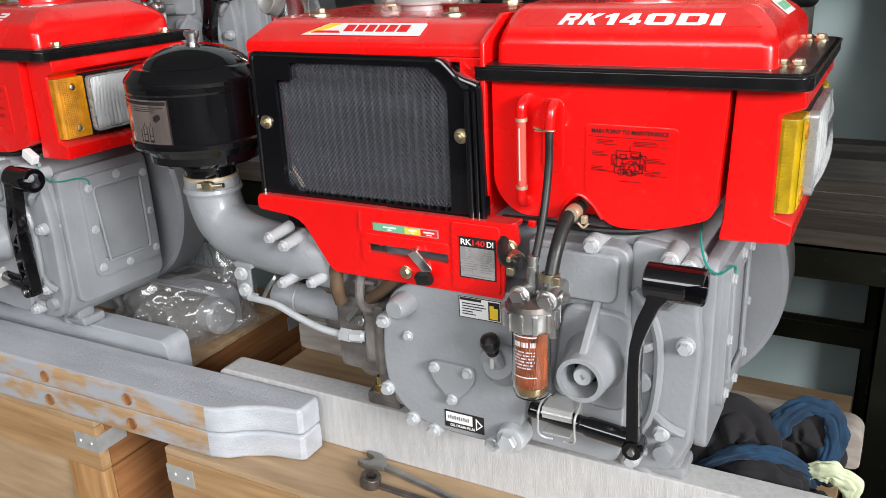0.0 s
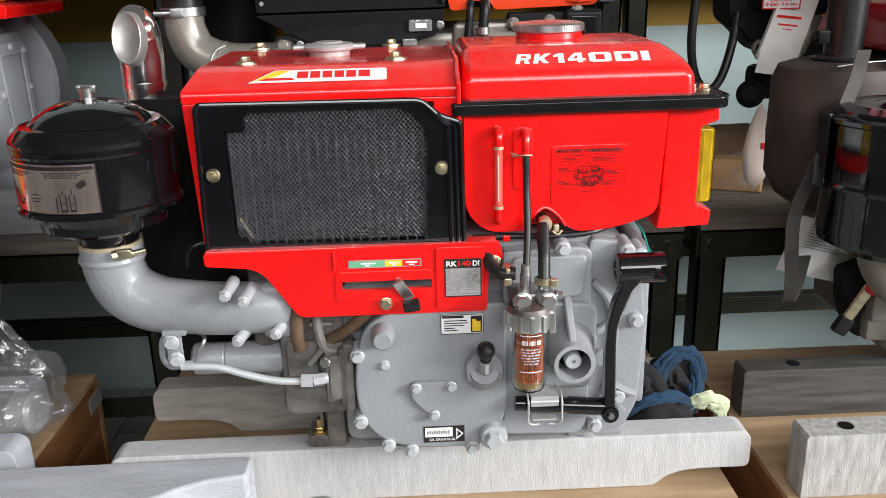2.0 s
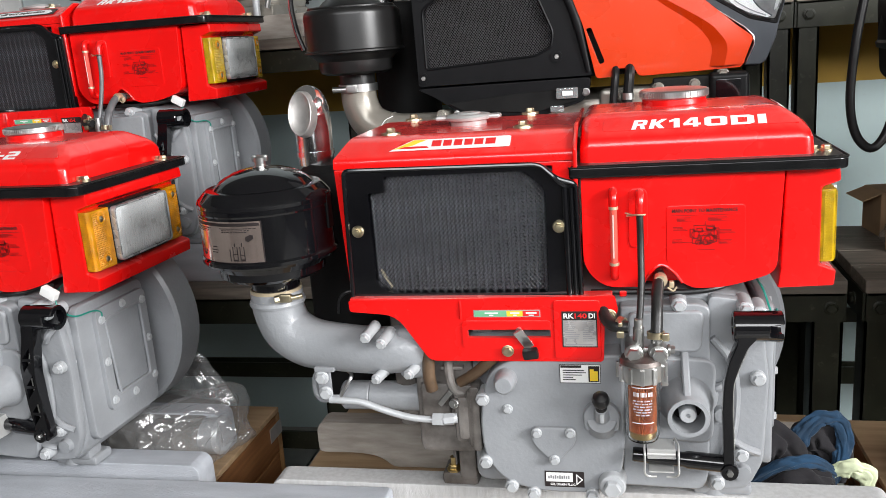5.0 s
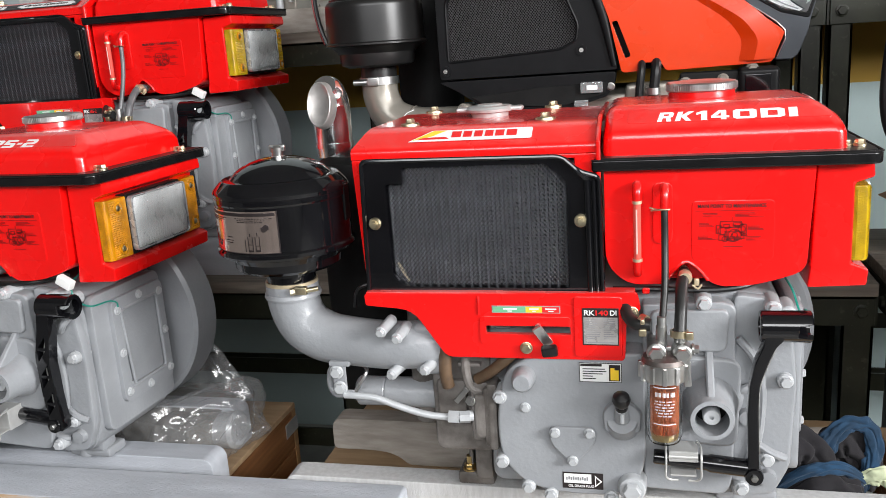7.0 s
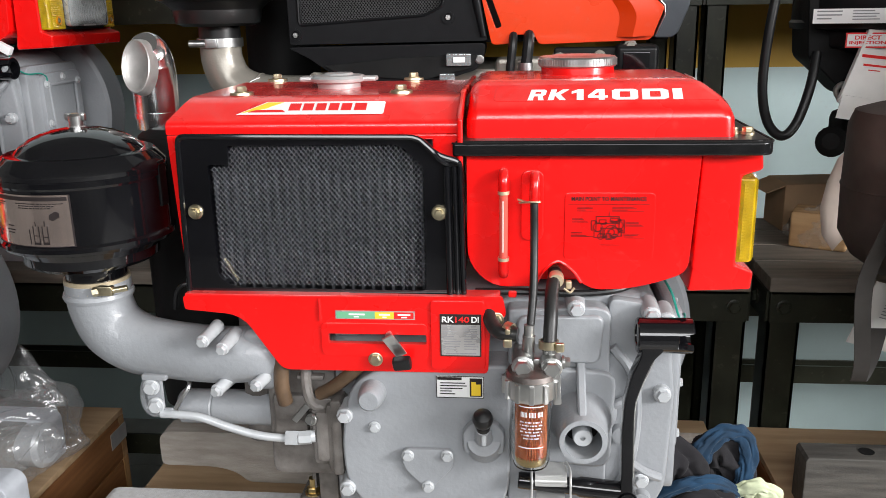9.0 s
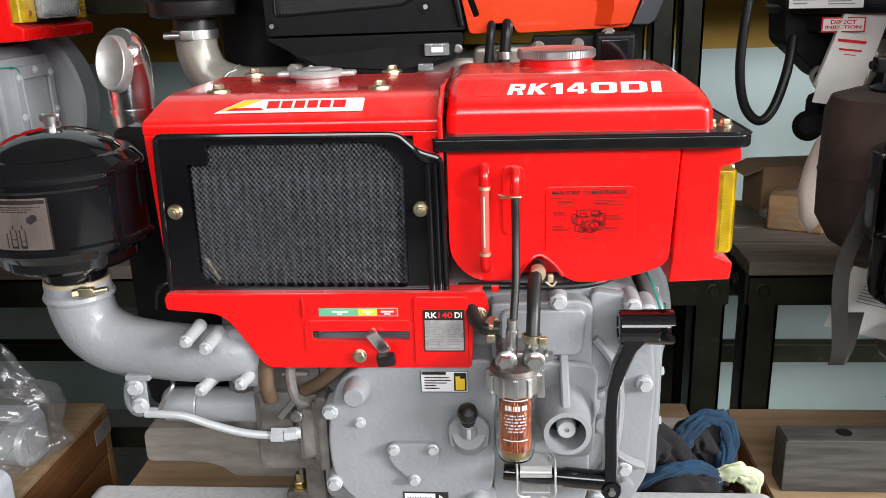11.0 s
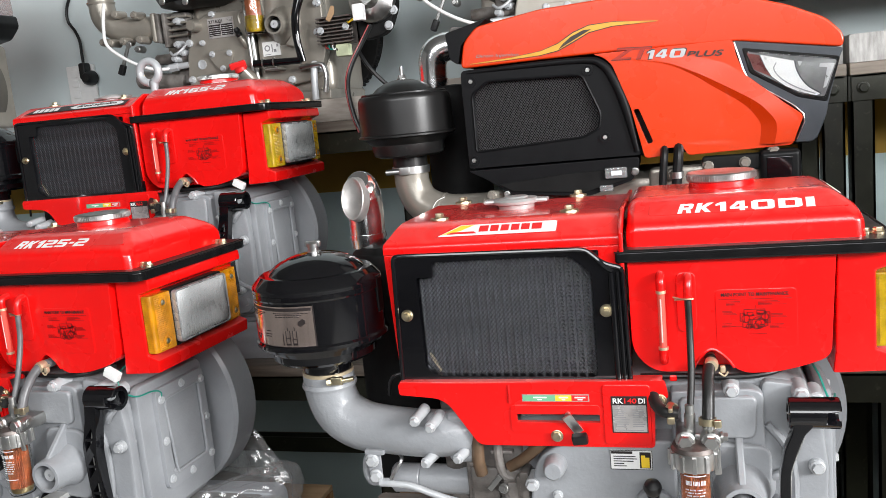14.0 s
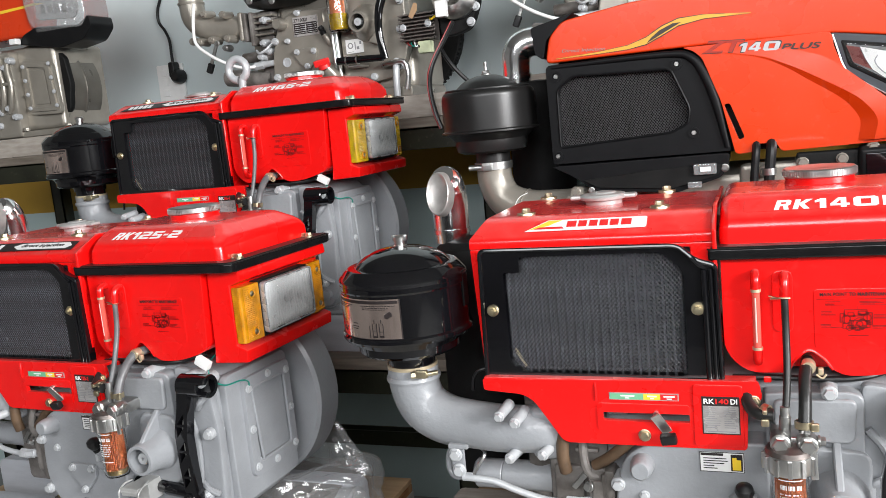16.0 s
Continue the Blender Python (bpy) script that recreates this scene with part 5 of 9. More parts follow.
def intake_parts(e):
    pipe = part("intake_elbow", tube([(-0.757, 0.043, 0.334), (-0.756, 0.043, 0.300), (-0.742, 0.042, 0.268), (-0.708, 0.038, 0.249), (-0.660, 0.030, 0.2445), (-0.600, 0.022, 0.243), (-0.550, 0.020, 0.246), (-0.520, 0.03, 0.247)],
                                     [0.0405, 0.0395, 0.0395, 0.039, 0.037, 0.036, 0.035, 0.032], 28, 8), GREY, e, "grey-painted cast intake elbow")
    part("collar", spin([(0, 0), (0.042, 0), (0.0435, 0.004), (0.042, 0.009), (0, 0.009)], (-0.757, 0.043, 0.312), (0, 0, 1), 36), GREY, pipe)
    part("port_flange", box(-0.560, -0.515, -0.004, 0.10, 0.205, 0.285, 0.012, 3), GREY, pipe)
    for x, z in ((-0.597, 0.281), (-0.574, 0.272)):
        part("stud_bolt", bolt((x, -0.028, z), (-0.12, -1, -0.12), 0.0064, 0.007, True, 0.040, 1.18), STEELGREY, pipe, "grey painted bolt on a long boss")
    for x, z in ((-0.588, 0.2145), (-0.538, 0.2225)):
        part("stud_bolt", bolt((x, -0.022, z), (-0.25, -1, -0.1), 0.0064, 0.007, True, 0.036, 1.18), STEELGREY, pipe, "grey painted bolt on a long boss")
    br = part("pipe_bracket", join(box(-0.690, -0.668, 0.000, 0.006, 0.170, 0.224, 0.003), box(-0.692, -0.660, -0.004, 0.006, 0.216, 0.224, 0.002), box(-0.682, -0.657, -0.002, 0.003, 0.166, 0.178, 0.002)), GREY, pipe)
    for x, z in ((-0.681, 0.207), (-0.677, 0.182)):
        part("bracket_bolt", bolt((x, -0.002, z), (0, -1, 0), 0.0085, 0.008), STEELGREY, br)
    part("breather_loop", tube([(-0.688, 0.012, 0.215), (-0.697, 0.012, 0.20), (-0.697, 0.010, 0.178), (-0.687, 0.006, 0.168), (-0.672, 0.003, 0.1705)], 0.005, 10), GREY, pipe)
    part("oil_pipe", tube([(-0.672, -0.002, 0.1705), (-0.650, -0.003, 0.1705), (-0.622, -0.003, 0.168), (-0.585, -0.003, 0.155), (-0.548, -0.003, 0.145), (-0.515, -0.002, 0.1415), (-0.490, 0.000, 0.1415)], 0.0052, 12), STEELGREY, e, "pale grey bent oil pipe")
    fit_ob = part("pipe_fitting", join(rod((-0.513, -0.001, 0.1415), (-0.497, -0.001, 0.1415), 0.0098, seg=6), rod((-0.497, -0.001, 0.1415), (-0.482, 0.002, 0.1415), 0.0088, seg=6), rod((-0.488, 0.003, 0.1415), (-0.478, 0.006, 0.1415), 0.008, seg=12)), STEELGREY, e, "pale grey pipe union")
    head = part("cylinder_head", box(-0.545, -0.452, 0.028, 0.26, 0.070, 0.310, 0.012), GREYDARK, e, "grey cylinder head with its shade painted dark")
    part("head_boss", box(-0.482, -0.445, 0.004, 0.06, 0.10, 0.195, 0.008), GREYDARK, head)
    part("head_boss", box(-0.462, -0.438, -0.004, 0.05, 0.095, 0.190, 0.008), GREYDARK, head)
    part("head_boss", box(-0.535, -0.49, 0.02, 0.05, 0.13, 0.19, 0.006), GREYDARK, head)
    part("valve_cover", box(-0.585, -0.545, 0.05, 0.24, 0.10, 0.30, 0.015), GREYDARK, e)
    part("injection_line", tube([(-0.49, 0.03, 0.235), (-0.486, 0.012, 0.205), (-0.478, 0.008, 0.185), (-0.465, 0.01, 0.18)], 0.007, 10), GREYDARK, e)
    part("injector_lever", join(moved(box(-0.004, 0.004, -0.003, 0.003, -0.014, 0.014, 0.001), Matrix.Translation((-0.492, 0.000, 0.176)) @ Euler((0, 0.7, 0)).to_matrix().to_4x4()), bolt((-0.479, -0.001, 0.168), (-0.3, -1, 0.3), 0.006, 0.008)), STEEL, e)
    part("vent_hose", tube([(-0.662, 0.05, 0.292), (-0.658, 0.05, 0.314), (-0.645, 0.05, 0.326), (-0.612, 0.06, 0.328)], 0.0026, 8), RUBBER, e, "thin black vent hose")
    part("rocker_hose", tube([(-0.512, 0.006, 0.262), (-0.513, 0.000, 0.235), (-0.514, 0.000, 0.210), (-0.512, 0.004, 0.188)], 0.0095, 12), BROWNHOSE, e, "aged brown breather hose")
    part("return_pipe", tube([(-0.470, 0.012, 0.196), (-0.448, 0.004, 0.212), (-0.425, 0.000, 0.232), (-0.405, 0.004, 0.250)], 0.0085, 12), BROWNHOSE, e)
    part("head_bolt", bolt((-0.462, 0.022, 0.238), (0, -1, 0), 0.0085, 0.008, True, 0.01, 1.5), STEELGREY, head)
    for z in (0.212, 0.226):
        part("head_rib", box(-0.500, -0.466, 0.018, 0.030, z, z + 0.006, 0.002), GREYDARK, head)
    part("flange_block", join(box(-0.476, -0.452, -0.002, 0.03, 0.108, 0.178, 0.007, 2), box(-0.455, -0.440, -0.006, 0.03, 0.092, 0.196, 0.005, 2)), GREYDARK, head)
    part("side_cylinder", spin([(0, 0), (0.019, 0), (0.023, 0.004), (0.023, 0.045), (0.0215, 0.047), (0.023, 0.049), (0.024, 0.170), (0, 0.170)], (-0.672, 0.06, 0.152), (1, 0, 0), 24), GREY, e, "grey cylindrical strainer body")
    part("cold_start_lever", tube([(-0.660, 0.05, 0.200), (-0.645, 0.030, 0.197), (-0.655, 0.022, 0.180), (-0.668, 0.02, 0.158)], 0.003, 6), ALU, e)
    part("front_foot", join(box(-0.520, -0.462, 0.055, 0.105, 0.000, 0.022, 0.006), box(-0.490, -0.462, 0.050, 0.085, 0.012, 0.110, 0.006), box(-0.502, -0.496, 0.064, 0.09, 0.02, 0.10, 0.002)), GREYDARK, e, "grey mounting foot")
    part("foot_bolt", join(bolt((-0.502, 0.068, 0.022), (0, 0, 1), 0.0095, 0.009), rod((-0.502, 0.068, 0.030), (-0.502, 0.068, 0.044), 0.0055, seg=12)), BRASS, e, "brass-coloured hold-down bolt")
    part("muffler", spin([(0, 0.06), (0.050, 0.06), (0.066, 0.075), (0.068, 0.10), (0.068, 0.470), (0.064, 0.488), (0.050, 0.499), (0, 0.501)], (-0.715, 0.262, 0), (0, 0, 1), 32), MATTBLACK, e, "matt black upright muffler")
    tip = part("exhaust_tip", tube([(-0.749, 0.258, 0.496), (-0.749, 0.258, 0.530), (-0.7485, 0.256, 0.565), (-0.748, 0.250, 0.590), (-0.747, 0.240, 0.607), (-0.746, 0.228, 0.616)], [0.0300, 0.0312, 0.0320, 0.0318, 0.0285, 0.0190], 36, 8), CHROME, e, "bent chrome exhaust tip with an oval mouth")
    mouth = plane_pose((-0.7510, 0.2120, 0.587), (1, -0.14, 0), (0.02, 0.20, 1)) @ Matrix.Diagonal((0.70, 1.18, 1, 1))
    # Dull grey disc closes the pipe in place of a hollow bore.
    part("mouth", moved(spin([(0, -0.001), (0.018, 0.0), (0.026, 0.0020), (0.0285, 0.0045), (0.0300, 0.0050), (0.0312, 0.0040), (0.0325, -0.006), (0.0330, -0.016), (0, -0.016)], (0, 0, 0), (0, 0, 1), 40), mouth), DIMCHROME, tip, "dull grey inside of the mouth")
    part("tip_clamp", spin([(0.0295, 0.512), (0.0325, 0.512), (0.0325, 0.520), (0.0295, 0.520)], (-0.749, 0.258, 0), (0, 0, 1), 28), CHROME, tip)


def crankcase_parts(e):
    low = rounded([(-0.46, 0.022), (-0.06, 0.022), (-0.040, 0.06), (-0.040, 0.285), (-0.075, 0.322), (-0.15, 0.330), (-0.44, 0.325), (-0.46, 0.25)], [0.02, 0.03, 0.03, 0.03, 0.02, 0.02, 0.02, 0.02])
    block = part("crankcase", prism(low, "y", 0.034, 0.245, 0.010, 2), GREY, e, "grey-painted cast crankcase")
    # right half of the front face, beside the round cover
    step = rounded([(-0.236, 0.040), (-0.122, 0.036), (-0.116, 0.070), (-0.116, 0.312), (-0.132, 0.318), (-0.236, 0.314)], [0.004, 0.02, 0.01, 0.012, 0.01, 0.004])
    part("gear_case", prism(step, "y", 0.006, 0.040, 0.006, 3), GREY, block)
    side = rounded([(-0.118, 0.024), (-0.060, 0.032), (-0.040, 0.075), (-0.034, 0.20), (-0.044, 0.285), (-0.070, 0.318), (-0.118, 0.325)], 0.012)
    part("end_case", prism(side, "y", 0.022, 0.042, 0.006, 2), GREY, block)
    part("cast_arc", tube([(-0.112, 0.018, 0.265), (-0.090, 0.017, 0.235), (-0.080, 0.017, 0.19), (-0.084, 0.017, 0.12), (-0.100, 0.018, 0.075)], 0.006, 8), GREY, block)
    for x0, z0, x1, z1 in ((-0.118, 0.185, -0.085, 0.200), (-0.085, 0.11, -0.048, 0.09), (-0.118, 0.06, -0.09, 0.055), (-0.072, 0.25, -0.050, 0.275)):
        part("cast_rib", tube([(x0, 0.020, z0), ((x0 + x1) / 2, 0.015, (z0 + z1) / 2), (x1, 0.020, z1)], 0.006, 8), GREY, block)
    for x, y, z in ((-0.157, 0.000, 0.318), (-0.070, 0.004, 0.310), (-0.051, 0.010, 0.301), (-0.051, 0.014, 0.205), (-0.072, 0.012, 0.090), (-0.105, 0.006, 0.048)):
        part("case_bolt", bolt((x, y, z), (0, -1, 0), 0.0078, 0.008, True, 0.04, 1.35), STEELGREY, block, "grey painted flange bolt")
    part("case_step", prism(rounded([(-0.226, 0.250), (-0.128, 0.250), (-0.124, 0.310), (-0.226, 0.308)], 0.012), "y", 0.008, -0.002, 0.004, 3), GREY, block)
    part("hub_pad", prism(rounded([(-0.205, 0.120), (-0.112, 0.112), (-0.108, 0.240), (-0.190, 0.245)], 0.02), "y", 0.008, -0.003, 0.005, 3), GREY, block)
    for x, z in ((-0.098, 0.150), (-0.070, 0.060)):
        part("cast_lug", spin([(0, 0), (0.013, 0), (0.011, 0.012), (0, 0.013)], (x, 0.024, z), (0, -1, 0), 18), GREY, block)
    # round-cornered front cover
    out = rounded([(-0.385, 0.245), (-0.425, 0.222), (-0.441, 0.150), (-0.436, 0.085), (-0.405, 0.046), (-0.352, 0.034), (-0.280, 0.034), (-0.245, 0.052), (-0.233, 0.090), (-0.233, 0.250)], [0.02, 0.03, 0.04, 0.05, 0.05, 0.03, 0.02, 0.02, 0.02, 0.01])
    cover = part("front_cover", prism(out, "y", -0.012, 0.040, 0.004, 3), GREY, e, "smooth grey cast front cover")
    for x, z in ((-0.434, 0.181), (-0.435, 0.081), (-0.398, 0.043), (-0.366, 0.033), (-0.281, 0.034)):
        part("cover_bolt", bolt((x, -0.014, z), (0, -1, 0), 0.0078, 0.008, True, 0.03, 1.3), STEELGREY, cover, "grey painted flange bolt")
    part("cover_bolt", bolt((-0.398, -0.013, 0.166), (0, -1, 0), 0.0058, 0.005), STEELGREY, cover)
    part("capped_boss", join(spin([(0, 0), (0.0165, 0), (0.0155, 0.020), (0.0135, 0.030), (0.011, 0.033), (0, 0.033)], (-0.398, -0.010, 0.213), (0, -1, 0.05), 24)), GREY, cover, "round capped boss")
    tri = rounded([(-0.366, 0.141), (-0.300, 0.141), (-0.301, 0.118), (-0.332, 0.083), (-0.364, 0.115)], [0.012, 0.012, 0.018, 0.012, 0.018])
    plate = part("pump_plate", prism(tri, "y", -0.0118, -0.0195, 0.0022, 2), GREY, cover, "three-bolt triangular cover plate")
    for x, z in ((-0.357, 0.133), (-0.309, 0.134), (-0.333, 0.091)):
        part("plate_bolt", bolt((x, -0.0205, z), (0, -1, 0), 0.0060, 0.006), STEELGREY, plate)
    fill = part("oil_filler", join(spin([(0, -0.02), (0.024, -0.02), (0.022, 0.004), (0.020, 0.008), (0, 0.008)], (-0.264, -0.018, 0.155), (0, -1, 0.75), 22),
                                   prism(rounded([(-0.288, 0.140), (-0.240, 0.140), (-0.238, 0.168), (-0.250, 0.182), (-0.278, 0.182), (-0.290, 0.168)], 0.006), "y", -0.011, -0.026, 0.004, 2),
                                   rod((-0.264, -0.026, 0.162), (-0.264, -0.040, 0.182), 0.011, 0.0085, 16)), GREY, cover, "cast oil filler with plug")
    part("plug_wing", moved(box(-0.003, 0.003, -0.008, 0.008, -0.008, 0.008, 0.002), Matrix.Translation((-0.263, -0.038, 0.170))), STEELGREY, fill)
    part("plug_knob", spin([(0, 0), (0.008, 0), (0.0085, 0.006), (0.0075, 0.008), (0.0105, 0.012), (0.0125, 0.020), (0.0105, 0.026), (0.004, 0.030), (0, 0.0305)], (-0.264, -0.038, 0.180), (0, -0.45, 1), 20), RUBBER, fill, "black rubber plug knob")
    dr = part("drain_plug", join(bolt((-0.252, -0.026, 0.053), (0, -1, 0), 0.0125, 0.010, False), spin([(0, -0.03), (0.020, -0.03), (0.0195, -0.004), (0.017, 0), (0, 0)], (-0.252, -0.024, 0.053), (0, -1, 0), 24)), STEELGREY, cover, "large hexagon drain plug")
    oil = part("oil_sticker", bars([(-0.0285, 0.0285, -0.0142, 0.0142)], FRONT(-0.2925, -0.0122, 0.222), 0.0006), WHITE, cover, "white oil grade sticker")
    part("fine_print", bars([(-0.027, 0.002, 0.009, 0.0125), (-0.0285, 0.0285, 0.0132, 0.0142), (-0.0285, 0.0285, -0.0142, -0.0134), (-0.0285, -0.0277, -0.0142, 0.0142), (0.0277, 0.0285, -0.0142, 0.0142)] + [(a, b, c, c + 0.0012) for a, b, c in ((-0.024, 0.006, 0.0045), (-0.024, 0.008, 0.001), (-0.024, 0.003, -0.0025), (-0.024, -0.010, -0.006), (-0.024, -0.006, -0.0095))],
                               FRONT(-0.2925, -0.0129, 0.222)), BLACKPRINT, oil)
    part("yellow_can", bars([(0.0115, 0.0265, -0.012, 0.0115)], FRONT(-0.2925, -0.0129, 0.222)), BLACKPRINT, oil)
    part("can_fill", bars([(0.0135, 0.0245, -0.0105, 0.004), (0.0135, 0.019, 0.004, 0.007)], FRONT(-0.2925, -0.0134, 0.222)), YELLOWPRINT, oil)
    ds = part("drain_sticker", bars([(-0.0285, 0.0285, -0.0125, 0.0125)], FRONT(-0.3205, -0.0122, 0.0565), 0.0006), BLACKPRINT, cover, "black and white drain plug sticker")
    part("white_field", bars([(-0.0265, 0.012, -0.004, 0.0105)], FRONT(-0.3205, -0.0129, 0.0565)), WHITE, ds)
    part("word_print", bars([(-0.0235 + 0.0032 * k, -0.0214 + 0.0032 * k, 0.0008 + 0.0006 * (k % 3 == 1), 0.0052 + 0.0010 * (k % 2)) for k in range(10)], FRONT(-0.3205, -0.0134, 0.0565)), GREYPRINT, ds)
    arrow = prism([(0.017, -0.009), (0.027, 0.0), (0.017, 0.009)], "z", 0.0, 0.0004, 0, 1, [[(0.0185, -0.006), (0.0245, 0.0), (0.0185, 0.006)]])
    part("arrow", moved(arrow, FRONT(-0.3205, -0.0129, 0.0565)), WHITE, ds)
    letters("OIL DRAIN PLUG", 0.036, 0.0038, FRONT(-0.323, -0.0129, 0.0482), WHITE, ds, weight=0.01)
    # starting hub
    hub = part("starting_hub", join(spin([(0.0215, 0.078), (0.0272, 0.078), (0.0285, 0.074), (0.0300, 0.045), (0.046, 0.0), (0.030, 0.0), (0.0215, 0.02)], (-0.149, 0.020, 0.178), (0.0, -1, 0), 36),
                                    prism([(0.018, 0.205), (-0.050, 0.205), (0.012, 0.262)], "x", -0.155, -0.145, 0.002, 1)), GREY, e, "cone-shaped grey starting-handle socket")
    part("hub_bore", spin([(0, 0.0), (0.0214, 0.0), (0.0214, 0.004), (0, 0.004)], (-0.149, -0.012, 0.178), (0, -1, 0), 28), MATTBLACK, hub)
    part("hub_shaft", spin([(0, 0), (0.0115, 0), (0.0115, 0.036), (0.0100, 0.039), (0.003, 0.039), (0.003, 0.033), (0, 0.033)], (-0.149, -0.010, 0.178), (0, -1, 0), 24), STEELGREY, hub, "steel shaft end with a centre hole")
    part("rear_foot", join(box(-0.135, -0.050, 0.056, 0.105, 0.000, 0.018, 0.006), box(-0.115, -0.055, 0.05, 0.09, 0.012, 0.06, 0.010), spin([(0, 0), (0.024, 0), (0.022, 0.016), (0, 0.016)], (-0.105, 0.078, 0.0), (0, 0, 1), 20)), GREY, e, "grey mounting foot")
    # end cover and flywheel
    endp = part("end_plate", prism(rounded([(0.045, 0.055), (0.235, 0.055), (0.235, 0.300), (0.045, 0.300)], 0.02), "x", -0.043, -0.026, 0.004, 2), GREY, e, "grey gear-end cover plate with bolted edge")
    part("plate_panel", prism(rounded([(0.084, 0.094), (0.228, 0.094), (0.228, 0.283), (0.084, 0.283)], 0.016), "x", -0.028, -0.0175, 0.003, 2, [rounded([(0.106, 0.118), (0.208, 0.118), (0.208, 0.260), (0.106, 0.260)], 0.008)]), GREY, endp)
    part("inner_field", prism(rounded([(0.107, 0.119), (0.207, 0.119), (0.207, 0.259), (0.107, 0.259)], 0.007), "x", -0.030, -0.0225, 0.001, 1), GREY, endp)
    part("panel_rim", tube([(-0.0185, y, z) for y, z in rounded([(0.106, 0.118), (0.208, 0.118), (0.208, 0.260), (0.106, 0.260)], 0.010) + [(0.116, 0.118)]], 0.0032, 8, 1, smooth_line=False), GREY, endp)
    for y, z in ((0.097, 0.112), (0.095, 0.185), (0.097, 0.262), (0.218, 0.112), (0.218, 0.186), (0.216, 0.262), (0.155, 0.104), (0.158, 0.273)):
        part("plate_bolt", bolt((-0.0178, y, z), (1, 0, 0), 0.0062, 0.005), STEELGREY, endp)
    part("flywheel", spin([(0, 0), (0.185, 0), (0.192, 0.006), (0.192, 0.070), (0.186, 0.078), (0.150, 0.080), (0.140, 0.068), (0.06, 0.068), (0.05, 0.085), (0, 0.085)], (-0.165, 0.255, 0.195), (0, 1, 0), 64), GREY, e, "grey-painted flywheel")
    part("stop_wire", tube([(-0.050, 0.06, 0.338), (-0.044, 0.030, 0.328), (-0.036, 0.026, 0.303), (-0.026, 0.046, 0.286), (-0.018, 0.080, 0.284), (-0.0165, 0.098, 0.276), (-0.0165, 0.098, 0.264)], 0.0014, 6), WIREGREEN, e, "thin green wire")


def filter_parts(e):
    x, y = -0.2085, -0.052
    head = part("filter_head", join(spin([(0, 0.258), (0.030, 0.258), (0.0305, 0.254), (0.0305, 0.238), (0.028, 0.234), (0, 0.234)], (x, y, 0), (0, 0, 1), 24)), ALU, e, "cast aluminium fuel filter ring")
    part("filter_cap", spin([(0, 0.257), (0.029, 0.257), (0.027, 0.264), (0.016, 0.268), (0, 0.268)], (x, y, 0), (0, 0, 1), 24), SPANNERDARK, head, "oily dark filter cap")
    for k in range(12):
        a = k * math.pi / 6
        part("ring_lug", moved(box(-0.003, 0.003, -0.003, 0.003, 0.235, 0.257, 0.001), Matrix.Translation((x + 0.0302 * math.cos(a), y + 0.0302 * math.sin(a), 0)) @ Matrix.Rotation(a, 4, "Z")), ALU, head)
    bowl = part("filter_bowl", spin([(0.0212, 0.242), (0.0225, 0.242), (0.0225, 0.155), (0.020, 0.147), (0.012, 0.143), (0, 0.142), (0, 0.1435), (0.0115, 0.1445), (0.019, 0.149), (0.0212, 0.156)], (x, y, 0), (0, 0, 1), 36), CLEAR, head, "clear plastic filter bowl")
    pleats = []
    for k in range(72):
        a = 2 * math.pi * k / 72
        r = 0.0185 if k % 2 else 0.0155
        pleats.append((r * math.cos(a), r * math.sin(a)))
    part("filter_element", moved(prism(pleats, "z", 0.158, 0.240), Matrix.Translation((x, y, 0))), ELEMENT, head, "rust-brown pleated filter element", )
    part("element_base", spin([(0, 0.150), (0.017, 0.150), (0.018, 0.154), (0.018, 0.1595), (0, 0.1595)], (x, y, 0), (0, 0, 1), 24), BRASS, head)
    marks = []
    for z, wdt, h in ((0.2155, 0.030, 0.0012), (0.2035, 0.028, 0.0060), (0.1965, 0.026, 0.0016), (0.1925, 0.027, 0.0016), (0.1885, 0.024, 0.0016), (0.1845, 0.026, 0.0016), (0.1805, 0.022, 0.0016), (0.1765, 0.018, 0.0016), (0.165, 0.030, 0.0012)):
        n = 17 if h > 0.0014 else 8
        for k in range(n):
            if h > 0.0014 and (k * 7 + int(z * 1e4)) % 6 == 0:
                continue
            a0, a1 = [-math.pi / 2 + (kk / n - 0.5) * wdt / 0.0228 for kk in (k, k + (0.60 if h > 0.0014 else 0.98))]
            p, q = Vector((math.cos(a0), math.sin(a0))) * 0.0229, Vector((math.cos(a1), math.sin(a1))) * 0.0229
            marks.append(prism([tuple(p), tuple(q), tuple(q * 0.992), tuple(p * 0.992)], "z", z + 0.012, z + 0.012 + h))
    stuff(part("bowl_print", moved(join(*marks), Matrix.Translation((x, y, 0))), WHITE, bowl, "white printed lines on the bowl"))
    part("banjo_block", join(rod((x - 0.004, y + 0.012, 0.262), (x - 0.003, y + 0.013, 0.300), 0.0072, seg=14), rod((x - 0.003, y + 0.013, 0.298), (x - 0.003, y + 0.014, 0.312), 0.0060, seg=14), spin([(0, 0), (0.0115, 0), (0.0115, 0.026), (0, 0.026)], (x - 0.010, y + 0.018, 0.271), (0, -1, 0), 18), box(x - 0.022, x + 0.026, y + 0.008, 0.010, 0.252, 0.274, 0.005)), STEEL, head, "dull steel filter bracket")
    part("banjo_bolt", bolt((x - 0.010, y - 0.008, 0.271), (0, -1, 0), 0.0098, 0.010), ALU, head)
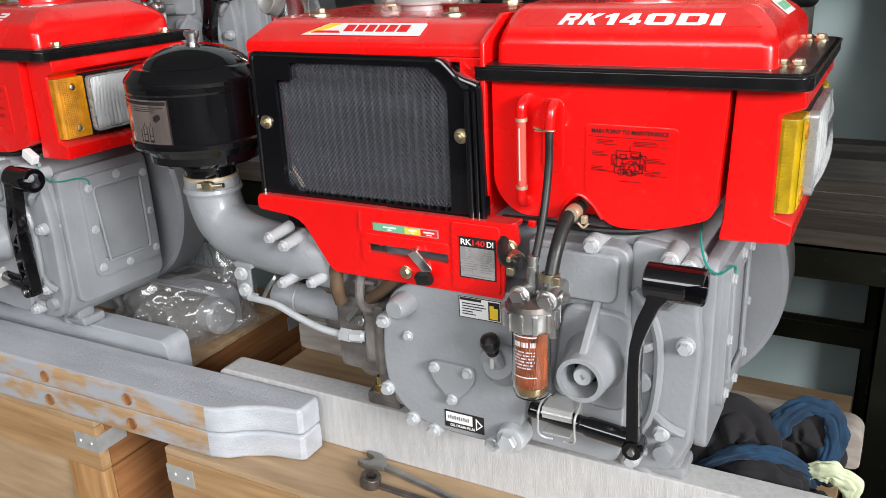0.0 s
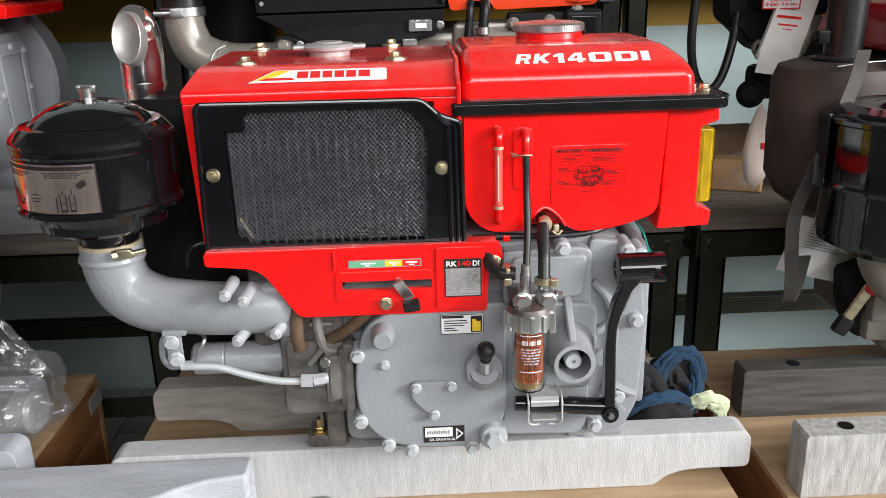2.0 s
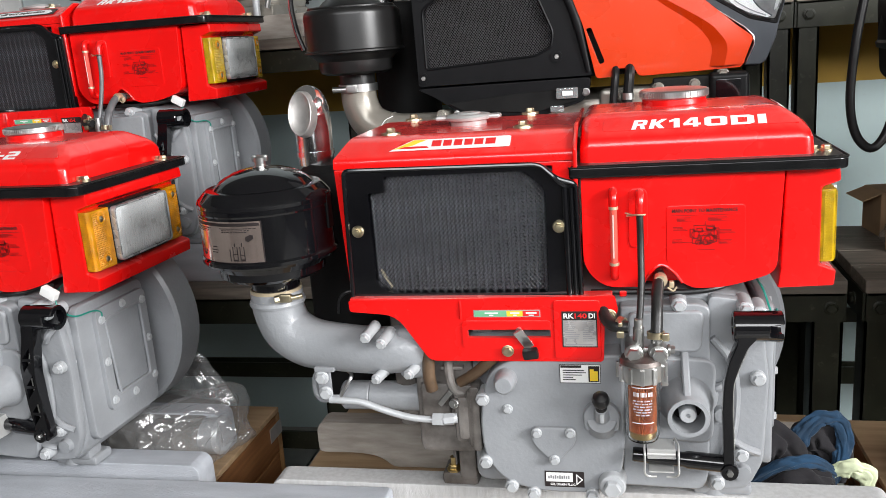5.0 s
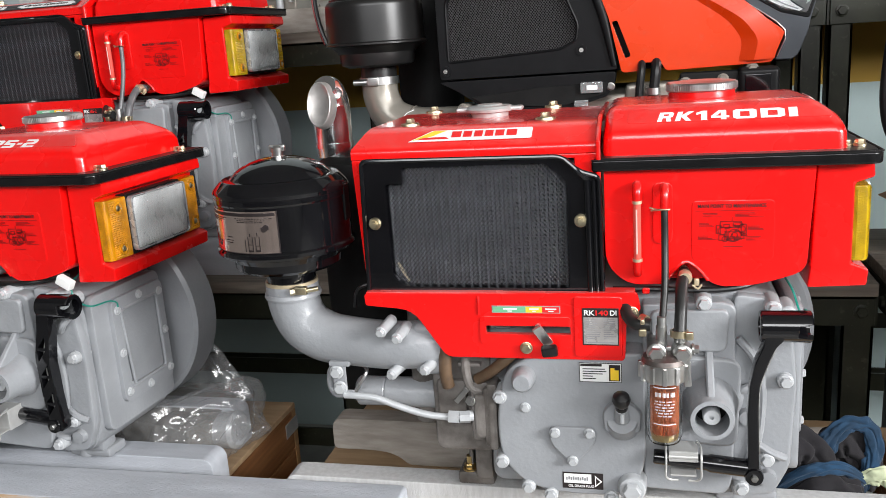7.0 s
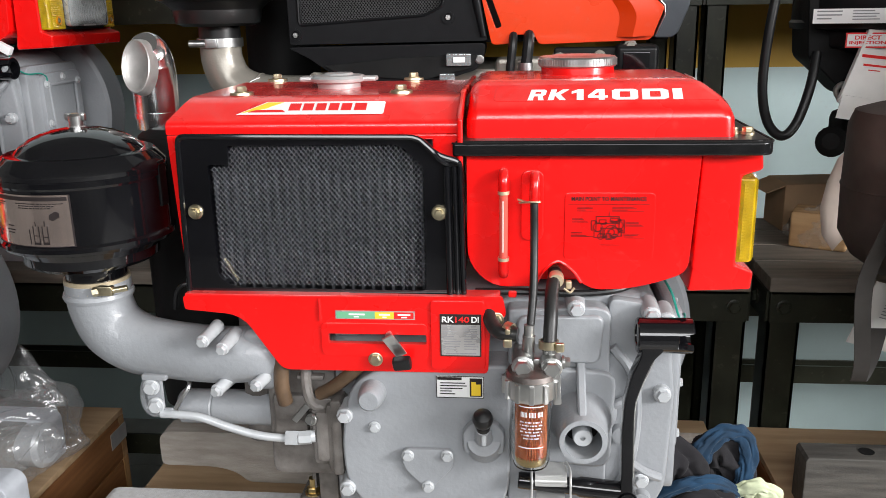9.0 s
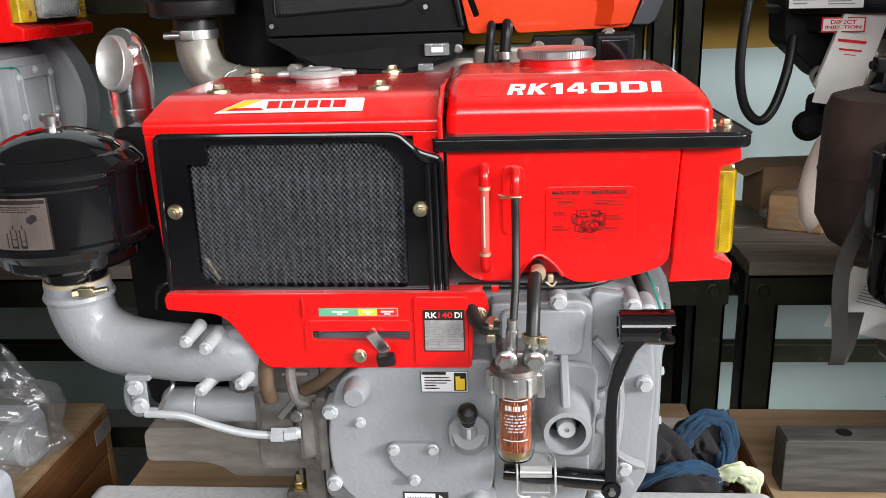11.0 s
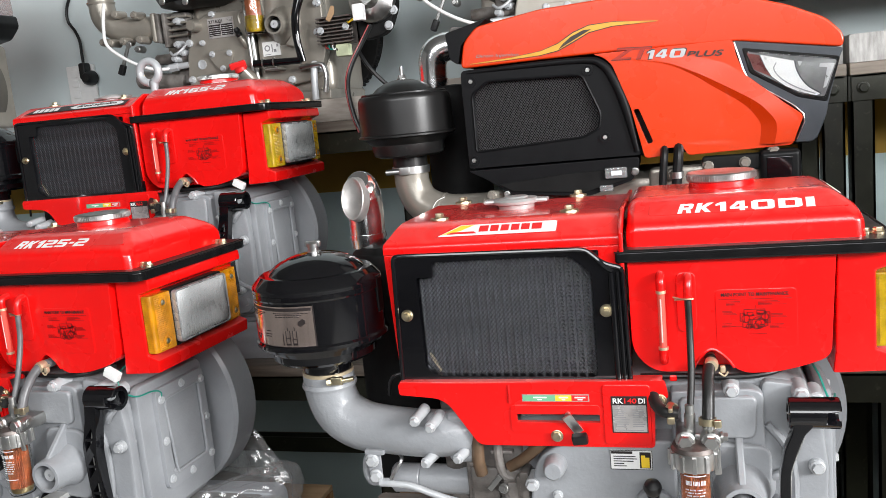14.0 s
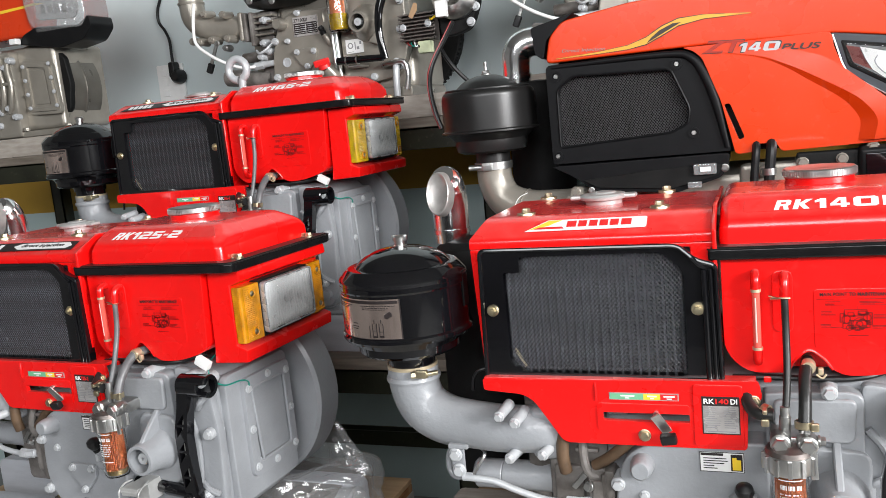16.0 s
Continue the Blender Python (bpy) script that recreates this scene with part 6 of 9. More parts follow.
    tap = part("fuel_tap", join(spin([(0, 0), (0.0125, 0), (0.0140, 0.010), (0.0120, 0.022), (0, 0.022)], (x + 0.022, y + 0.014, 0.270), (0, -1, 0), 20), rod((x + 0.021, y + 0.008, 0.272), (x + 0.020, y + 0.007, 0.296), 0.0085, seg=14), bolt((x + 0.035, y + 0.004, 0.272), (1, 0, 0), 0.006, 0.008)), STEEL, head)
    part("tap_lever", moved(box(-0.0045, 0.0045, -0.002, 0.002, -0.036, 0.008, 0.0018), Matrix.Translation((x + 0.0265, y - 0.013, 0.262)) @ Euler((0.10, -0.08, 0)).to_matrix().to_4x4()), ALU, tap)
    part("tap_bolt", bolt((x + 0.022, y - 0.008, 0.270), (0, -1, 0), 0.0095, 0.009), ALU, tap)
    part("hose_clip", spin([(0.0095, 0), (0.0115, 0), (0.0115, 0.009), (0.0095, 0.009)], (x + 0.0190, y + 0.008, 0.287), (0, 0.1, 1), 18), ZINC, head, "yellow zinc hose clip")
    part("clip_ear", box(x + 0.026, x + 0.036, y - 0.004, y + 0.002, 0.286, 0.297, 0.002), ZINC, head)
    part("side_hose", tube([(x - 0.050, -0.006, 0.318), (x - 0.046, -0.022, 0.308), (x - 0.036, y + 0.016, 0.302), (x - 0.016, y + 0.012, 0.301)], 0.0085, 12), HOSE, head)
    part("side_clip", join(spin([(0.009, 0), (0.011, 0), (0.011, 0.008), (0.009, 0.008)], (x - 0.030, y + 0.020, 0.303), (1, -0.6, -0.2), 18), box(x - 0.032, x - 0.022, y + 0.002, y + 0.008, 0.288, 0.298, 0.002), box(x - 0.030, x - 0.024, y - 0.001, y + 0.012, 0.305, 0.312, 0.002)), ZINC, head, "yellow zinc spring clip")


def claw_socket(place, r, hole, length, notch):
    """A short tube along x whose far end is cut away in front, leaving a hooked claw."""
    bm = bmesh.new()
    seg = 40
    rings = []
    for k in range(seg):
        a = 2 * math.pi * k / seg
        y, z = math.cos(a), math.sin(a)
        end = length - (notch if y < 0.1 and -0.55 < z < 0.35 else 0.0)
        rings.append([bm.verts.new((x, y * rr, z * rr)) for x, rr in ((0, hole), (0, r - 0.0015), (0.0015, r), (end - 0.0015, r), (end, r - 0.0015), (end, hole))])
    for k in range(seg):
        p, q = rings[k], rings[(k + 1) % seg]
        for j in range(6):
            bm.faces.new((p[j], q[j], q[(j + 1) % 6], p[(j + 1) % 6]))
    return moved(bm, Matrix.Translation(place))


def handle_parts(e):
    h = part("starting_handle", join(claw_socket((-0.0925, -0.042, 0.2935), 0.0205, 0.0125, 0.0625, 0.017), rod((-0.0915, -0.042, 0.2935), (-0.060, -0.042, 0.2935), 0.0124, seg=24)), GLOSSBLACK, e, "gloss black folded starting handle")
    left = [(-0.0915, 0.304), (-0.0880, 0.277), (-0.0990, 0.249), (-0.1050, 0.216), (-0.1062, 0.179), (-0.1052, 0.120), (-0.1045, 0.078)]
    right = [(-0.0885, 0.078), (-0.0908, 0.120), (-0.0930, 0.180), (-0.0920, 0.217), (-0.0830, 0.246), (-0.0740, 0.269), (-0.0630, 0.280), (-0.0610, 0.300)]
    part("arm", prism(rounded(left + right, 0.006, 3), "y", -0.060, -0.041, 0.0028, 2), GLOSSBLACK, h)
    part("worn_edge", tube([(x + 0.0004, -0.0575, z) for x, z in right[1:-2]], 0.0011, 6, 3), STEEL, h, "bare metal edge worn through the paint")
    part("arm_end", spin([(0, -0.013), (0.012, -0.013), (0.0125, -0.009), (0.0125, 0.009), (0.011, 0.013), (0, 0.013)], (-0.0965, -0.050, 0.088), (0, -1, 0), 20), GLOSSBLACK, h)
    part("pivot_pin", bolt((-0.0965, -0.063, 0.088), (0, -1, 0), 0.0048, 0.004, False), STEEL, h, "bare steel pivot pin")
    part("grip", spin([(0, 0), (0.0095, 0), (0.0105, 0.003), (0.0105, 0.070), (0.0125, 0.075), (0.0125, 0.120), (0.010, 0.128), (0, 0.128)], (-0.226, -0.048, 0.1055), (1, 0, -0.09), 20), GLOSSBLACK, h, "black steel grip")
    h.location = (0.003, 0.026, 0)
    clip = part("handle_clip", join(box(-0.206, -0.168, -0.060, -0.034, 0.1180, 0.1205, 0.001), box(-0.206, -0.168, -0.0625, -0.0600, 0.1060, 0.1205, 0.001), rod((-0.206, -0.0615, 0.1130), (-0.168, -0.0615, 0.1130), 0.0026, seg=10),
                                    box(-0.204, -0.170, -0.064, -0.030, 0.0855, 0.0880, 0.001), box(-0.204, -0.170, -0.034, 0.004, 0.083, 0.120, 0.002)), CASTALU, e, "plated spring clip holding the grip")
    clip.location = (0.003, 0.026, 0)
    for xx, sx in ((-0.2095, 1), (-0.1640, -1)):
        part("clip_wire", tube([(xx + sx * 0.004, -0.034, 0.1235), (xx, -0.050, 0.1225), (xx, -0.0640, 0.114), (xx, -0.0655, 0.100), (xx, -0.0640, 0.085), (xx + sx * 0.006, -0.060, 0.078), (xx + sx * 0.016, -0.058, 0.077)], 0.0015, 8), CASTALU, clip)


def badge_printed(e):
    """The maker's badge, as plain shapes in its colours."""
    slope = plane_pose((-0.464, 0.0365, 0.5478), (1, 0, 0), (0, 0.05, 0.025))
    out = [(-0.087, -0.0135), (-0.056, 0.0125), (0.083, 0.0125), (0.085, 0.0105), (0.085, -0.0115), (0.083, -0.0135)]
    b = part("maker_badge", moved(prism(out, "z", 0.0, 0.0006), slope), WHITE, e, "white badge with yellow stripe and red bars")
    top = plane_pose((-0.464, 0.0365, 0.5485), (1, 0, 0), (0, 0.05, 0.025))
    part("yellow_stripe", moved(prism([(-0.082, -0.0115), (-0.0545, 0.0108), (-0.036, 0.0108), (-0.048, 0.0028), (-0.054, -0.002), (-0.070, -0.0075)], "z", 0, 0.0004), top), YELLOWPRINT, b)
    part("red_stripe", moved(prism([(-0.074, -0.010), (-0.066, -0.0052), (-0.034, -0.0052), (-0.030, -0.010)], "z", 0, 0.0004), top), REDPRINT, b)
    xs = [(-0.027, 0.0135), (-0.0105, 0.012), (0.005, 0.0115), (0.020, 0.0115), (0.0345, 0.012), (0.050, 0.014)]
    for a, w in xs:
        part("red_bar", bars([(a, a + w, -0.0065, 0.0080)], top), REDPRINT, b)


def speed_badge(e):
    """The black and white badge of the older engines, as plain shapes."""
    slope = plane_pose((-0.464, 0.0365, 0.5478), (1, 0, 0), (0, 0.05, 0.025))
    top = plane_pose((-0.464, 0.0365, 0.5485), (1, 0, 0), (0, 0.05, 0.025))
    high = plane_pose((-0.464, 0.0365, 0.5490), (1, 0, 0), (0, 0.05, 0.025))
    b = part("maker_badge", moved(prism([(-0.142, -0.013), (-0.120, 0.013), (0.144, 0.013), (0.144, -0.013)], "z", 0, 0.0006), slope), BLACKPRINT, e, "black and white speed badge")
    for k in range(5):
        part("white_bar", bars([(-0.120 + 0.015 * k, -0.109 + 0.015 * k, -0.008, 0.008)], top), WHITE, b)
    part("white_field", moved(prism([(-0.018, 0), (0.0, 0.009), (0.125, 0.009), (0.136, 0), (0.125, -0.009), (0.0, -0.009)], "z", 0, 0.0004), top), WHITE, b)
    letters("direct injection", 0.112, 0.0120, high @ Matrix.Translation((0.060, 0, 0)), BLACKPRINT, b, weight=0.02, shear=0.25)


GLYPHS = {
    "R": ([(0, 0), (0, 1), (0.85, 1), (1, 0.88), (1, 0.52), (0.84, 0.40), (1, 0), (0.66, 0), (0.54, 0.38), (0.32, 0.38), (0.32, 0)], [[(0.32, 0.60), (0.32, 0.80), (0.68, 0.80), (0.68, 0.60)]]),
    "K": ([(0, 0), (0, 1), (0.32, 1), (0.32, 0.62), (0.64, 1), (1, 1), (0.60, 0.52), (1, 0), (0.66, 0), (0.32, 0.42), (0.32, 0)], []),
    "1": ([(0.42, 0), (0.42, 0.70), (0, 0.60), (0, 0.80), (0.52, 1), (0.98, 1), (0.98, 0)], []),
    "4": ([(0.54, 0), (0.54, 0.19), (0, 0.19), (0, 0.40), (0.42, 1), (0.84, 1), (0.84, 0.39), (1, 0.39), (1, 0.19), (0.84, 0.19), (0.84, 0)], [[(0.26, 0.39), (0.54, 0.39), (0.54, 0.76)]]),
    "0": ([(0.14, 0), (0, 0.14), (0, 0.86), (0.14, 1), (0.86, 1), (1, 0.86), (1, 0.14), (0.86, 0)], [[(0.30, 0.22), (0.70, 0.22), (0.70, 0.78), (0.30, 0.78)]]),
    "D": ([(0, 0), (0, 1), (0.80, 1), (1, 0.85), (1, 0.15), (0.80, 0)], [[(0.30, 0.22), (0.70, 0.22), (0.70, 0.78), (0.30, 0.78)]]),
    "I": ([(0, 0), (0, 1), (1, 1), (1, 0)], []),
    "2": ([(0, 0), (0, 0.50), (0.12, 0.60), (0.68, 0.60), (0.68, 0.80), (0, 0.80), (0, 1), (0.88, 1), (1, 0.9), (1, 0.50), (0.88, 0.40), (0.32, 0.40), (0.32, 0.20), (1, 0.20), (1, 0)], []),
    "5": ([(0, 0), (0, 0.2), (0.68, 0.2), (0.68, 0.40), (0, 0.40), (0, 1), (1, 1), (1, 0.8), (0.32, 0.8), (0.32, 0.6), (0.88, 0.6), (1, 0.5), (1, 0.1), (0.88, 0)], []),
    "6": ([(0.12, 0), (0, 0.1), (0, 0.9), (0.12, 1), (0.95, 1), (0.95, 0.8), (0.32, 0.8), (0.32, 0.60), (0.88, 0.60), (1, 0.5), (1, 0.1), (0.88, 0)], [[(0.32, 0.2), (0.68, 0.2), (0.68, 0.42), (0.32, 0.42)]]),
    "-": ([(0, 0.38), (0, 0.60), (1, 0.60), (1, 0.38)], []),
}
ADVANCE = {"R": 0.105, "K": 0.118, "1": 0.080, "4": 0.130, "0": 0.168, "D": 0.170, "I": 0.062, "2": 0.150, "5": 0.145, "6": 0.150, "-": 0.060}


def block_word(text, width, high, m, lean, depth=0.0004):
    """Square-cut letters in a row, each leaning forward by its share, fitted to width."""
    gap = 0.026
    total = sum(ADVANCE[ch] for ch in text) + gap * (len(text) - 1)
    at, shapes = 0.0, []
    for ch in text:
        w = ADVANCE[ch] / total * width
        slope = lean(ch)
        place = lambda q, at=at, w=w, slope=slope: (at - width / 2 + q[0] * w + slope * (q[1] - 0.5) * high, (q[1] - 0.5) * high)
        body, gaps = GLYPHS[ch]
        shapes.append(prism([place(q) for q in body], "z", 0, depth, 0, 1, [[place(q) for q in g] for g in gaps]))
        at += w + gap / total * width
    return moved(join(*shapes), m)


def model_letters(e, text, width, x=-0.127):
    m = plane_pose((x, 0.0545, 0.5583), (1, 0, 0), (0, 0.052, 0.027))
    return part("model_lettering", block_word(text, width, 0.0215, m, lambda ch: 0.22 if ch in "RK" else 0.05), WHITE, e)


def plate_letters(e, text):
    letters(text[0], 0.014, 0.0072, FRONT(-0.3050, -0.0191, 0.3098), WHITE, e, "plate_lettering", 0.02)
    letters(text[1], 0.0165, 0.0072, FRONT(-0.2885, -0.0191, 0.3098), REDPRINT, e, "plate_lettering", 0.02)
    if text[2]:
        letters(text[2], 0.0085, 0.0072, FRONT(-0.2735, -0.0191, 0.3098), WHITE, e, "plate_lettering", 0.02)


engine = thing("diesel_engine", "red and grey diesel engine with black grille, on whitewashed beams", "engine", (0, 0.90, 0.54), "red diesel engines")
hood_parts(engine)
grille_parts(engine)
lower_panel_parts(engine)
tank_parts(engine)
sticker_parts(engine)
lamp_parts(engine)
cleaner_parts(engine)
intake_parts(engine)
crankcase_parts(engine)
filter_parts(engine)
handle_parts(engine)
engine_125 = copy_thing(engine, pose(-1.106, 0.910, 0.5405, 0, 0, -3.2))
tagged(engine_125, "red and grey diesel engine with amber lamps, on a crate")
engine_165 = copy_thing(engine, pose(-1.140, 1.481, 0.8054))
tagged(engine_165, "red and grey diesel engine with lifting eye, on the workshop table")
for ob in [o for o in engine_165.children_recursive if o.name.startswith(("exhaust_tip", "tip_clamp", "mouth"))]:
    bpy.data.objects.remove(ob)
for e in (engine_125, engine_165):
    for ob in [o for o in e.children_recursive if o.name.startswith(("green_word", "origin_sticker"))]:
        bpy.data.objects.remove(ob)
    for ob in [o for o in e.children if o.name.startswith("starting_handle") or o.name.startswith("handle_clip")]:
        ob.location = (0.0085, 0.045 if ob.name.startswith("starting") else 0.0, 0.0055)
    for ob in [o for o in e.children_recursive if o.name.startswith("arm") and not o.name.startswith("arm_end")]:
        handle = ob.parent
        bpy.data.objects.remove(ob)
    shift = lambda pts: [(x + 0.0115, z - 0.0055) for x, z in pts]
    web = [(-0.080, 0.300), (-0.102, 0.300), (-0.108, 0.262), (-0.121, 0.215), (-0.120, 0.150), (-0.114, 0.085), (-0.090, 0.085), (-0.094, 0.150), (-0.095, 0.205), (-0.086, 0.255)]
    gaps = []
    for k in range(6):
        z0 = 0.112 + k * 0.024
        xc = -0.1045 - 0.003 * math.sin((z0 - 0.085) * 20)
        gaps.append([(xc - 0.0075, z0), (xc + 0.0085, z0), (xc + 0.0085, z0 + 0.019)] if k % 2 else [(xc - 0.0085, z0), (xc + 0.0075, z0 + 0.019), (xc - 0.0085, z0 + 0.019)])
    part("arm", prism(rounded(shift(web), 0.006), "y", -0.060, -0.040, 0.0022, 2, [shift(g) for g in gaps]), GLOSSBLACK, handle, "black cast lattice arm")
for ob in engine_125.children_recursive:
    if ob.name.startswith(("indicator_lens", "tooth_pattern", "rib_pattern")):
        ob.material_slots[0].link = "OBJECT"
        ob.material_slots[0].material = AMBER
for ob in engine_125.children_recursive + engine_165.children_recursive:
    if ob.name.startswith(("return_hose", "fuel_hose")):
        ob.material_slots[0].link = "OBJECT"
        ob.material_slots[0].material = PALEHOSE
badge_printed(engine)
model_letters(engine, "RK140DI", 0.172)
plate_letters(engine, ("RK", "140", "DI"))
for other, words in ((engine_125, ("RK125-2", "125")), (engine_165, ("RK165-2", "165"))):
    speed_badge(other)
    model_letters(other, words[0], 0.150, -0.160 if words[1] == "125" else -0.145)
    plate_letters(other, ("RK", words[1] + "-2", ""))
part("lifting_eye", join(tube([(-0.305 + 0.026 * math.sin(a), 0.12, 0.617 - 0.026 * math.cos(a)) for a in [0.45 + k * (2 * math.pi - 0.5) / 14 for k in range(15)]], 0.0095, 12, 3),
                         rod((-0.299, 0.12, 0.555), (-0.294, 0.12, 0.595), 0.0095, seg=14)), STEELGREY, engine_165, "pale grey steel lifting eye")
for e in (engine_125, engine_165):
    part("wire_plug", moved(box(-0.014, 0.014, -0.007, 0.007, -0.008, 0.008, 0.002), Matrix.Translation((-0.045, 0.02, 0.335)) @ Euler((0, 0.5, 0)).to_matrix().to_4x4()), WHITE, e, "white plastic wire plug")

# ---- the orange engine on the bench ----


def air_cleaner(e, c, r, z0, z1, material, seg=44):
    """An oil-bath air cleaner: pan, drum, domed lid and nut, with its neck below."""
    h = z1 - z0
    bowl = part("cleaner_bowl", spin([(0, z0), (r * 0.62, z0), (r * 0.74, z0 + h * 0.03), (r * 0.77, z0 + h * 0.10), (r * 0.78, z0 + h * 0.17), (r * 0.90, z0 + h * 0.24), (r * 0.99, z0 + h * 0.265), (r * 1.04, z0 + h * 0.275), (r * 1.04, z0 + h * 0.295), (r * 1.0, z0 + h * 0.31),
                                      (r * 0.99, z0 + h * 0.72), (r * 0.975, z0 + h * 0.765), (r * 0.94, z0 + h * 0.795), (r * 0.89, z0 + h * 0.81), (0, z0 + h * 0.81)], c, (0, 0, 1), seg), material, e, "black air cleaner bowl", 0.45)
    lid = part("cleaner_lid", spin([(0, z0 + h * 0.80), (r * 0.90, z0 + h * 0.80), (r * 0.90, z0 + h * 0.825), (r * 0.88, z0 + h * 0.835), (r * 0.68, z0 + h * 0.835), (r * 0.655, z0 + h * 0.845), (r * 0.55, z0 + h * 0.905), (r * 0.40, z0 + h * 0.955), (r * 0.22, z0 + h * 0.99), (0, z1)], c, (0, 0, 1), seg), material, bowl, "domed black lid", 0.45)
    part("lid_nut", join(rod((c[0], c[1], z1 - 0.003), (c[0], c[1], z1 + 0.026), 0.0035, seg=10), bolt((c[0], c[1], z1), (0, 0, 1), 0.008, 0.009)), STEEL, lid)
    part("outlet_neck", rod((c[0], c[1], z0 - 0.035), (c[0], c[1], z0 + 0.004), r * 0.37, seg=28), material, bowl)
    return bowl


def orange_engine():
    e = thing("orange_engine", "orange diesel engine with charcoal grille and clear headlight, on the bench", "engine", (0, 1.43, 0.80))
    top = [(-0.622, 0.540), (-0.612, 0.590), (-0.585, 0.618), (-0.456, 0.636), (-0.344, 0.640), (-0.215, 0.634), (-0.091, 0.616), (-0.012, 0.590), (0.050, 0.560), (0.078, 0.530), (0.078, 0.506), (-0.10, 0.536), (-0.33, 0.541), (-0.46, 0.541)]
    hood = part("hood", prism(rounded(top, 0.012), "y", 0.0, 0.36, 0.020, 4), ORANGE, e, "glossy orange curved hood")
    panel = [(-0.362, 0.540), (-0.108, 0.5385), (-0.104, 0.512), (-0.086, 0.466), (0.008, 0.393), (-0.012, 0.341), (-0.196, 0.336), (-0.202, 0.351), (-0.235, 0.353), (-0.243, 0.338), (-0.274, 0.336), (-0.296, 0.436), (-0.326, 0.518), (-0.342, 0.533)]
    slot = rounded([(-0.291, 0.429), (-0.281, 0.431), (-0.257, 0.366), (-0.267, 0.362)], 0.004)
    sp = part("side_panel", prism(rounded(panel, 0.008), "y", -0.008, 0.02, 0.004, 3, [slot]), ORANGE, e, "orange side panel with an upright slot")
    fold = [(-0.303, 0.5245), (-0.229, 0.5075), (-0.183, 0.485), (-0.146, 0.459), (-0.102, 0.428), (-0.080, 0.407), (-0.065, 0.380), (-0.069, 0.346)]
    ridge = [(-0.303, 0.526), (-0.228, 0.5105), (-0.183, 0.491), (-0.145, 0.470), (-0.079, 0.429), (-0.054, 0.406), (-0.039, 0.380), (-0.044, 0.346)]
    edge = [(-0.302, 0.5275), (-0.205, 0.522), (-0.150, 0.508), (-0.110, 0.490), (-0.050, 0.440), (-0.022, 0.414), (-0.002, 0.385), (-0.010, 0.348)]
    rise = [0.0, 0.0012, 0.0032, 0.0055, 0.0085, 0.0105, 0.0115, 0.0115]
    bm = bmesh.new()
    rows = []
    for line, lift in ((fold, 0.0), (ridge, 1.0), (edge, 0.85)):
        heights = curve_points([(h, 0, 0) for h in rise], 6)
        rows.append([bm.verts.new((q.x, -0.0081 - max(0, h.x) * lift, q.z)) for q, h in zip(curve_points([(x, 0, z) for x, z in line], 6), heights)])
    for a, b in zip(rows, rows[1:]):
        for k in range(len(a) - 1):
            bm.faces.new((a[k], a[k + 1], b[k + 1], b[k]))
    part("pressed_fold", bm, ORANGE, sp, "", 0.12)
    part("core_box", box(-0.60, 0.02, 0.022, 0.34, 0.34, 0.54), MATTBLACK, e)
    outer = rounded([(-0.622, 0.536), (-0.47, 0.5365), (-0.352, 0.533), (-0.330, 0.518), (-0.300, 0.436), (-0.281, 0.343), (-0.620, 0.341)], [0.012, 0.004, 0.02, 0.02, 0.02, 0.006, 0.006])
    opening = rounded([(-0.602, 0.487), (-0.569, 0.511), (-0.384, 0.505), (-0.352, 0.428), (-0.357, 0.400), (-0.386, 0.386), (-0.602, 0.373)], [0.01, 0.01, 0.012, 0.01, 0.006, 0.006, 0.008])
    fr = part("grille_frame", prism(outer, "y", 0.018, -0.004, 0.004, 3, [opening]), PLASTIC, e, "charcoal moulded grille frame")
    stuff(part("wire_screen", wire_mesh(opening, 0.006, 0.0050, 0.0007), PALEMESH, fr, "black mesh screen", 3.2))
    part("recess_rim", tube([(x, -0.004, z) for x, z in opening + opening[:1]], 0.0026, 6, 1, smooth_line=False), PLASTIC, fr)
    part("edge_ridge", tube([(-0.610, -0.004, 0.531), (-0.50, -0.006, 0.5325), (-0.380, -0.006, 0.531), (-0.345, -0.007, 0.520), (-0.326, -0.008, 0.492), (-0.306, -0.008, 0.436), (-0.288, -0.006, 0.350)], [0.003, 0.005, 0.006, 0.008, 0.008, 0.008, 0.005], 12, 6, 0.7), PLASTIC, fr)
    for x, z in ((-0.602, 0.513), (-0.347, 0.382), (-0.372, 0.512), (-0.609, 0.357)):
        part("screw_ring", spin([(0.007, 0), (0.0105, 0), (0.0105, 0.003), (0.007, 0.003)], (x, -0.004, z), (0, -1, 0), 20), PLASTIC, fr)
        part("grille_screw", bolt((x, -0.004, z), (0, -1, 0), 0.0048, 0.004, False), STEEL, fr)
    low = rounded([(-0.622, 0.337), (-0.284, 0.340), (-0.287, 0.318), (-0.300, 0.296), (-0.380, 0.272), (-0.535, 0.283), (-0.585, 0.318)], 0.008)
    lp = part("lower_panel", prism(low, "y", -0.014, 0.06, 0.005, 2), PLASTIC, e, "charcoal plastic lower panel")
    part("inset", prism(rounded([(-0.56, 0.306), (-0.43, 0.318), (-0.297, 0.322), (-0.305, 0.300), (-0.39, 0.280), (-0.53, 0.290)], 0.004), "y", -0.0145, -0.018, 0.002, 1), MATTBLACK, lp)
    lens = part("marker_lens", box(-0.350, -0.308, -0.026, -0.012, 0.303, 0.324, 0.003), LENS, lp, "white rectangular marker light")
    part("marker_glow_plate", box(-0.338, -0.318, -0.0275, -0.0255, 0.309, 0.318, 0.001), WHITE, lens)
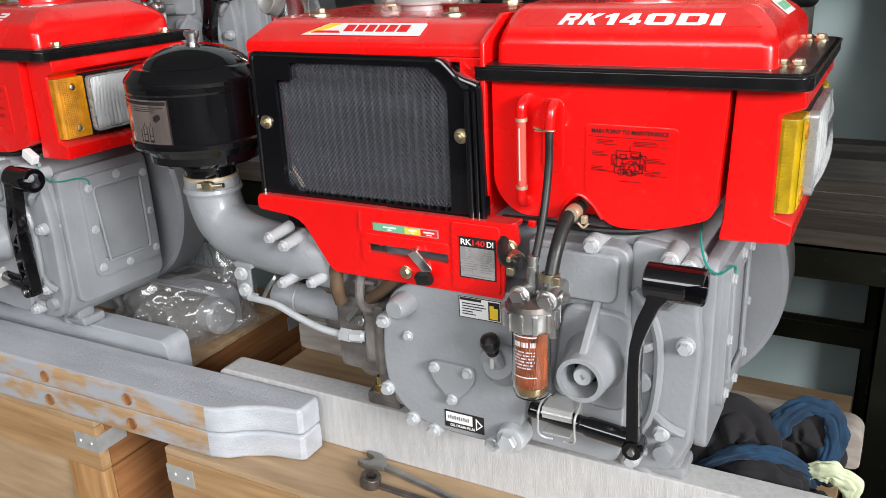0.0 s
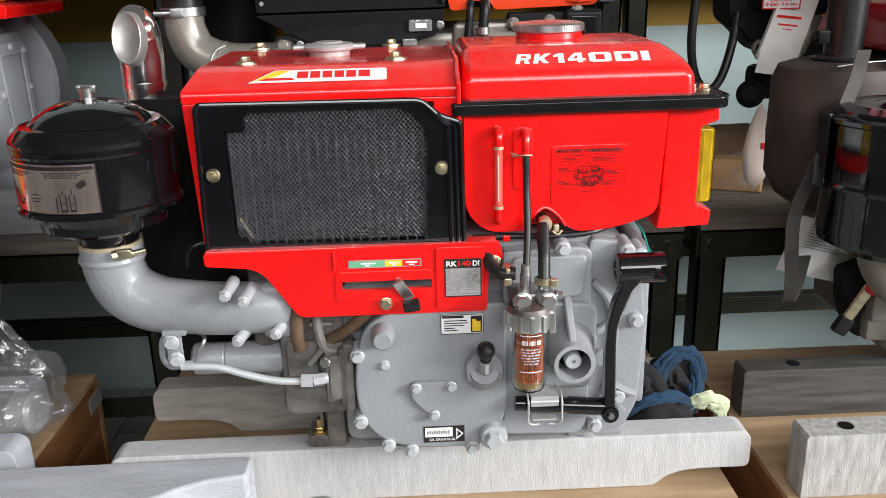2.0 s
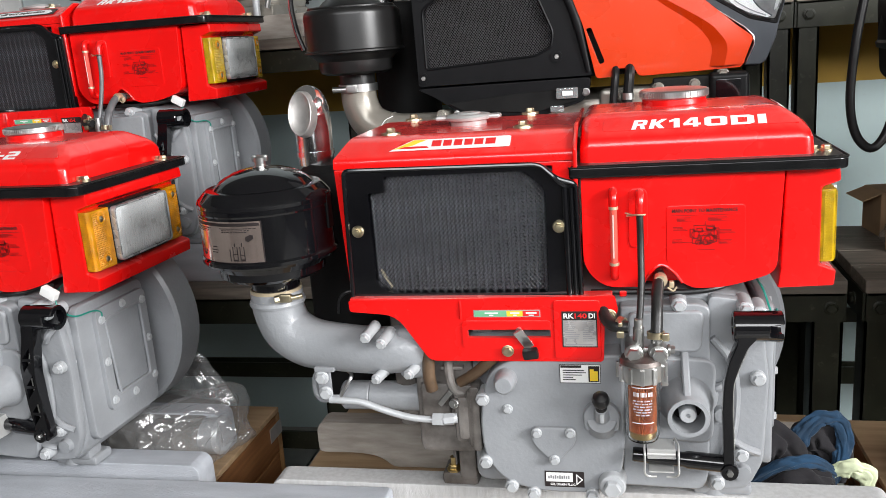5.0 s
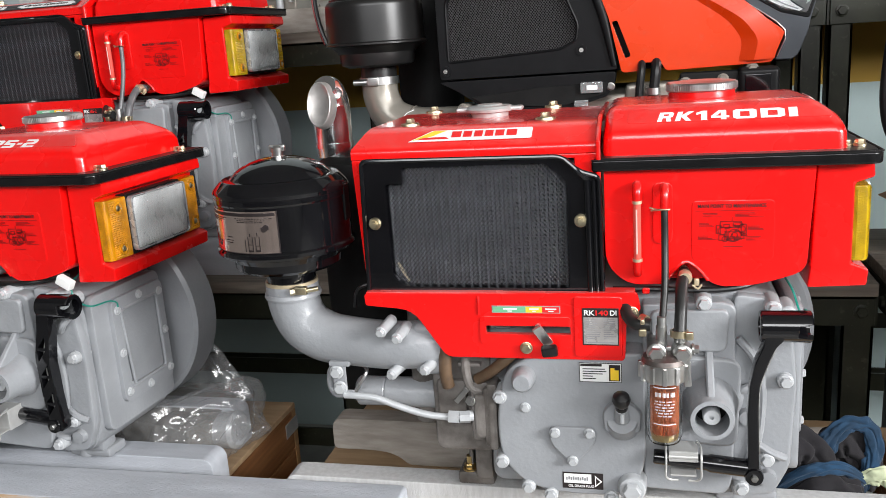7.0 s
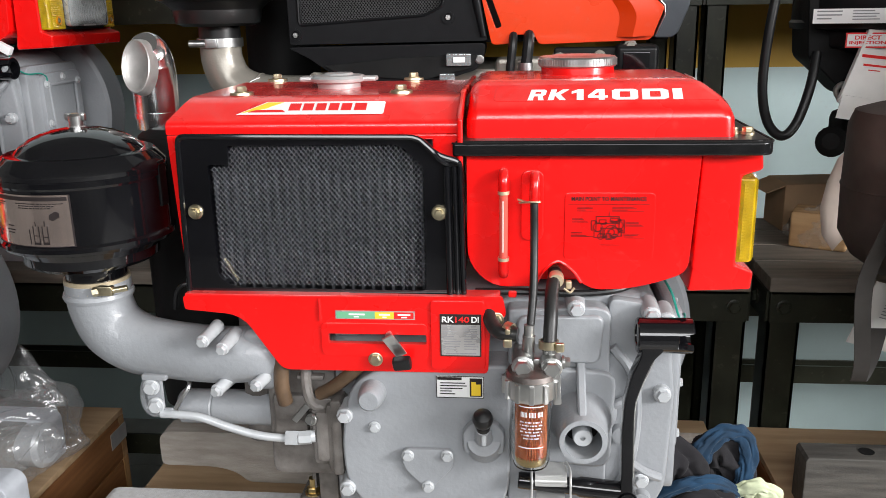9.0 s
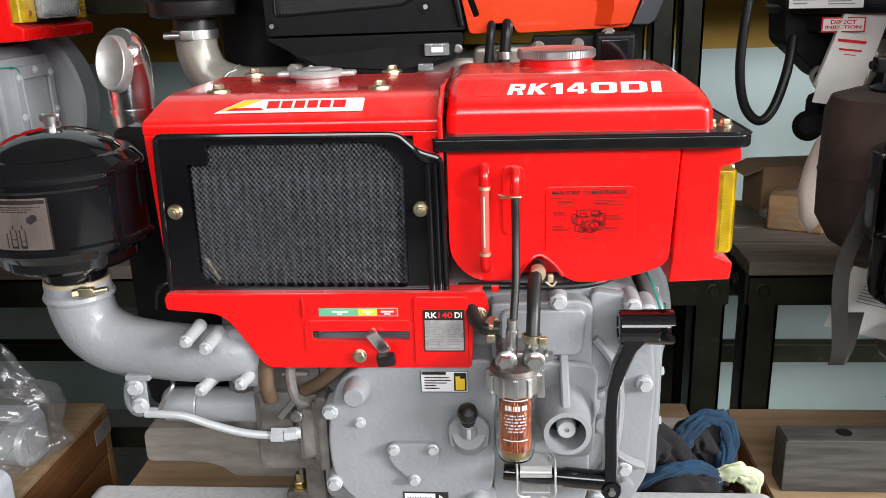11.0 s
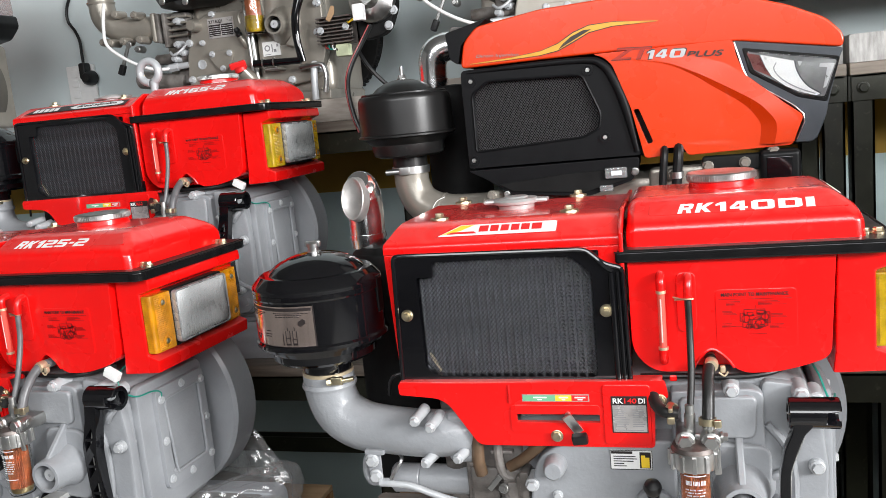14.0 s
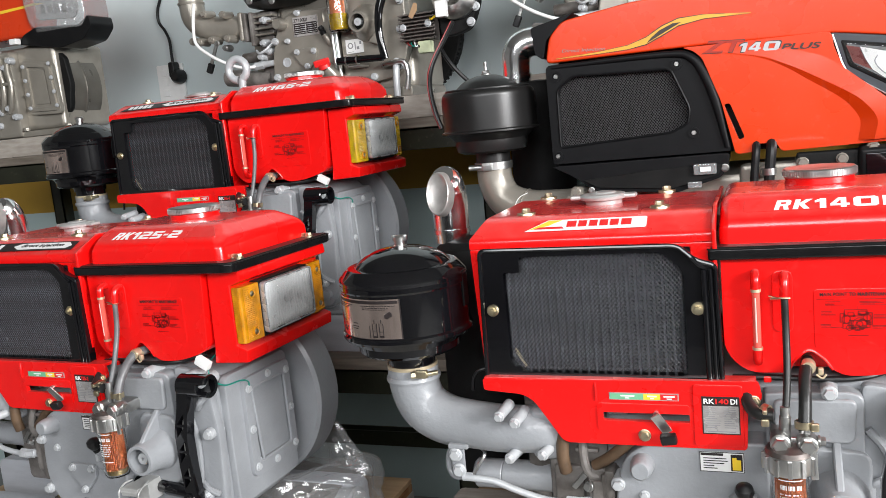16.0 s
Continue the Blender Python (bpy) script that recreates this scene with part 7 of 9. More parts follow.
    part("lower_marker", box(-0.362, -0.336, -0.022, -0.012, 0.279, 0.291, 0.002), LENS, lp)
    part("panel_screw", bolt((-0.294, -0.015, 0.313), (0, -1, 0), 0.006, 0.004), STEEL, lp)
    part("panel_screw", bolt((-0.545, -0.015, 0.286), (0, -1, 0), 0.005, 0.004), STEEL, lp)
    # nose: dark surround, lens and lower charcoal corner
    sur = rounded([(-0.108, 0.537), (0.077, 0.505), (0.071, 0.492), (0.050, 0.412), (0.047, 0.392), (0.031, 0.351), (0.022, 0.344), (-0.008, 0.344), (0.012, 0.393), (-0.084, 0.468), (-0.100, 0.515)], 0.005)
    nose = part("lamp_surround", prism(sur, "y", -0.004, 0.33, 0.008, 3), NOSEGREY, e, "slate-grey plastic headlight surround")
    part("edge_line", tube([(x, -0.0045, z) for x, z in ((-0.106, 0.534), (-0.100, 0.513), (-0.085, 0.469), (-0.050, 0.441), (0.008, 0.395), (-0.004, 0.350))], 0.0011, 6, 3), ALU, nose)
    part("lamp_pod", prism(rounded([(-0.094, 0.523), (0.071, 0.491), (0.048, 0.412), (0.000, 0.4245), (-0.082, 0.476)], 0.006), "y", -0.0055, 0.02, 0.002, 1), SATINBLACK, nose)
    lens = part("headlight_lens", prism(rounded([(-0.089, 0.518), (0.068, 0.488), (0.044, 0.418), (0.002, 0.429), (-0.079, 0.4795)], 0.006), "y", -0.010, 0.000, 0.003, 2), CLEAR, nose, "clear faceted headlight cover")
    part("lamp_interior", prism(rounded([(-0.085, 0.514), (0.065, 0.485), (0.043, 0.422), (0.002, 0.432), (-0.074, 0.480)], 0.005), "y", -0.0062, -0.0057), SMOKELENS, lens, "smoky grey lamp interior")
    part("reflector", prism([(-0.063, 0.507), (-0.006, 0.490), (-0.0035, 0.476), (0.004, 0.458), (0.016, 0.443), (0.036, 0.428), (0.030, 0.4255), (0.000, 0.4355), (-0.022, 0.4475), (-0.044, 0.466), (-0.054, 0.484)], "y", -0.0075, -0.0063, 0, 1), BOWL, lens, "bright curved reflector")
    part("reflector_line", tube([(-0.036, -0.0078, 0.490), (-0.040, -0.0079, 0.478), (-0.026, -0.0080, 0.459), (0.000, -0.0080, 0.4415), (0.028, -0.0078, 0.4290)], 0.0011, 6, 5), STEELGREY, lens)
    part("inner_bezel", tube([(-0.005, -0.0074, 0.490), (-0.002, -0.0076, 0.474), (0.006, -0.0076, 0.457), (0.018, -0.0076, 0.442), (0.038, -0.0074, 0.428)], 0.0012, 6, 5), NOSEGREY, lens)
    part("right_vane", prism([(0.050, 0.481), (0.061, 0.479), (0.046, 0.440), (0.041, 0.437)], "y", -0.0080, -0.0072, 0, 1), REFLECTOR, lens)
    part("upper_vane", prism([(0.000, 0.489), (0.060, 0.4775), (0.058, 0.472), (0.002, 0.480)], "y", -0.0070, -0.0063, 0, 1), REFLECTOR, lens)
    part("side_reflector", prism([(-0.085, 0.512), (-0.064, 0.506), (-0.056, 0.486), (-0.045, 0.466), (-0.074, 0.482)], "y", -0.0070, -0.0063, 0, 1), SMOKERED, lens, "dim red patch at the left of the lamp")
    part("end_cap", prism(rounded([(-0.642, 0.560), (-0.648, 0.612), (-0.560, 0.632), (-0.590, 0.612), (-0.618, 0.585), (-0.626, 0.548)], 0.006), "y", 0.002, 0.35, 0.004, 2), PLASTIC, e, "charcoal rear cap")
    # printed stripe and words
    def swoosh(dz, w, y):
        pts = [(-0.60, 0.547), (-0.52, 0.549), (-0.46, 0.553), (-0.425, 0.561), (-0.395, 0.576), (-0.365, 0.588), (-0.32, 0.592), (-0.238, 0.588)]
        ws = [0.1, 0.3, 0.6, 1, 1.3, 1, 0.6, 0.1]
        up = [(x, z + w * k + dz) for (x, z), k in zip(pts, ws)]
        dn = [(x, z - w * k + dz) for (x, z), k in zip(pts, ws)]
        return prism(up + dn[::-1], "y", y, y - 0.0005)
    sw = part("stripe", swoosh(0, 0.0078, -0.0012), BLACKPRINT, hood, "yellow and black printed stripe")
    part("stripe_yellow", swoosh(0, 0.0060, -0.0018), GOLDPRINT, sw)
    part("stripe_dark", prism([(-0.425, 0.556), (-0.392, 0.572), (-0.360, 0.587), (-0.375, 0.587), (-0.400, 0.577), (-0.415, 0.566)], "y", -0.0024, -0.0028), BLACKPRINT, sw)
    def slant(x, y, z):
        return plane_pose((x, y, z), (1, 0, -0.06), (0.06, 0, 1))
    letters("Direct Injection", 0.085, 0.0075, slant(-0.545, -0.0012, 0.5575), GREYPRINT, hood, "word_print", 0.0, 0.0004, 0.2)
    letters("ZT", 0.076, 0.0230, slant(-0.288, -0.0082, 0.5335), BLACKPRINT, sp, "badge_edge", 0.03, 0.0006, 0.25)
    part("badge_edge", block_word("140", 0.072, 0.0190, slant(-0.226, -0.0082, 0.5265), lambda ch: 0.3, 0.0006), BLACKPRINT, sp)
    letters("ZT", 0.073, 0.0205, slant(-0.288, -0.0086, 0.5335), BADGERED, sp, "model_lettering", 0.02, 0.001, 0.25)
    part("model_lettering", block_word("140", 0.068, 0.0158, slant(-0.226, -0.0086, 0.5265), lambda ch: 0.3, 0.001), STEELGREY, sp)
    letters("PLUS", 0.066, 0.0110, slant(-0.157, -0.0086, 0.5195), BLACKPRINT, sp, "model_lettering", 0.02, 0.001, 0.25)
    # engine below the hood
    body = part("crankcase", join(box(-0.52, -0.03, 0.03, 0.32, 0.0, 0.30, 0.02, 2), box(-0.27, -0.06, 0.012, 0.04, 0.15, 0.315, 0.012, 2)), BRONZE, e, "bronze-grey cast crankcase")
    for x, z in ((-0.225, 0.300), (-0.160, 0.312), (-0.095, 0.315), (-0.045, 0.330), (-0.255, 0.270)):
        part("case_bolt", bolt((x, -0.004, z), (0, -1, 0), 0.009, 0.008, True, 0.04, 1.3), BRONZE, body)
    for x in (-0.238, -0.212):
        part("fuel_hose", tube([(x, 0.02, 0.365), (x, -0.010, 0.345), (x - 0.004, -0.016, 0.305), (x - 0.008, -0.018, 0.26)], 0.0075 if x < -0.23 else 0.0095, 10), RUBBER, e)
    part("hose_clip", spin([(0.0105, 0), (0.0125, 0), (0.0125, 0.012), (0.0105, 0.012)], (-0.217, -0.016, 0.295), (0, 0, 1), 18), ALU, e)
    ecu = part("control_box", box(-0.070, 0.002, -0.016, 0.03, 0.270, 0.334, 0.010, 3), SATINBLACK, e, "black plastic control box")
    part("box_window", box(-0.058, -0.014, -0.0185, -0.015, 0.284, 0.322, 0.003), GLOSSBLACK, ecu)
    part("control_bracket", box(-0.17, -0.06, -0.006, 0.02, 0.300, 0.330, 0.005), MATTBLACK, e)
    bowl = air_cleaner(e, (-0.762, 0.05, 0), 0.099, 0.374, 0.535, DRUMBLACK)
    part("hose_clamp", join(spin([(0.0375, 0.338), (0.0405, 0.338), (0.0405, 0.353), (0.0375, 0.353)], (-0.762, 0.05, 0), (0, 0, 1), 32), box(-0.775, -0.752, 0.004, 0.014, 0.337, 0.354, 0.003), rod((-0.803, 0.008, 0.345), (-0.775, 0.010, 0.345), 0.006)), ALU, e, "bright hose clamp")
    part("intake_elbow", tube([(-0.762, 0.05, 0.350), (-0.760, 0.05, 0.31), (-0.740, 0.048, 0.272), (-0.690, 0.042, 0.252), (-0.62, 0.036, 0.250), (-0.54, 0.032, 0.252)], [0.036, 0.037, 0.038, 0.038, 0.037, 0.036], 24, 6), BRONZE, e, "bronze-grey intake elbow")
    part("elbow_seam", spin([(0.0375, 0), (0.0395, 0.0015), (0.0375, 0.003)], (-0.70, 0.043, 0.2545), (1, -0.1, -0.3), 28), BRONZE, e)
    for x, z in ((-0.585, 0.272), (-0.56, 0.262), (-0.575, 0.285)):
        part("elbow_bolt", bolt((x, -0.020, z), (-0.2, -1, 0.1), 0.0085, 0.008, True, 0.04, 1.25), BRONZE, e)
    part("muffler", spin([(0, 0.10), (0.062, 0.10), (0.072, 0.12), (0.072, 0.492), (0.062, 0.515), (0, 0.520)], (-0.702, 0.245, 0), (0, 0, 1), 32), MATTBLACK, e, "matt black muffler")
    tip = part("exhaust_tip", tube([(-0.742, 0.22, 0.490), (-0.742, 0.22, 0.545), (-0.740, 0.22, 0.574), (-0.731, 0.221, 0.592), (-0.713, 0.223, 0.602), (-0.688, 0.226, 0.604)], [0.0300, 0.0310, 0.0325, 0.0330, 0.0320, 0.0310], 32, 8), CHROME, e, "bent chrome exhaust tip")
    part("tip_clamp", spin([(0.030, 0.524), (0.0335, 0.524), (0.0335, 0.534), (0.030, 0.534)], (-0.742, 0.22, 0), (0, 0, 1), 28), CHROME, tip)
    part("drip_line", tube([(-0.705, 0.004, 0.252), (-0.709, 0.004, 0.262), (-0.700, 0.010, 0.278), (-0.685, 0.02, 0.285)], 0.0009, 5), WHITE, e)
    for y in (0.06, 0.26):
        part("skid", box(-0.56, 0.0, y, y + 0.07, -0.0005, 0.004), BRONZE, e)
    return e


orange_engine()

# ---- bare engines on the tall rack and the engines by the wall ----


def bare_engine():
    """The unhooded bronze engine: casting, cover, fuel bowl, starting handle, regulator and flywheel."""
    e = thing("bare_engine", "bare bronze-grey diesel engine on the tall rack", "engine", (-1.40, 2.05, 1.326))
    body = part("crankcase", join(box(-0.20, 0.24, 0.03, 0.28, 0.015, 0.38, 0.03, 3), box(-0.31, -0.19, 0.05, 0.25, 0.06, 0.31, 0.015, 2)), BRONZE, e, "bronze-grey cast crankcase")
    out = rounded([(-0.120, 0.282), (-0.155, 0.268), (-0.178, 0.246), (-0.192, 0.205), (-0.204, 0.165), (-0.212, 0.090), (-0.190, 0.040), (-0.05, 0.030), (0.010, 0.050), (0.020, 0.280)], 0.016)
    cover = part("front_cover", prism(out, "y", -0.010, 0.04, 0.005, 3), BRONZE, body, "cast front cover")
    part("gear_case", prism(rounded([(0.022, 0.04), (0.20, 0.06), (0.235, 0.13), (0.235, 0.30), (0.18, 0.36), (0.022, 0.36)], 0.03), "y", 0.004, 0.04, 0.006, 2), BRONZE, body)
    part("cover_web", tube([(0.016, -0.008, 0.285), (-0.010, -0.010, 0.275), (-0.020, -0.010, 0.262), (-0.018, -0.010, 0.240)], 0.005, 8), BRONZE, cover)
    for x, z, r in ((-0.190, 0.203, 0.0085), (-0.147, 0.199, 0.0065), (-0.196, 0.097, 0.0085), (-0.120, 0.045, 0.0085), (0.0, 0.060, 0.0085), (-0.105, 0.276, 0.007)):
        part("cover_bolt", bolt((x, -0.014, z), (0, -1, 0), r, 0.009, True, 0.02, 1.3), STEELGREY, cover)
    for x, z in ((0.120, 0.066), (0.205, 0.090), (0.222, 0.270), (0.135, 0.345), (0.215, 0.190)):
        part("case_bolt", bolt((x, -0.002, z), (0, -1, 0), 0.0085, 0.009, True, 0.03, 1.3), STEELGREY, body)
    part("capped_boss", spin([(0, 0), (0.019, 0), (0.0175, 0.034), (0.014, 0.040), (0, 0.040)], (-0.160, -0.005, 0.250), (0, -1, 0), 22), BRONZE, cover)
    tri = part("pump_plate", prism(rounded([(-0.128, 0.172), (-0.048, 0.172), (-0.052, 0.140), (-0.080, 0.106), (-0.094, 0.108), (-0.126, 0.150)], 0.014), "y", -0.010, -0.019, 0.003, 2), BRONZE, cover)
    for x, z in ((-0.116, 0.163), (-0.059, 0.161), (-0.086, 0.119)):
        part("plate_bolt", bolt((x, -0.020, z), (0, -1, 0), 0.0072, 0.007), STEELGREY, tri)
    part("oval_plug", spin([(0, 0), (0.014, 0), (0.014, 0.003), (0.010, 0.003), (0.010, 0.001), (0, 0.001)], (-0.158, -0.010, 0.138), (0, -1, 0), 20), STEELGREY, cover)
    plate = part("data_plate", box(-0.122, -0.039, -0.0125, -0.010, 0.208, 0.264), FOIL, cover, "silver data plate")
    part("plate_field", bars([(-0.039, 0.039, -0.022, 0.010)], FRONT(-0.0805, -0.0127, 0.236)), BLACKPRINT, plate)
    part("plate_print", bars([(-0.037, 0.037, -0.0015 - 0.0058 * k, -0.0008 - 0.0058 * k) for k in range(-1, 4)] + [(0.0, 0.0008, -0.022, 0.010)], FRONT(-0.0805, -0.0133, 0.236)), WHITE, plate)
    letters("ZT180DI", 0.046, 0.0095, FRONT(-0.096, -0.0127, 0.2545), BLACKPRINT, plate, weight=0.02)
    tag = part("test_label", box(0.039, 0.094, -0.001, 0.0035, 0.140, 0.180), WHITE, body, "white inspection label with printed marks")
    part("label_print", bars([(0.068, 0.071, 0.150, 0.172), (0.074, 0.082, 0.150, 0.158), (0.084, 0.090, 0.164, 0.172), (0.045, 0.064, 0.1435, 0.1450)], plane_pose((0, -0.0014, 0), (1, 0, 0), (0, 0, 1))), GREYPRINT, tag)
    part("label_ring", spin([(0.0055, 0), (0.009, 0), (0.009, 0.0005), (0.0055, 0.0005)], (0.054, -0.001, 0.162), (0, -1, 0), 20), GREYPRINT, tag)
    filler = part("oil_filler", tube([(0.012, 0.0, 0.060), (0.002, -0.025, 0.080), (-0.012, -0.040, 0.105)], [0.026, 0.022, 0.020], 16), BRONZE, cover)
    part("red_cap", join(spin([(0, 0), (0.021, 0), (0.019, 0.010), (0.013, 0.015), (0, 0.015)], (-0.014, -0.042, 0.106), (-0.25, -0.4, 1), 18), moved(box(-0.024, 0.024, -0.005, 0.005, 0, 0.020, 0.004), Matrix.Translation((-0.020, -0.047, 0.112)) @ Euler((0.4, -0.2, 0.4)).to_matrix().to_4x4())), REDPRINT, filler, "faded red oil filler cap")
    stick = part("breather_cap", tube([(-0.006, 0.0, 0.170), (-0.010, -0.016, 0.186), (-0.016, -0.024, 0.205)], [0.010, 0.009, 0.008], 12), BRONZE, cover)
    part("breather_knob", spin([(0, 0), (0.009, 0), (0.010, 0.008), (0.007, 0.012), (0.0095, 0.018), (0.007, 0.026), (0, 0.027)], (-0.016, -0.024, 0.203), (-0.3, -0.3, 1), 16), RUBBER, stick)
    for x in (0.012, 0.025):
        part("push_rod", rod((x, -0.02, 0.01), (x - 0.004, -0.02, 0.20), 0.0052, seg=10), ALU, e)
    hub = part("starting_hub", spin([(0.0225, 0.072), (0.0275, 0.072), (0.0290, 0.068), (0.0300, 0.05), (0.058, 0.0), (0.02, 0.0), (0.0225, 0.02)], (0.112, 0.01, 0.220), (0, -1, 0), 36), BRONZE, e, "bronze-grey starting socket")
    part("hub_bore", spin([(0, 0), (0.0222, 0), (0.0222, 0.004), (0, 0.004)], (0.112, -0.030, 0.220), (0, -1, 0), 24), MATTBLACK, hub)
    part("hub_shaft", spin([(0, 0), (0.011, 0), (0.011, 0.03), (0.003, 0.03), (0.003, 0.026), (0, 0.026)], (0.112, -0.028, 0.220), (0, -1, 0), 20), STEELGREY, hub)
    part("hub_fin", prism([(0.12, 0.165), (0.162, 0.150), (0.150, 0.195)], "y", -0.020, 0.01, 0.002, 1), BRONZE, hub)
    fb = part("fuel_bowl", spin([(0.0300, 0.300), (0.0300, 0.212), (0.026, 0.202), (0, 0.199), (0, 0.202), (0.024, 0.205), (0.028, 0.213), (0.028, 0.300)], (0.042, -0.035, 0), (0, 0, 1), 30), CLEAR, e, "clear fuel bowl holding yellow diesel")
    part("fuel_fill", spin([(0, 0.2035), (0.025, 0.207), (0.0274, 0.214), (0.0274, 0.252), (0, 0.252)], (0.042, -0.035, 0), (0, 0, 1), 24), YELLOWLENS, fb)
    part("filter_element", spin([(0, 0.253), (0.022, 0.253), (0.022, 0.330), (0, 0.330)], (0.042, -0.035, 0), (0, 0, 1), 24), ELEMENT, fb)
    part("bowl_head", spin([(0, 0.296), (0.036, 0.296), (0.038, 0.32), (0.03, 0.35), (0, 0.36)], (0.042, -0.035, 0), (0, 0, 1), 24), ALU, fb)
    hd = part("starting_handle", tube([(0.206, -0.050, 0.330), (0.198, -0.055, 0.290), (0.182, -0.060, 0.240), (0.176, -0.060, 0.190), (0.180, -0.060, 0.145), (0.186, -0.058, 0.108)], [0.016, 0.015, 0.0125, 0.0115, 0.0115, 0.0115], 12, 6, 0.7), GLOSSBLACK, e, "black starting handle")
    part("grip", rod((0.180, -0.058, 0.113), (0.036, -0.058, 0.118), 0.0095, 0.0110, 18), GLOSSBLACK, hd)
    part("grip_clip", join(*[spin([(0.0120, 0), (0.0135, 0), (0.0135, 0.004), (0.0120, 0.004)], (x, -0.058, 0.116), (1, 0, -0.03), 16) for x in (0.064, 0.098)], box(0.062, 0.104, -0.05, 0.01, 0.096, 0.102, 0.002)), ALU, hd)
    reg = part("regulator_box", box(0.226, 0.326, -0.010, 0.03, 0.148, 0.228, 0.006), SPANNERDARK, e, "finned dark aluminium voltage regulator")
    for k in range(8):
        part("fin", box(0.224, 0.328, -0.030, -0.0095, 0.151 + 0.0098 * k, 0.1548 + 0.0098 * k, 0.001), SPANNERDARK, reg)
    for x, z in ((0.238, 0.188), (0.314, 0.192)):
        part("regulator_screw", bolt((x, -0.031, z), (0, -1, 0), 0.008, 0.007), STEELGREY, reg)
    part("key_tag", moved(prism(rounded([(-0.014, -0.030), (0.004, -0.034), (0.016, 0.004), (0.008, 0.030), (-0.006, 0.028)], 0.004), "y", -0.001, 0.001), Matrix.Translation((0.276, -0.036, 0.232)) @ Euler((0, 0.35, 0)).to_matrix().to_4x4() @ Matrix.Scale(0.7, 4)), CARDBOARD, e, "pale paper tag on a wire")
    part("wire_plug", box(0.272, 0.312, -0.02, 0.01, 0.114, 0.148, 0.004), PALECLOTH, e, "pale green wiring plug")
    for k, mat in enumerate((WIRERED, WIREGREEN, WHITE, BLACKPRINT)):
        part("loom_wire", tube([(0.240 + 0.010 * k, -0.01, 0.152), (0.248 + 0.010 * k, -0.022, 0.140 - 0.003 * k), (0.276, -0.014, 0.132 + 0.004 * k)], 0.0018, 6), mat, e)
    part("starter_motor", spin([(0, 0), (0.060, 0), (0.066, 0.01), (0.066, 0.05), (0.050, 0.065), (0.030, 0.07), (0.018, 0.09), (0, 0.09)], (0.385, 0.05, 0.262), (0, -1, 0), 30), ALU, e, "aluminium starter motor end")
    part("flange_plate", prism(rounded([(0.33, 0.15), (0.42, 0.165), (0.455, 0.25), (0.43, 0.34), (0.33, 0.34)], 0.03), "y", 0.02, 0.06, 0.005, 2), MATTBLACK, e)
    for x, z in ((0.425, 0.185), (0.442, 0.225)):
        part("flange_bolt", bolt((x, 0.016, z), (0, -1, 0), 0.010, 0.009), STEELGREY, e)
    part("white_connector", box(0.348, 0.378, -0.06, -0.03, 0.20, 0.245, 0.004), WHITE, e, "white wire connector")
    part("yellow_wire", tube([(0.350, -0.045, 0.21), (0.330, -0.045, 0.200), (0.318, -0.02, 0.205)], 0.003, 6), YELLOWPRINT, e)
    part("wire_loom", tube([(0.392, -0.045, 0.185), (0.372, -0.07, 0.140), (0.340, -0.095, 0.075), (0.328, -0.10, 0.020), (0.336, -0.10, -0.050), (0.352, -0.10, -0.100)], 0.0070, 10), RUBBER, e, "black wiring loom with a red tracer")
    part("red_tracer", tube([(0.389, -0.053, 0.185), (0.369, -0.078, 0.140), (0.337, -0.103, 0.075), (0.325, -0.108, 0.020), (0.333, -0.108, -0.050), (0.349, -0.108, -0.100)], 0.002, 6), WIRERED, e)
    part("earth_cable", tube([(0.33, 0.0, 0.13), (0.36, -0.01, 0.08), (0.40, 0.0, 0.03), (0.43, 0.02, 0.0)], 0.006, 8), RUBBER, e)
    part("ring_gear", spin([(0.15, 0), (0.215, 0), (0.220, 0.004), (0.220, 0.02), (0.215, 0.024), (0.15, 0.024)], (0.075, 0.30, 0.21), (0, 1, 0), 72), MATTBLACK, e, "black toothed ring gear")
    teeth = [moved(box(-0.003, 0.003, 0.302, 0.322, 0.218, 0.226), Matrix.Translation((0.075, 0, 0.21)) @ Matrix.Rotation(k * math.pi / 48, 4, "Y")) for k in range(96)]
    stuff(part("gear_teeth", join(*teeth), MATTBLACK, e))
    part("flywheel", spin([(0, 0), (0.20, 0), (0.205, 0.006), (0.205, 0.06), (0, 0.06)], (0.075, 0.322, 0.21), (0, 1, 0), 56), MATTBLACK, e)
    part("intake_elbow", tube([(-0.488, 0.01, 0.42), (-0.487, 0.01, 0.36), (-0.482, 0.012, 0.315), (-0.455, 0.016, 0.285), (-0.405, 0.02, 0.270), (-0.300, 0.03, 0.264)], [0.037, 0.038, 0.040, 0.040, 0.038, 0.036], 28, 6), BRONZE, e, "cast intake elbow")
    part("elbow_flange", box(-0.312, -0.296, -0.014, 0.08, 0.218, 0.305, 0.006, 2), BRONZE, e)
    part("elbow_collar", spin([(0, 0), (0.041, 0), (0.042, 0.006), (0, 0.008)], (-0.488, 0.01, 0.352), (0, 0, 1), 28), BRONZE, e)
    part("cleaner_pan", spin([(0, 0.305), (0.08, 0.303), (0.135, 0.318), (0.150, 0.345), (0.152, 0.50), (0, 0.50)], (-0.155, 0.06, 0), (0, 0, 1), 40), SATINBLACK, e, "black air cleaner pan")
    for x, z in ((-0.225, 0.322), (-0.150, 0.313), (-0.075, 0.320)):
        part("pan_clip", bolt((x, -0.070, z), (0, -1, 0), 0.008, 0.006), ALU, e)
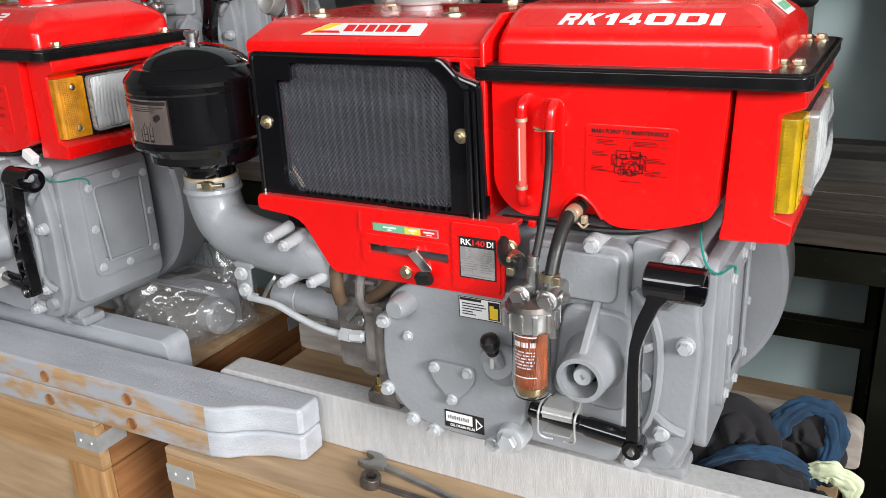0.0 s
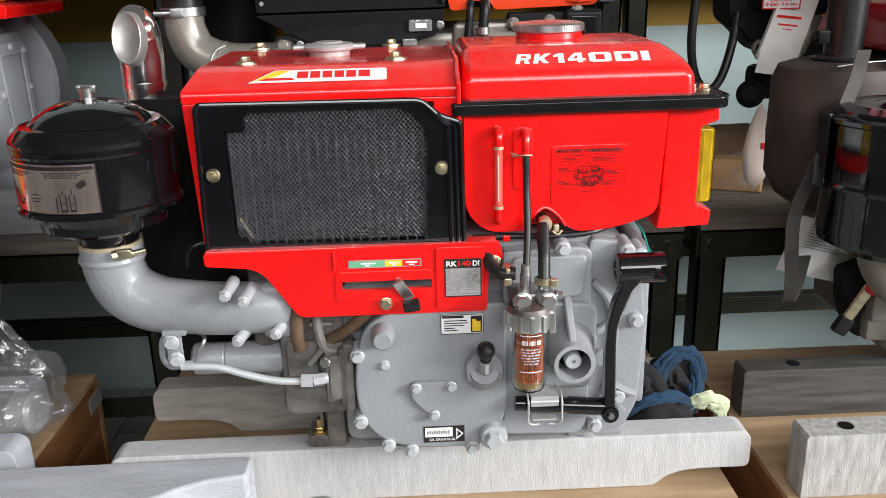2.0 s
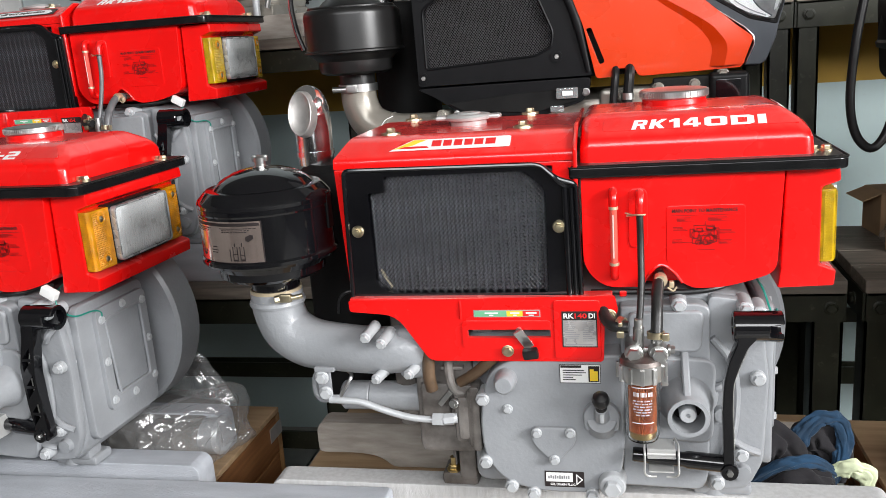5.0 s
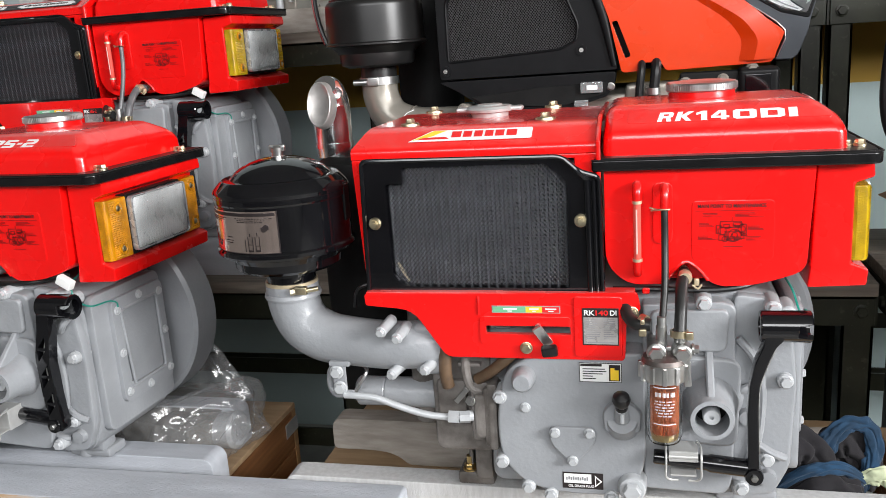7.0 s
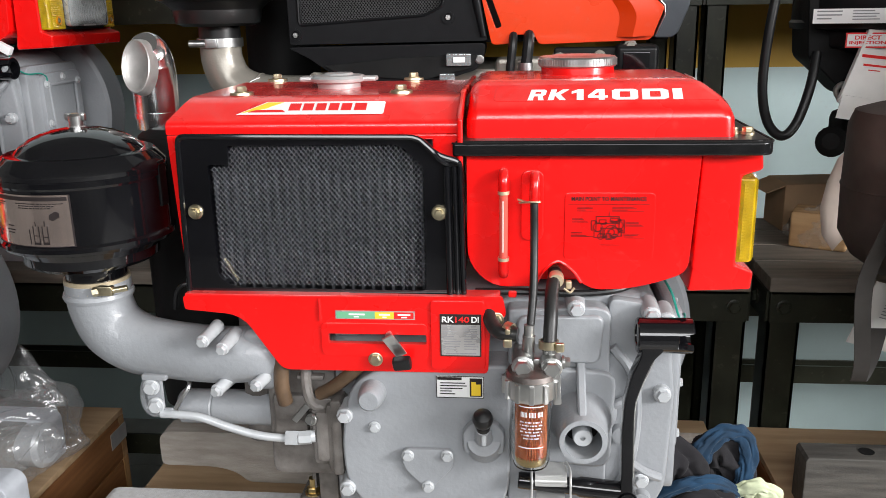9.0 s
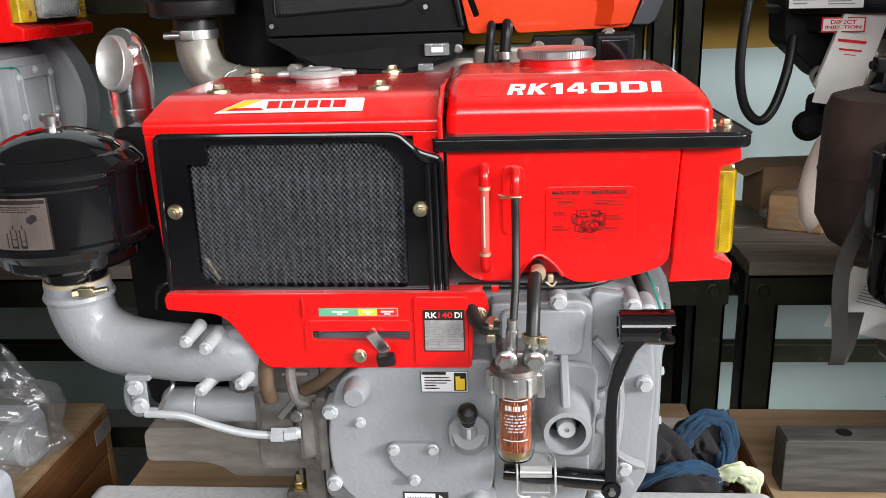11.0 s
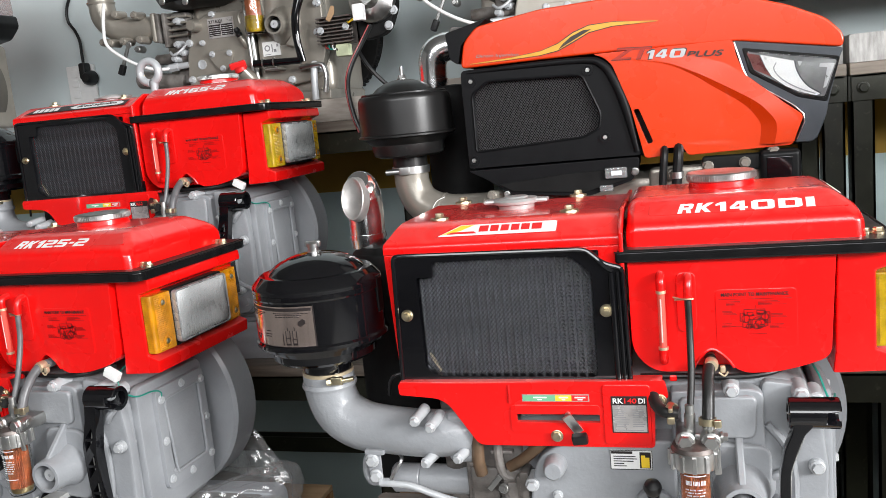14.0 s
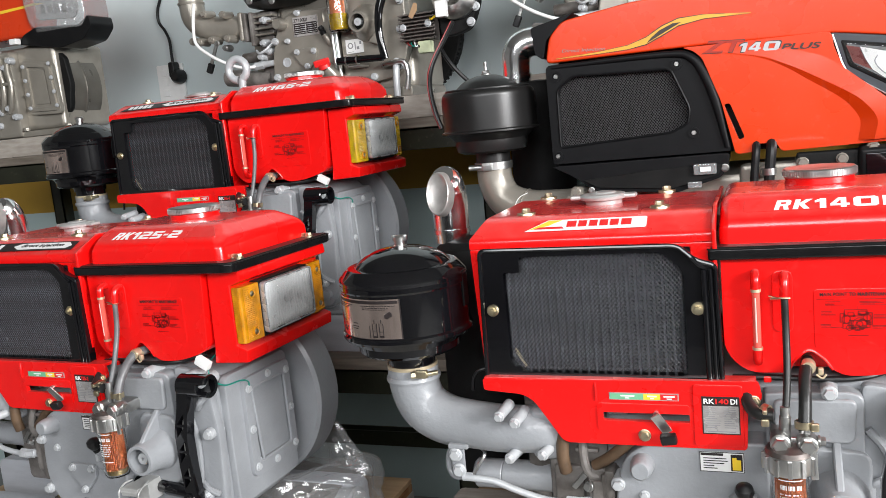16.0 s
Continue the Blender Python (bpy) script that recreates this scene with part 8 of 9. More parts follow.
    for x, z in ((-0.470, 0.236), (-0.445, 0.232), (-0.400, 0.232), (-0.342, 0.230), (-0.415, 0.312), (-0.350, 0.302)):
        part("elbow_bolt", bolt((x, -0.034, z), (0, -1, 0), 0.0085, 0.008, True, 0.045, 1.35), BRONZE, e)
    for x, z0, z1 in ((-0.290, 0.215, 0.300), (-0.268, 0.200, 0.300)):
        part("head_plate", box(x - 0.006, x + 0.006, -0.012, 0.08, z0, z1, 0.003), GREYDARK, e)
    part("head_casting", box(-0.262, -0.205, 0.016, 0.10, 0.09, 0.30, 0.008), GREYDARK, body, "dark cast cylinder head")
    for k in range(4):
        part("cylinder_fin", box(-0.262, -0.196, -0.002, 0.03, 0.228 + 0.018 * k, 0.235 + 0.018 * k, 0.002), BRONZE, body)
    for x, z in ((-0.236, 0.205), (-0.222, 0.180), (-0.250, 0.165), (-0.228, 0.272)):
        part("head_nut", bolt((x, -0.004, z), (-0.2, -1, 0), 0.008, 0.010, True, 0.03, 1.4), STEELGREY, body)
    part("injector_pipe", tube([(-0.262, -0.006, 0.185), (-0.245, -0.018, 0.175), (-0.225, -0.016, 0.182), (-0.205, -0.006, 0.200)], 0.004, 8), STEELGREY, e)
    part("white_pipe", tube([(-0.438, -0.045, 0.345), (-0.448, -0.05, 0.275), (-0.445, -0.05, 0.224), (-0.400, -0.05, 0.185), (-0.350, -0.045, 0.156), (-0.300, -0.035, 0.138), (-0.25, -0.01, 0.138)], 0.0050, 10), WHITE, e, "pale bent oil pipe")
    part("pipe_union", join(rod((-0.270, -0.012, 0.139), (-0.240, -0.008, 0.141), 0.012, seg=6), rod((-0.240, -0.008, 0.141), (-0.205, -0.004, 0.143), 0.0095, seg=12)), STEELGREY, e)
    part("lower_pipe", spin([(0, 0), (0.024, 0), (0.027, 0.004), (0.027, 0.06), (0.024, 0.064), (0.022, 0.16), (0, 0.16)], (-0.395, 0.02, 0.118), (1, 0, -0.14), 20), GREYDARK, e)
    part("upper_pipe", rod((-0.330, 0.03, 0.170), (-0.205, 0.02, 0.170), 0.016, seg=14), GREYDARK, e)
    part("stop_lever", join(moved(box(-0.005, 0.005, -0.004, 0.004, -0.035, 0.035, 0.002), Matrix.Translation((-0.408, -0.02, 0.188)) @ Euler((0, 0.45, 0)).to_matrix().to_4x4()), bolt((-0.390, -0.022, 0.222), (0, -1, 0), 0.008, 0.008), bolt((-0.365, -0.018, 0.205), (0, -1, 0), 0.007, 0.008, True, 0.03, 1.4)), STEEL, e)
    part("lever_tip", moved(box(-0.009, 0.009, -0.008, 0.008, -0.016, 0.016, 0.004), Matrix.Translation((-0.426, -0.02, 0.150)) @ Euler((0, 0.45, 0)).to_matrix().to_4x4()), RUBBER, e)
    part("drain_pipe", tube([(0.16, -0.02, 0.095), (0.20, -0.03, 0.098), (0.232, -0.03, 0.095), (0.240, -0.03, 0.060), (0.232, -0.03, 0.020)], 0.0075, 10), ALU, e)
    part("support_pipe", tube([(0.200, -0.01, 0.105), (0.202, -0.025, 0.080), (0.200, -0.028, 0.030), (0.200, -0.028, 0.002)], 0.010, 12), STEELGREY, e)
    for x0, x1 in ((-0.19, -0.10), (0.12, 0.24)):
        part("foot", box(x0, x1, -0.01, 0.27, 0.0, 0.03, 0.006), BRONZE, e)
    return e


bare_engine()
rear = copy_thing(bpy.data.objects["bare_engine"], pose(-0.42, 2.10, 1.346))
tagged(rear, "bare bronze-grey diesel engine behind the orange hood, on the rack")


def crease(p, scale):
    """Angular folds: high inside each facet, sharp along the lines where facets meet."""
    d = noise.voronoi(p * scale)[0]
    return min(0.6, d[1] - d[0])


def film_heap(seed, sx, sy, sz, peak=0.0):
    """Crumpled sheet: angular folds that meet in creases, with long pleats running up to the top."""
    bm = bmesh.new()
    bmesh.ops.create_icosphere(bm, subdivisions=5, radius=1)
    rnd = random.Random(seed)
    cuts = []
    for _ in range(24):
        n = Vector((rnd.gauss(0, 1), rnd.gauss(0, 1), rnd.gauss(0.15, 0.7))).normalized()
        cuts.append((n, rnd.uniform(0.62, 0.98)))
    off = Vector((seed * 3.7, seed * 1.9, seed * 5.3))
    lean = Matrix.Rotation(0.5, 3, "Y") @ Matrix.Rotation(0.4 * seed, 3, "Z")
    for v in bm.verts:
        d = v.co.normalized()
        q = lean @ d
        r = min([h / d.dot(n) for n, h in cuts if d.dot(n) > 0.2] + [1.15])
        swag = noise.noise(q * 1.4 + off) * 0.30
        pleat = abs(noise.noise(Vector((q.x * 4.6, q.y * 4.6, q.z * 1.1)) + off)) * 0.24
        crumple = abs(noise.noise(Vector((q.x * 11.0, q.y * 5.0, q.z * 8.0)) + off)) * 0.07
        p = d * (r * 0.82 + swag + pleat + crumple)
        lift = max(0.0, p.z) ** 2 * peak
        v.co = Vector((p.x * sx * (1 - 0.35 * min(1, lift)), p.y * sy * (1 - 0.35 * min(1, lift)), max(p.z, -0.45) * sz + lift * sz))
    low = min(v.co.z for v in bm.verts)
    return moved(bm, Matrix.Translation((0, 0, -low)))


def film_sheet(seed, w, h):
    """A crumpled sheet of film, about upright, standing a little off what it covers."""
    bm = bmesh.new()
    off = Vector((seed * 1.3, seed * 0.7, 0))
    grid = []
    for i in range(49):
        row = []
        for j in range(41):
            u, k = i / 24 - 1, j / 20 - 1
            p = Vector((u * w / 2, k * h / 2, 0)) + off
            fold = 0.020 * crease(p, 14) + 0.009 * crease(p, 34)
            row.append(bm.verts.new((u * w / 2, -fold + 0.012 * (u * u + k * k), k * h / 2)))
        grid.append(row)
    for i in range(48):
        for j in range(40):
            bm.faces.new((grid[i][j], grid[i + 1][j], grid[i + 1][j + 1], grid[i][j + 1]))
    return bm


def wrapped_engine():
    e = thing("wrapped_engine", "orange engine with a film-wrapped headlight and grey casing, on the rack", "engine", (-2.36, 2.0, 1.326))
    part("hood", prism(rounded([(-0.6, 0.325), (-0.16, 0.330), (-0.10, 0.350), (-0.085, 0.42), (-0.12, 0.52), (-0.6, 0.56)], 0.02), "y", 0.0, 0.14, 0.02, 3), ORANGE, e, "orange hood")
    part("lamp_surround", prism(rounded([(-0.19, 0.306), (-0.010, 0.276), (0.090, 0.292), (0.128, 0.330), (0.122, 0.368), (0.080, 0.340), (-0.10, 0.356), (-0.16, 0.335)], 0.012), "y", -0.008, 0.10, 0.008, 2), SATINBLACK, e, "black lower surround")
    lens = part("headlight_lens", prism(rounded([(-0.125, 0.352), (0.090, 0.330), (0.118, 0.362), (0.105, 0.53), (-0.150, 0.53), (-0.135, 0.42)], 0.025), "y", -0.012, 0.10, 0.014, 4), LENS, e, "clear headlight in crumpled film")
    part("film", moved(film_sheet(21, 0.235, 0.20), Matrix.Translation((-0.012, -0.018, 0.435))), FILM, lens, "clear crumpled film over the lamp", 0.5)
    part("reflector", prism(rounded([(-0.100, 0.375), (0.070, 0.362), (0.085, 0.40), (0.075, 0.50), (-0.105, 0.50)], 0.02), "y", 0.004, 0.010, 0.002, 1), CHROME, lens)
    for k in range(4):
        part("reflector_cell", box(-0.060 + 0.030 * k, -0.040 + 0.030 * k, -0.016, -0.010, 0.390 - 0.002 * k, 0.418 - 0.002 * k, 0.003), CHROME, lens)
    part("stripe", prism([(-0.25, 0.425), (-0.10, 0.430), (-0.06, 0.426), (-0.10, 0.423), (-0.25, 0.415)], "y", -0.001, -0.002), YELLOWPRINT, e)
    body = part("crankcase", join(box(-0.5, -0.060, 0.01, 0.24, 0.02, 0.300, 0.018, 3), box(-0.5, -0.215, -0.03, 0.02, 0.0, 0.290, 0.014, 2)), BRONZE, e, "grey-bronze crankcase")
    pl = part("end_plate", prism(rounded([(-0.193, 0.256), (-0.066, 0.238), (-0.052, 0.066), (-0.184, 0.071)], 0.016), "y", -0.006, 0.012, 0.003, 2), BRONZE, body)
    part("plate_rim", prism(rounded([(-0.184, 0.244), (-0.072, 0.230), (-0.062, 0.078), (-0.176, 0.082)], 0.012), "y", -0.005, -0.013, 0.003, 2, [rounded([(-0.166, 0.230), (-0.088, 0.220), (-0.084, 0.094), (-0.166, 0.096)], 0.004)]), BRONZE, pl)
    part("inner_panel", prism([(-0.158, 0.220), (-0.096, 0.212), (-0.092, 0.102), (-0.158, 0.104)], "y", -0.004, -0.009, 0.003, 2), BRONZE, pl)
    for k in range(4):
        for x in (-0.180, -0.068):
            part("plate_bolt", bolt((x + 0.003 * k * (1 if x > -0.1 else 0.6), -0.014, 0.232 - 0.046 * k), (0, -1, 0), 0.0055, 0.005), STEELGREY, pl)
    for x in (-0.228, -0.262):
        part("cast_rib", tube([(x, -0.030, 0.268), (x + 0.004, -0.038, 0.22), (x + 0.010, -0.038, 0.178), (x + 0.002, -0.038, 0.125), (x - 0.022, -0.030, 0.085)], 0.0085, 10), BRONZE, body)
    part("cast_shoulder", spin([(0, 0), (0.062, 0), (0.058, 0.016), (0.036, 0.030), (0.016, 0.034), (0, 0.034)], (-0.325, -0.028, 0.165), (0, -1, 0), 28), BRONZE, body)
    part("cast_band", tube([(-0.300, -0.034, 0.186), (-0.255, -0.040, 0.182), (-0.212, -0.034, 0.180)], 0.007, 8), BRONZE, body)
    for x, z in ((-0.266, 0.281), (-0.216, 0.256), (-0.258, 0.183), (-0.285, 0.089), (-0.300, 0.046), (-0.250, 0.100), (-0.225, 0.070), (-0.240, 0.235)):
        part("case_bolt", bolt((x, -0.036, z), (0, -1, 0), 0.0085, 0.008, True, 0.02, 1.3), STEELGREY, body)
    part("flywheel", spin([(0, 0), (0.150, 0), (0.156, 0.005), (0.158, 0.050), (0.1615, 0.055), (0.1615, 0.062), (0.158, 0.067), (0.158, 0.128), (0.152, 0.134), (0, 0.134)], (-0.195, 0.055, 0.155), (0, 1, 0), 72), DARKBRONZE, e, "dark bronze flywheel with a raised rib")
    part("dark_guard", prism(rounded([(-0.075, 0.280), (-0.040, 0.250), (-0.028, 0.160), (-0.045, 0.080), (-0.095, 0.045), (-0.110, 0.06), (-0.075, 0.16)], 0.01), "y", 0.030, 0.052, 0.004, 1), MATTBLACK, e)
    part("white_plug", box(-0.20, -0.17, -0.035, -0.01, 0.305, 0.325, 0.004), WHITE, e)
    part("foot", join(box(-0.30, -0.02, -0.02, 0.05, 0.0, 0.02, 0.004), bolt((-0.20, -0.02, 0.022), (0, 0, 1), 0.01, 0.01), bolt((-0.035, 0.0, 0.022), (0, 0, 1), 0.01, 0.01)), BRONZE, e)
    return e


wrapped_engine()
for x0, x1, y, z0, z1, mat, words in ((-2.85, -0.93, 1.975, 1.2622, 1.325, RAILWARM, "worn beige-painted timber beam on the tall rack"), (-2.85, -0.93, 2.25, 1.2622, 1.325, RAILGREY, "grey-painted timber beam on the tall rack"),
                                      (-0.84, 0.162, 1.985, 1.2812, 1.345, RAILWARM, "worn beige-painted timber beam on the tall rack"), (-0.84, 0.162, 2.25, 1.2812, 1.345, RAILWARM, "worn beige-painted timber beam on the tall rack"),
                                      (0.180, 1.8, 1.975, 1.2812, 1.348, RAILROUGH, "rough whitewashed timber beam on the tall rack"), (0.180, 1.8, 2.25, 1.2812, 1.348, RAILROUGH, "rough whitewashed timber beam on the tall rack")):
    beam("timber_beam", x0, x1, y, y + 0.085, z0, z1, mat, words, chamfer=0.012 if x0 < 0 else 0.004)
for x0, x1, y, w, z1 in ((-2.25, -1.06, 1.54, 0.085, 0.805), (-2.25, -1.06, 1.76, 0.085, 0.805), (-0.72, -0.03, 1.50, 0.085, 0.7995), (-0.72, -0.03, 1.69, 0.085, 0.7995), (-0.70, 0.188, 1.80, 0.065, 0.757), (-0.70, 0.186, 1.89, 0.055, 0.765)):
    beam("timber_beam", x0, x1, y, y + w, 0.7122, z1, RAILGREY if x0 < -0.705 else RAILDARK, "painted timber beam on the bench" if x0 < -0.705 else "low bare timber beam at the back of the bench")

# ---- the bronze engine with black air cleaner beside the red one ----
beam("timber_beam", 0.206, 1.12, 0.905, 0.957, 0.4505, 0.555, RAILROUGH, "rough whitewashed beam with bolt holes", chamfer=0.004)
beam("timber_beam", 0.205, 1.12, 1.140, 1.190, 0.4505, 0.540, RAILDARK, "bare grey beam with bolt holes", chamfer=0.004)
for x, y, ztop, owner in ((0.275, 0.931, 0.555, "rough whitewashed beam with bolt holes"), (0.300, 1.165, 0.540, "bare grey beam with bolt holes")):
    host = [o for o in bpy.data.objects if o.name.startswith("timber_beam") and o.data and abs(max(v.co.z for v in o.data.vertices) - ztop) < 0.001 and min(v.co.x for v in o.data.vertices) > 0.2 and min(v.co.y for v in o.data.vertices) < y < max(v.co.y for v in o.data.vertices)][0]
    # Flat black disc paints the shade inside a drilled hole.
    part("bolt_hole", spin([(0, 0), (0.011, 0), (0.0115, 0.0008), (0, 0.0008)], (x, y, ztop), (0, 0, 1), 18), MATTBLACK, host, "black disc for the shade in a bolt hole")


def tie_strap(e, pts, w, material, name="strap"):
    """A flat band along pts."""
    line = curve_points(pts, 6)
    bm = bmesh.new()
    rows = [[bm.verts.new(p + Vector((dx * w, dy, 0))) for dx, dy in ((-0.5, 0), (0.5, 0), (0.5, 0.002), (-0.5, 0.002))] for p in line]
    for a, b in zip(rows, rows[1:]):
        for k in range(4):
            bm.faces.new((a[k], a[(k + 1) % 4], b[(k + 1) % 4], b[k]))
    return part(name, bm, material, e)


def black_engine():
    e = thing("bronze_engine", "bronze engine with gloss black air cleaner and dark red hood", "engine", (0.005, 1.05, 0.555))
    z = lambda v: v - 0.555
    c = (0.372, 0.0, 0)
    bowl = part("cleaner_bowl", spin([(0, z(0.795)), (0.098, z(0.795)), (0.112, z(0.806)), (0.114, z(0.82)), (0.114, z(0.888)), (0.1165, z(0.892)), (0.126, z(0.893)), (0.127, z(0.898)), (0.123, z(0.902)), (0.1225, z(0.985)), (0.127, z(0.988)), (0.127, z(0.994)), (0.115, z(1.0)), (0, z(1.0))], c, (0, 0, 1), 56), GLOSSBLACK, e, "gloss black two-tier air cleaner")
    lid = part("cleaner_lid", spin([(0, z(0.999)), (0.115, z(0.999)), (0.112, z(1.004)), (0.085, z(1.009)), (0.080, z(1.006)), (0.055, z(1.006)), (0.030, z(1.014)), (0, z(1.016))], c, (0, 0, 1), 56), GLOSSBLACK, bowl)
    part("wing_nut", join(spin([(0, 0), (0.013, 0), (0.012, 0.006), (0.008, 0.008), (0.009, 0.024), (0, 0.026)], (c[0], c[1], z(1.014)), (0, 0, 1), 14), box(c[0] - 0.016, c[0] - 0.006, -0.003, 0.003, z(1.026), z(1.044), 0.002), box(c[0] + 0.006, c[0] + 0.016, -0.003, 0.003, z(1.026), z(1.044), 0.002)), ALU, lid, "plated wing nut")
    tab = part("lid_clip", box(c[0] - 0.132, c[0] - 0.126, -0.015, 0.015, z(0.89), z(1.0), 0.002), GLOSSBLACK, bowl)
    st = part("red_sticker", moved(box(-0.048, 0.048, -0.0165, 0.0165, 0, 0.001, 0.0004), plane_pose((c[0] + 0.006, -0.1165, z(0.850)), (1, 0.03, 0), (0, 0, 1))), REDPRINT, bowl, "white sticker with red border and words")
    part("white_field", moved(box(-0.0445, 0.0445, -0.0130, 0.0130, 0.001, 0.0014), plane_pose((c[0] + 0.006, -0.1165, z(0.850)), (1, 0.03, 0), (0, 0, 1))), WHITE, st)
    for k, wd in enumerate(("DIRECT", "INJECTION")):
        letters(wd, 0.052 if k == 0 else 0.076, 0.0085, plane_pose((c[0] + 0.006, -0.1181, z(0.8555 - 0.0115 * k)), (1, 0.03, 0), (0, 0, 1)), REDPRINT, st, weight=0.03)
    part("muffler", spin([(0, z(0.795)), (0.045, z(0.797)), (0.085, z(0.825)), (0.105, z(0.86)), (0.107, z(0.928)), (0.1085, z(0.931)), (0.107, z(0.934)), (0.106, z(1.02)), (0.098, z(1.042)), (0.07, z(1.051)), (0, z(1.052))], (0.358, 0.20, 0), (0, 0, 1), 44), SOOTBLACK, e, "matt black pot-shaped muffler")
    pipe = part("exhaust_pipe", tube([(0.353, 0.19, z(1.045)), (0.353, 0.19, z(1.10)), (0.352, 0.19, z(1.16)), (0.345, 0.19, z(1.20)), (0.322, 0.188, z(1.228)), (0.27, 0.185, z(1.235))], [0.030, 0.030, 0.031, 0.033, 0.034, 0.034], 28, 6), DRUMBLACK, e, "black bent exhaust pipe")
    part("pipe_collar", spin([(0, 0), (0.046, 0), (0.046, 0.006), (0.041, 0.010), (0, 0.010)], (0.353, 0.19, z(1.049)), (0, 0, 1), 28), SATINBLACK, pipe)
    part("pipe_lug", join(box(0.303, 0.323, 0.175, 0.195, z(1.078), z(1.10), 0.003), bolt((0.303, 0.185, z(1.089)), (-1, 0, 0), 0.006, 0.006)), SATINBLACK, pipe)
    tie_strap(e, [(0.330, 0.080, z(1.078)), (0.307, 0.050, z(1.038)), (0.274, 0.025, z(0.976)), (0.252, 0.040, z(0.896)), (0.237, 0.050, z(0.822)), (0.250, 0.060, z(0.71)), (0.252, 0.070, z(0.675)), (0.268, 0.080, z(0.70)), (0.278, 0.085, z(0.75))], 0.022, STRAP)
    tie_strap(e, [(0.485, 0.06, z(1.075)), (0.490, 0.045, z(1.04)), (0.500, 0.045, z(0.99))], 0.022, RUBBER)
    part("string", tube([(0.302, 0.10, z(1.052)), (0.33, 0.095, z(1.056)), (0.365, 0.10, z(1.058)), (0.395, 0.10, z(1.056)), (0.412, 0.09, z(1.035)), (0.418, 0.09, z(1.015)), (0.408, 0.088, z(1.008))], 0.0009, 6), PAPER, e, "loose white string")
    part("string", tube([(0.376, 0.0, z(1.03)), (0.42, 0.01, z(1.025)), (0.50, 0.03, z(1.0))], 0.0010, 6), ALU, e)
    part("intake_elbow", tube([(0.372, 0.0, z(0.80)), (0.374, 0.0, z(0.775)), (0.395, 0.0, z(0.745)), (0.44, 0.005, z(0.728)), (0.52, 0.01, z(0.725)), (0.62, 0.02, z(0.725))], [0.050, 0.050, 0.050, 0.048, 0.047, 0.046], 26, 6), BRONZE, e, "bronze-painted intake elbow")
    body = part("crankcase", join(box(0.42, 0.95, 0.06, 0.34, z(0.575), z(0.85), 0.02, 2), box(0.385, 0.46, 0.06, 0.14, z(0.60), z(0.70), 0.012, 2), box(0.385, 0.43, 0.05, 0.11, z(0.640), z(0.72), 0.008, 2)), BRONZE, e, "bronze-painted crankcase")
    part("side_cylinder", spin([(0, 0), (0.036, 0), (0.040, 0.005), (0.040, 0.045), (0, 0.045)], (0.438, 0.075, z(0.635)), (1, -0.3, 0), 24), BRONZE, body)
    part("dark_bracket", prism(rounded([(0.345, z(0.72)), (0.39, z(0.735)), (0.40, z(0.60)), (0.375, z(0.605)), (0.352, z(0.66))], 0.01), "y", 0.08, 0.12, 0.004, 1), MATTBLACK, e)
    lev = part("lever", moved(box(-0.009, 0.009, -0.004, 0.004, -0.038, 0.030, 0.003), Matrix.Translation((0.352, 0.035, z(0.687))) @ Euler((0, 0.52, 0)).to_matrix().to_4x4()), ZINC, e, "yellow zinc lever with black tip")
    part("lever_tip", moved(box(-0.013, 0.013, -0.008, 0.008, -0.062, -0.030, 0.005), Matrix.Translation((0.352, 0.035, z(0.687))) @ Euler((0, 0.52, 0)).to_matrix().to_4x4()), RUBBER, lev)
    part("lever_bolt", spin([(0, 0), (0.011, 0), (0.011, 0.006), (0.007, 0.008), (0, 0.008)], (0.366, 0.030, z(0.712)), (0, -1, 0), 16), REDPRINT, lev)
    part("oil_pipe", tube([(0.335, 0.05, z(0.800)), (0.345, 0.04, z(0.765)), (0.385, 0.03, z(0.735)), (0.44, 0.0, z(0.685)), (0.50, -0.01, z(0.640))], 0.0055, 10), BRONZE, e)
    drain = part("drain_fitting", rod((0.525, 0.09, z(0.585)), (0.525, 0.09, z(0.512)), 0.009, seg=14), BRONZE, e, "threaded drain fitting")
    for k in range(6):
        part("thread_ring", spin([(0, 0), (0.012 + 0.002 * (k % 2), 0), (0.012 + 0.002 * (k % 2), 0.009), (0, 0.009)], (0.525, 0.09, z(0.578) - 0.011 * k), (0, 0, -1), 14), BRONZE, drain)
    part("plate", box(0.48, 0.53, 0.045, 0.062, z(0.66), z(0.70), 0.002), FOIL, e)
    hood = part("hood", prism(rounded([(0.405, z(1.065)), (0.425, z(1.115)), (0.45, z(1.135)), (0.95, z(1.15)), (0.95, z(1.02)), (0.55, z(1.04))], 0.012), "y", 0.13, 0.42, 0.008, 3), DARKRED, e, "dark red pressed hood")
    # Black plate on the front paints the shade inside the hood's opening.
    part("hood_recess", prism(rounded([(0.43, z(1.07)), (0.445, z(1.11)), (0.475, z(1.112)), (0.47, z(1.062))], 0.004), "y", 0.128, 0.131), MATTBLACK, hood)
    sg = part("warning_label", box(0.520, 0.538, 0.1265, 0.1285, z(1.085), z(1.115)), YELLOWPRINT, hood, "small yellow warning label")
    part("label_mark", prism([(0.524, z(1.092)), (0.529, z(1.108)), (0.534, z(1.092))], "y", 0.1262, 0.1258), BLACKPRINT, sg)
    part("shelf_plate", box(0.40, 0.95, 0.10, 0.30, z(1.048), z(1.056), 0.002), MATTBLACK, e)
    part("plate_bolt", bolt((0.425, 0.12, z(1.057)), (0, 0, 1), 0.009, 0.012), ALU, e)
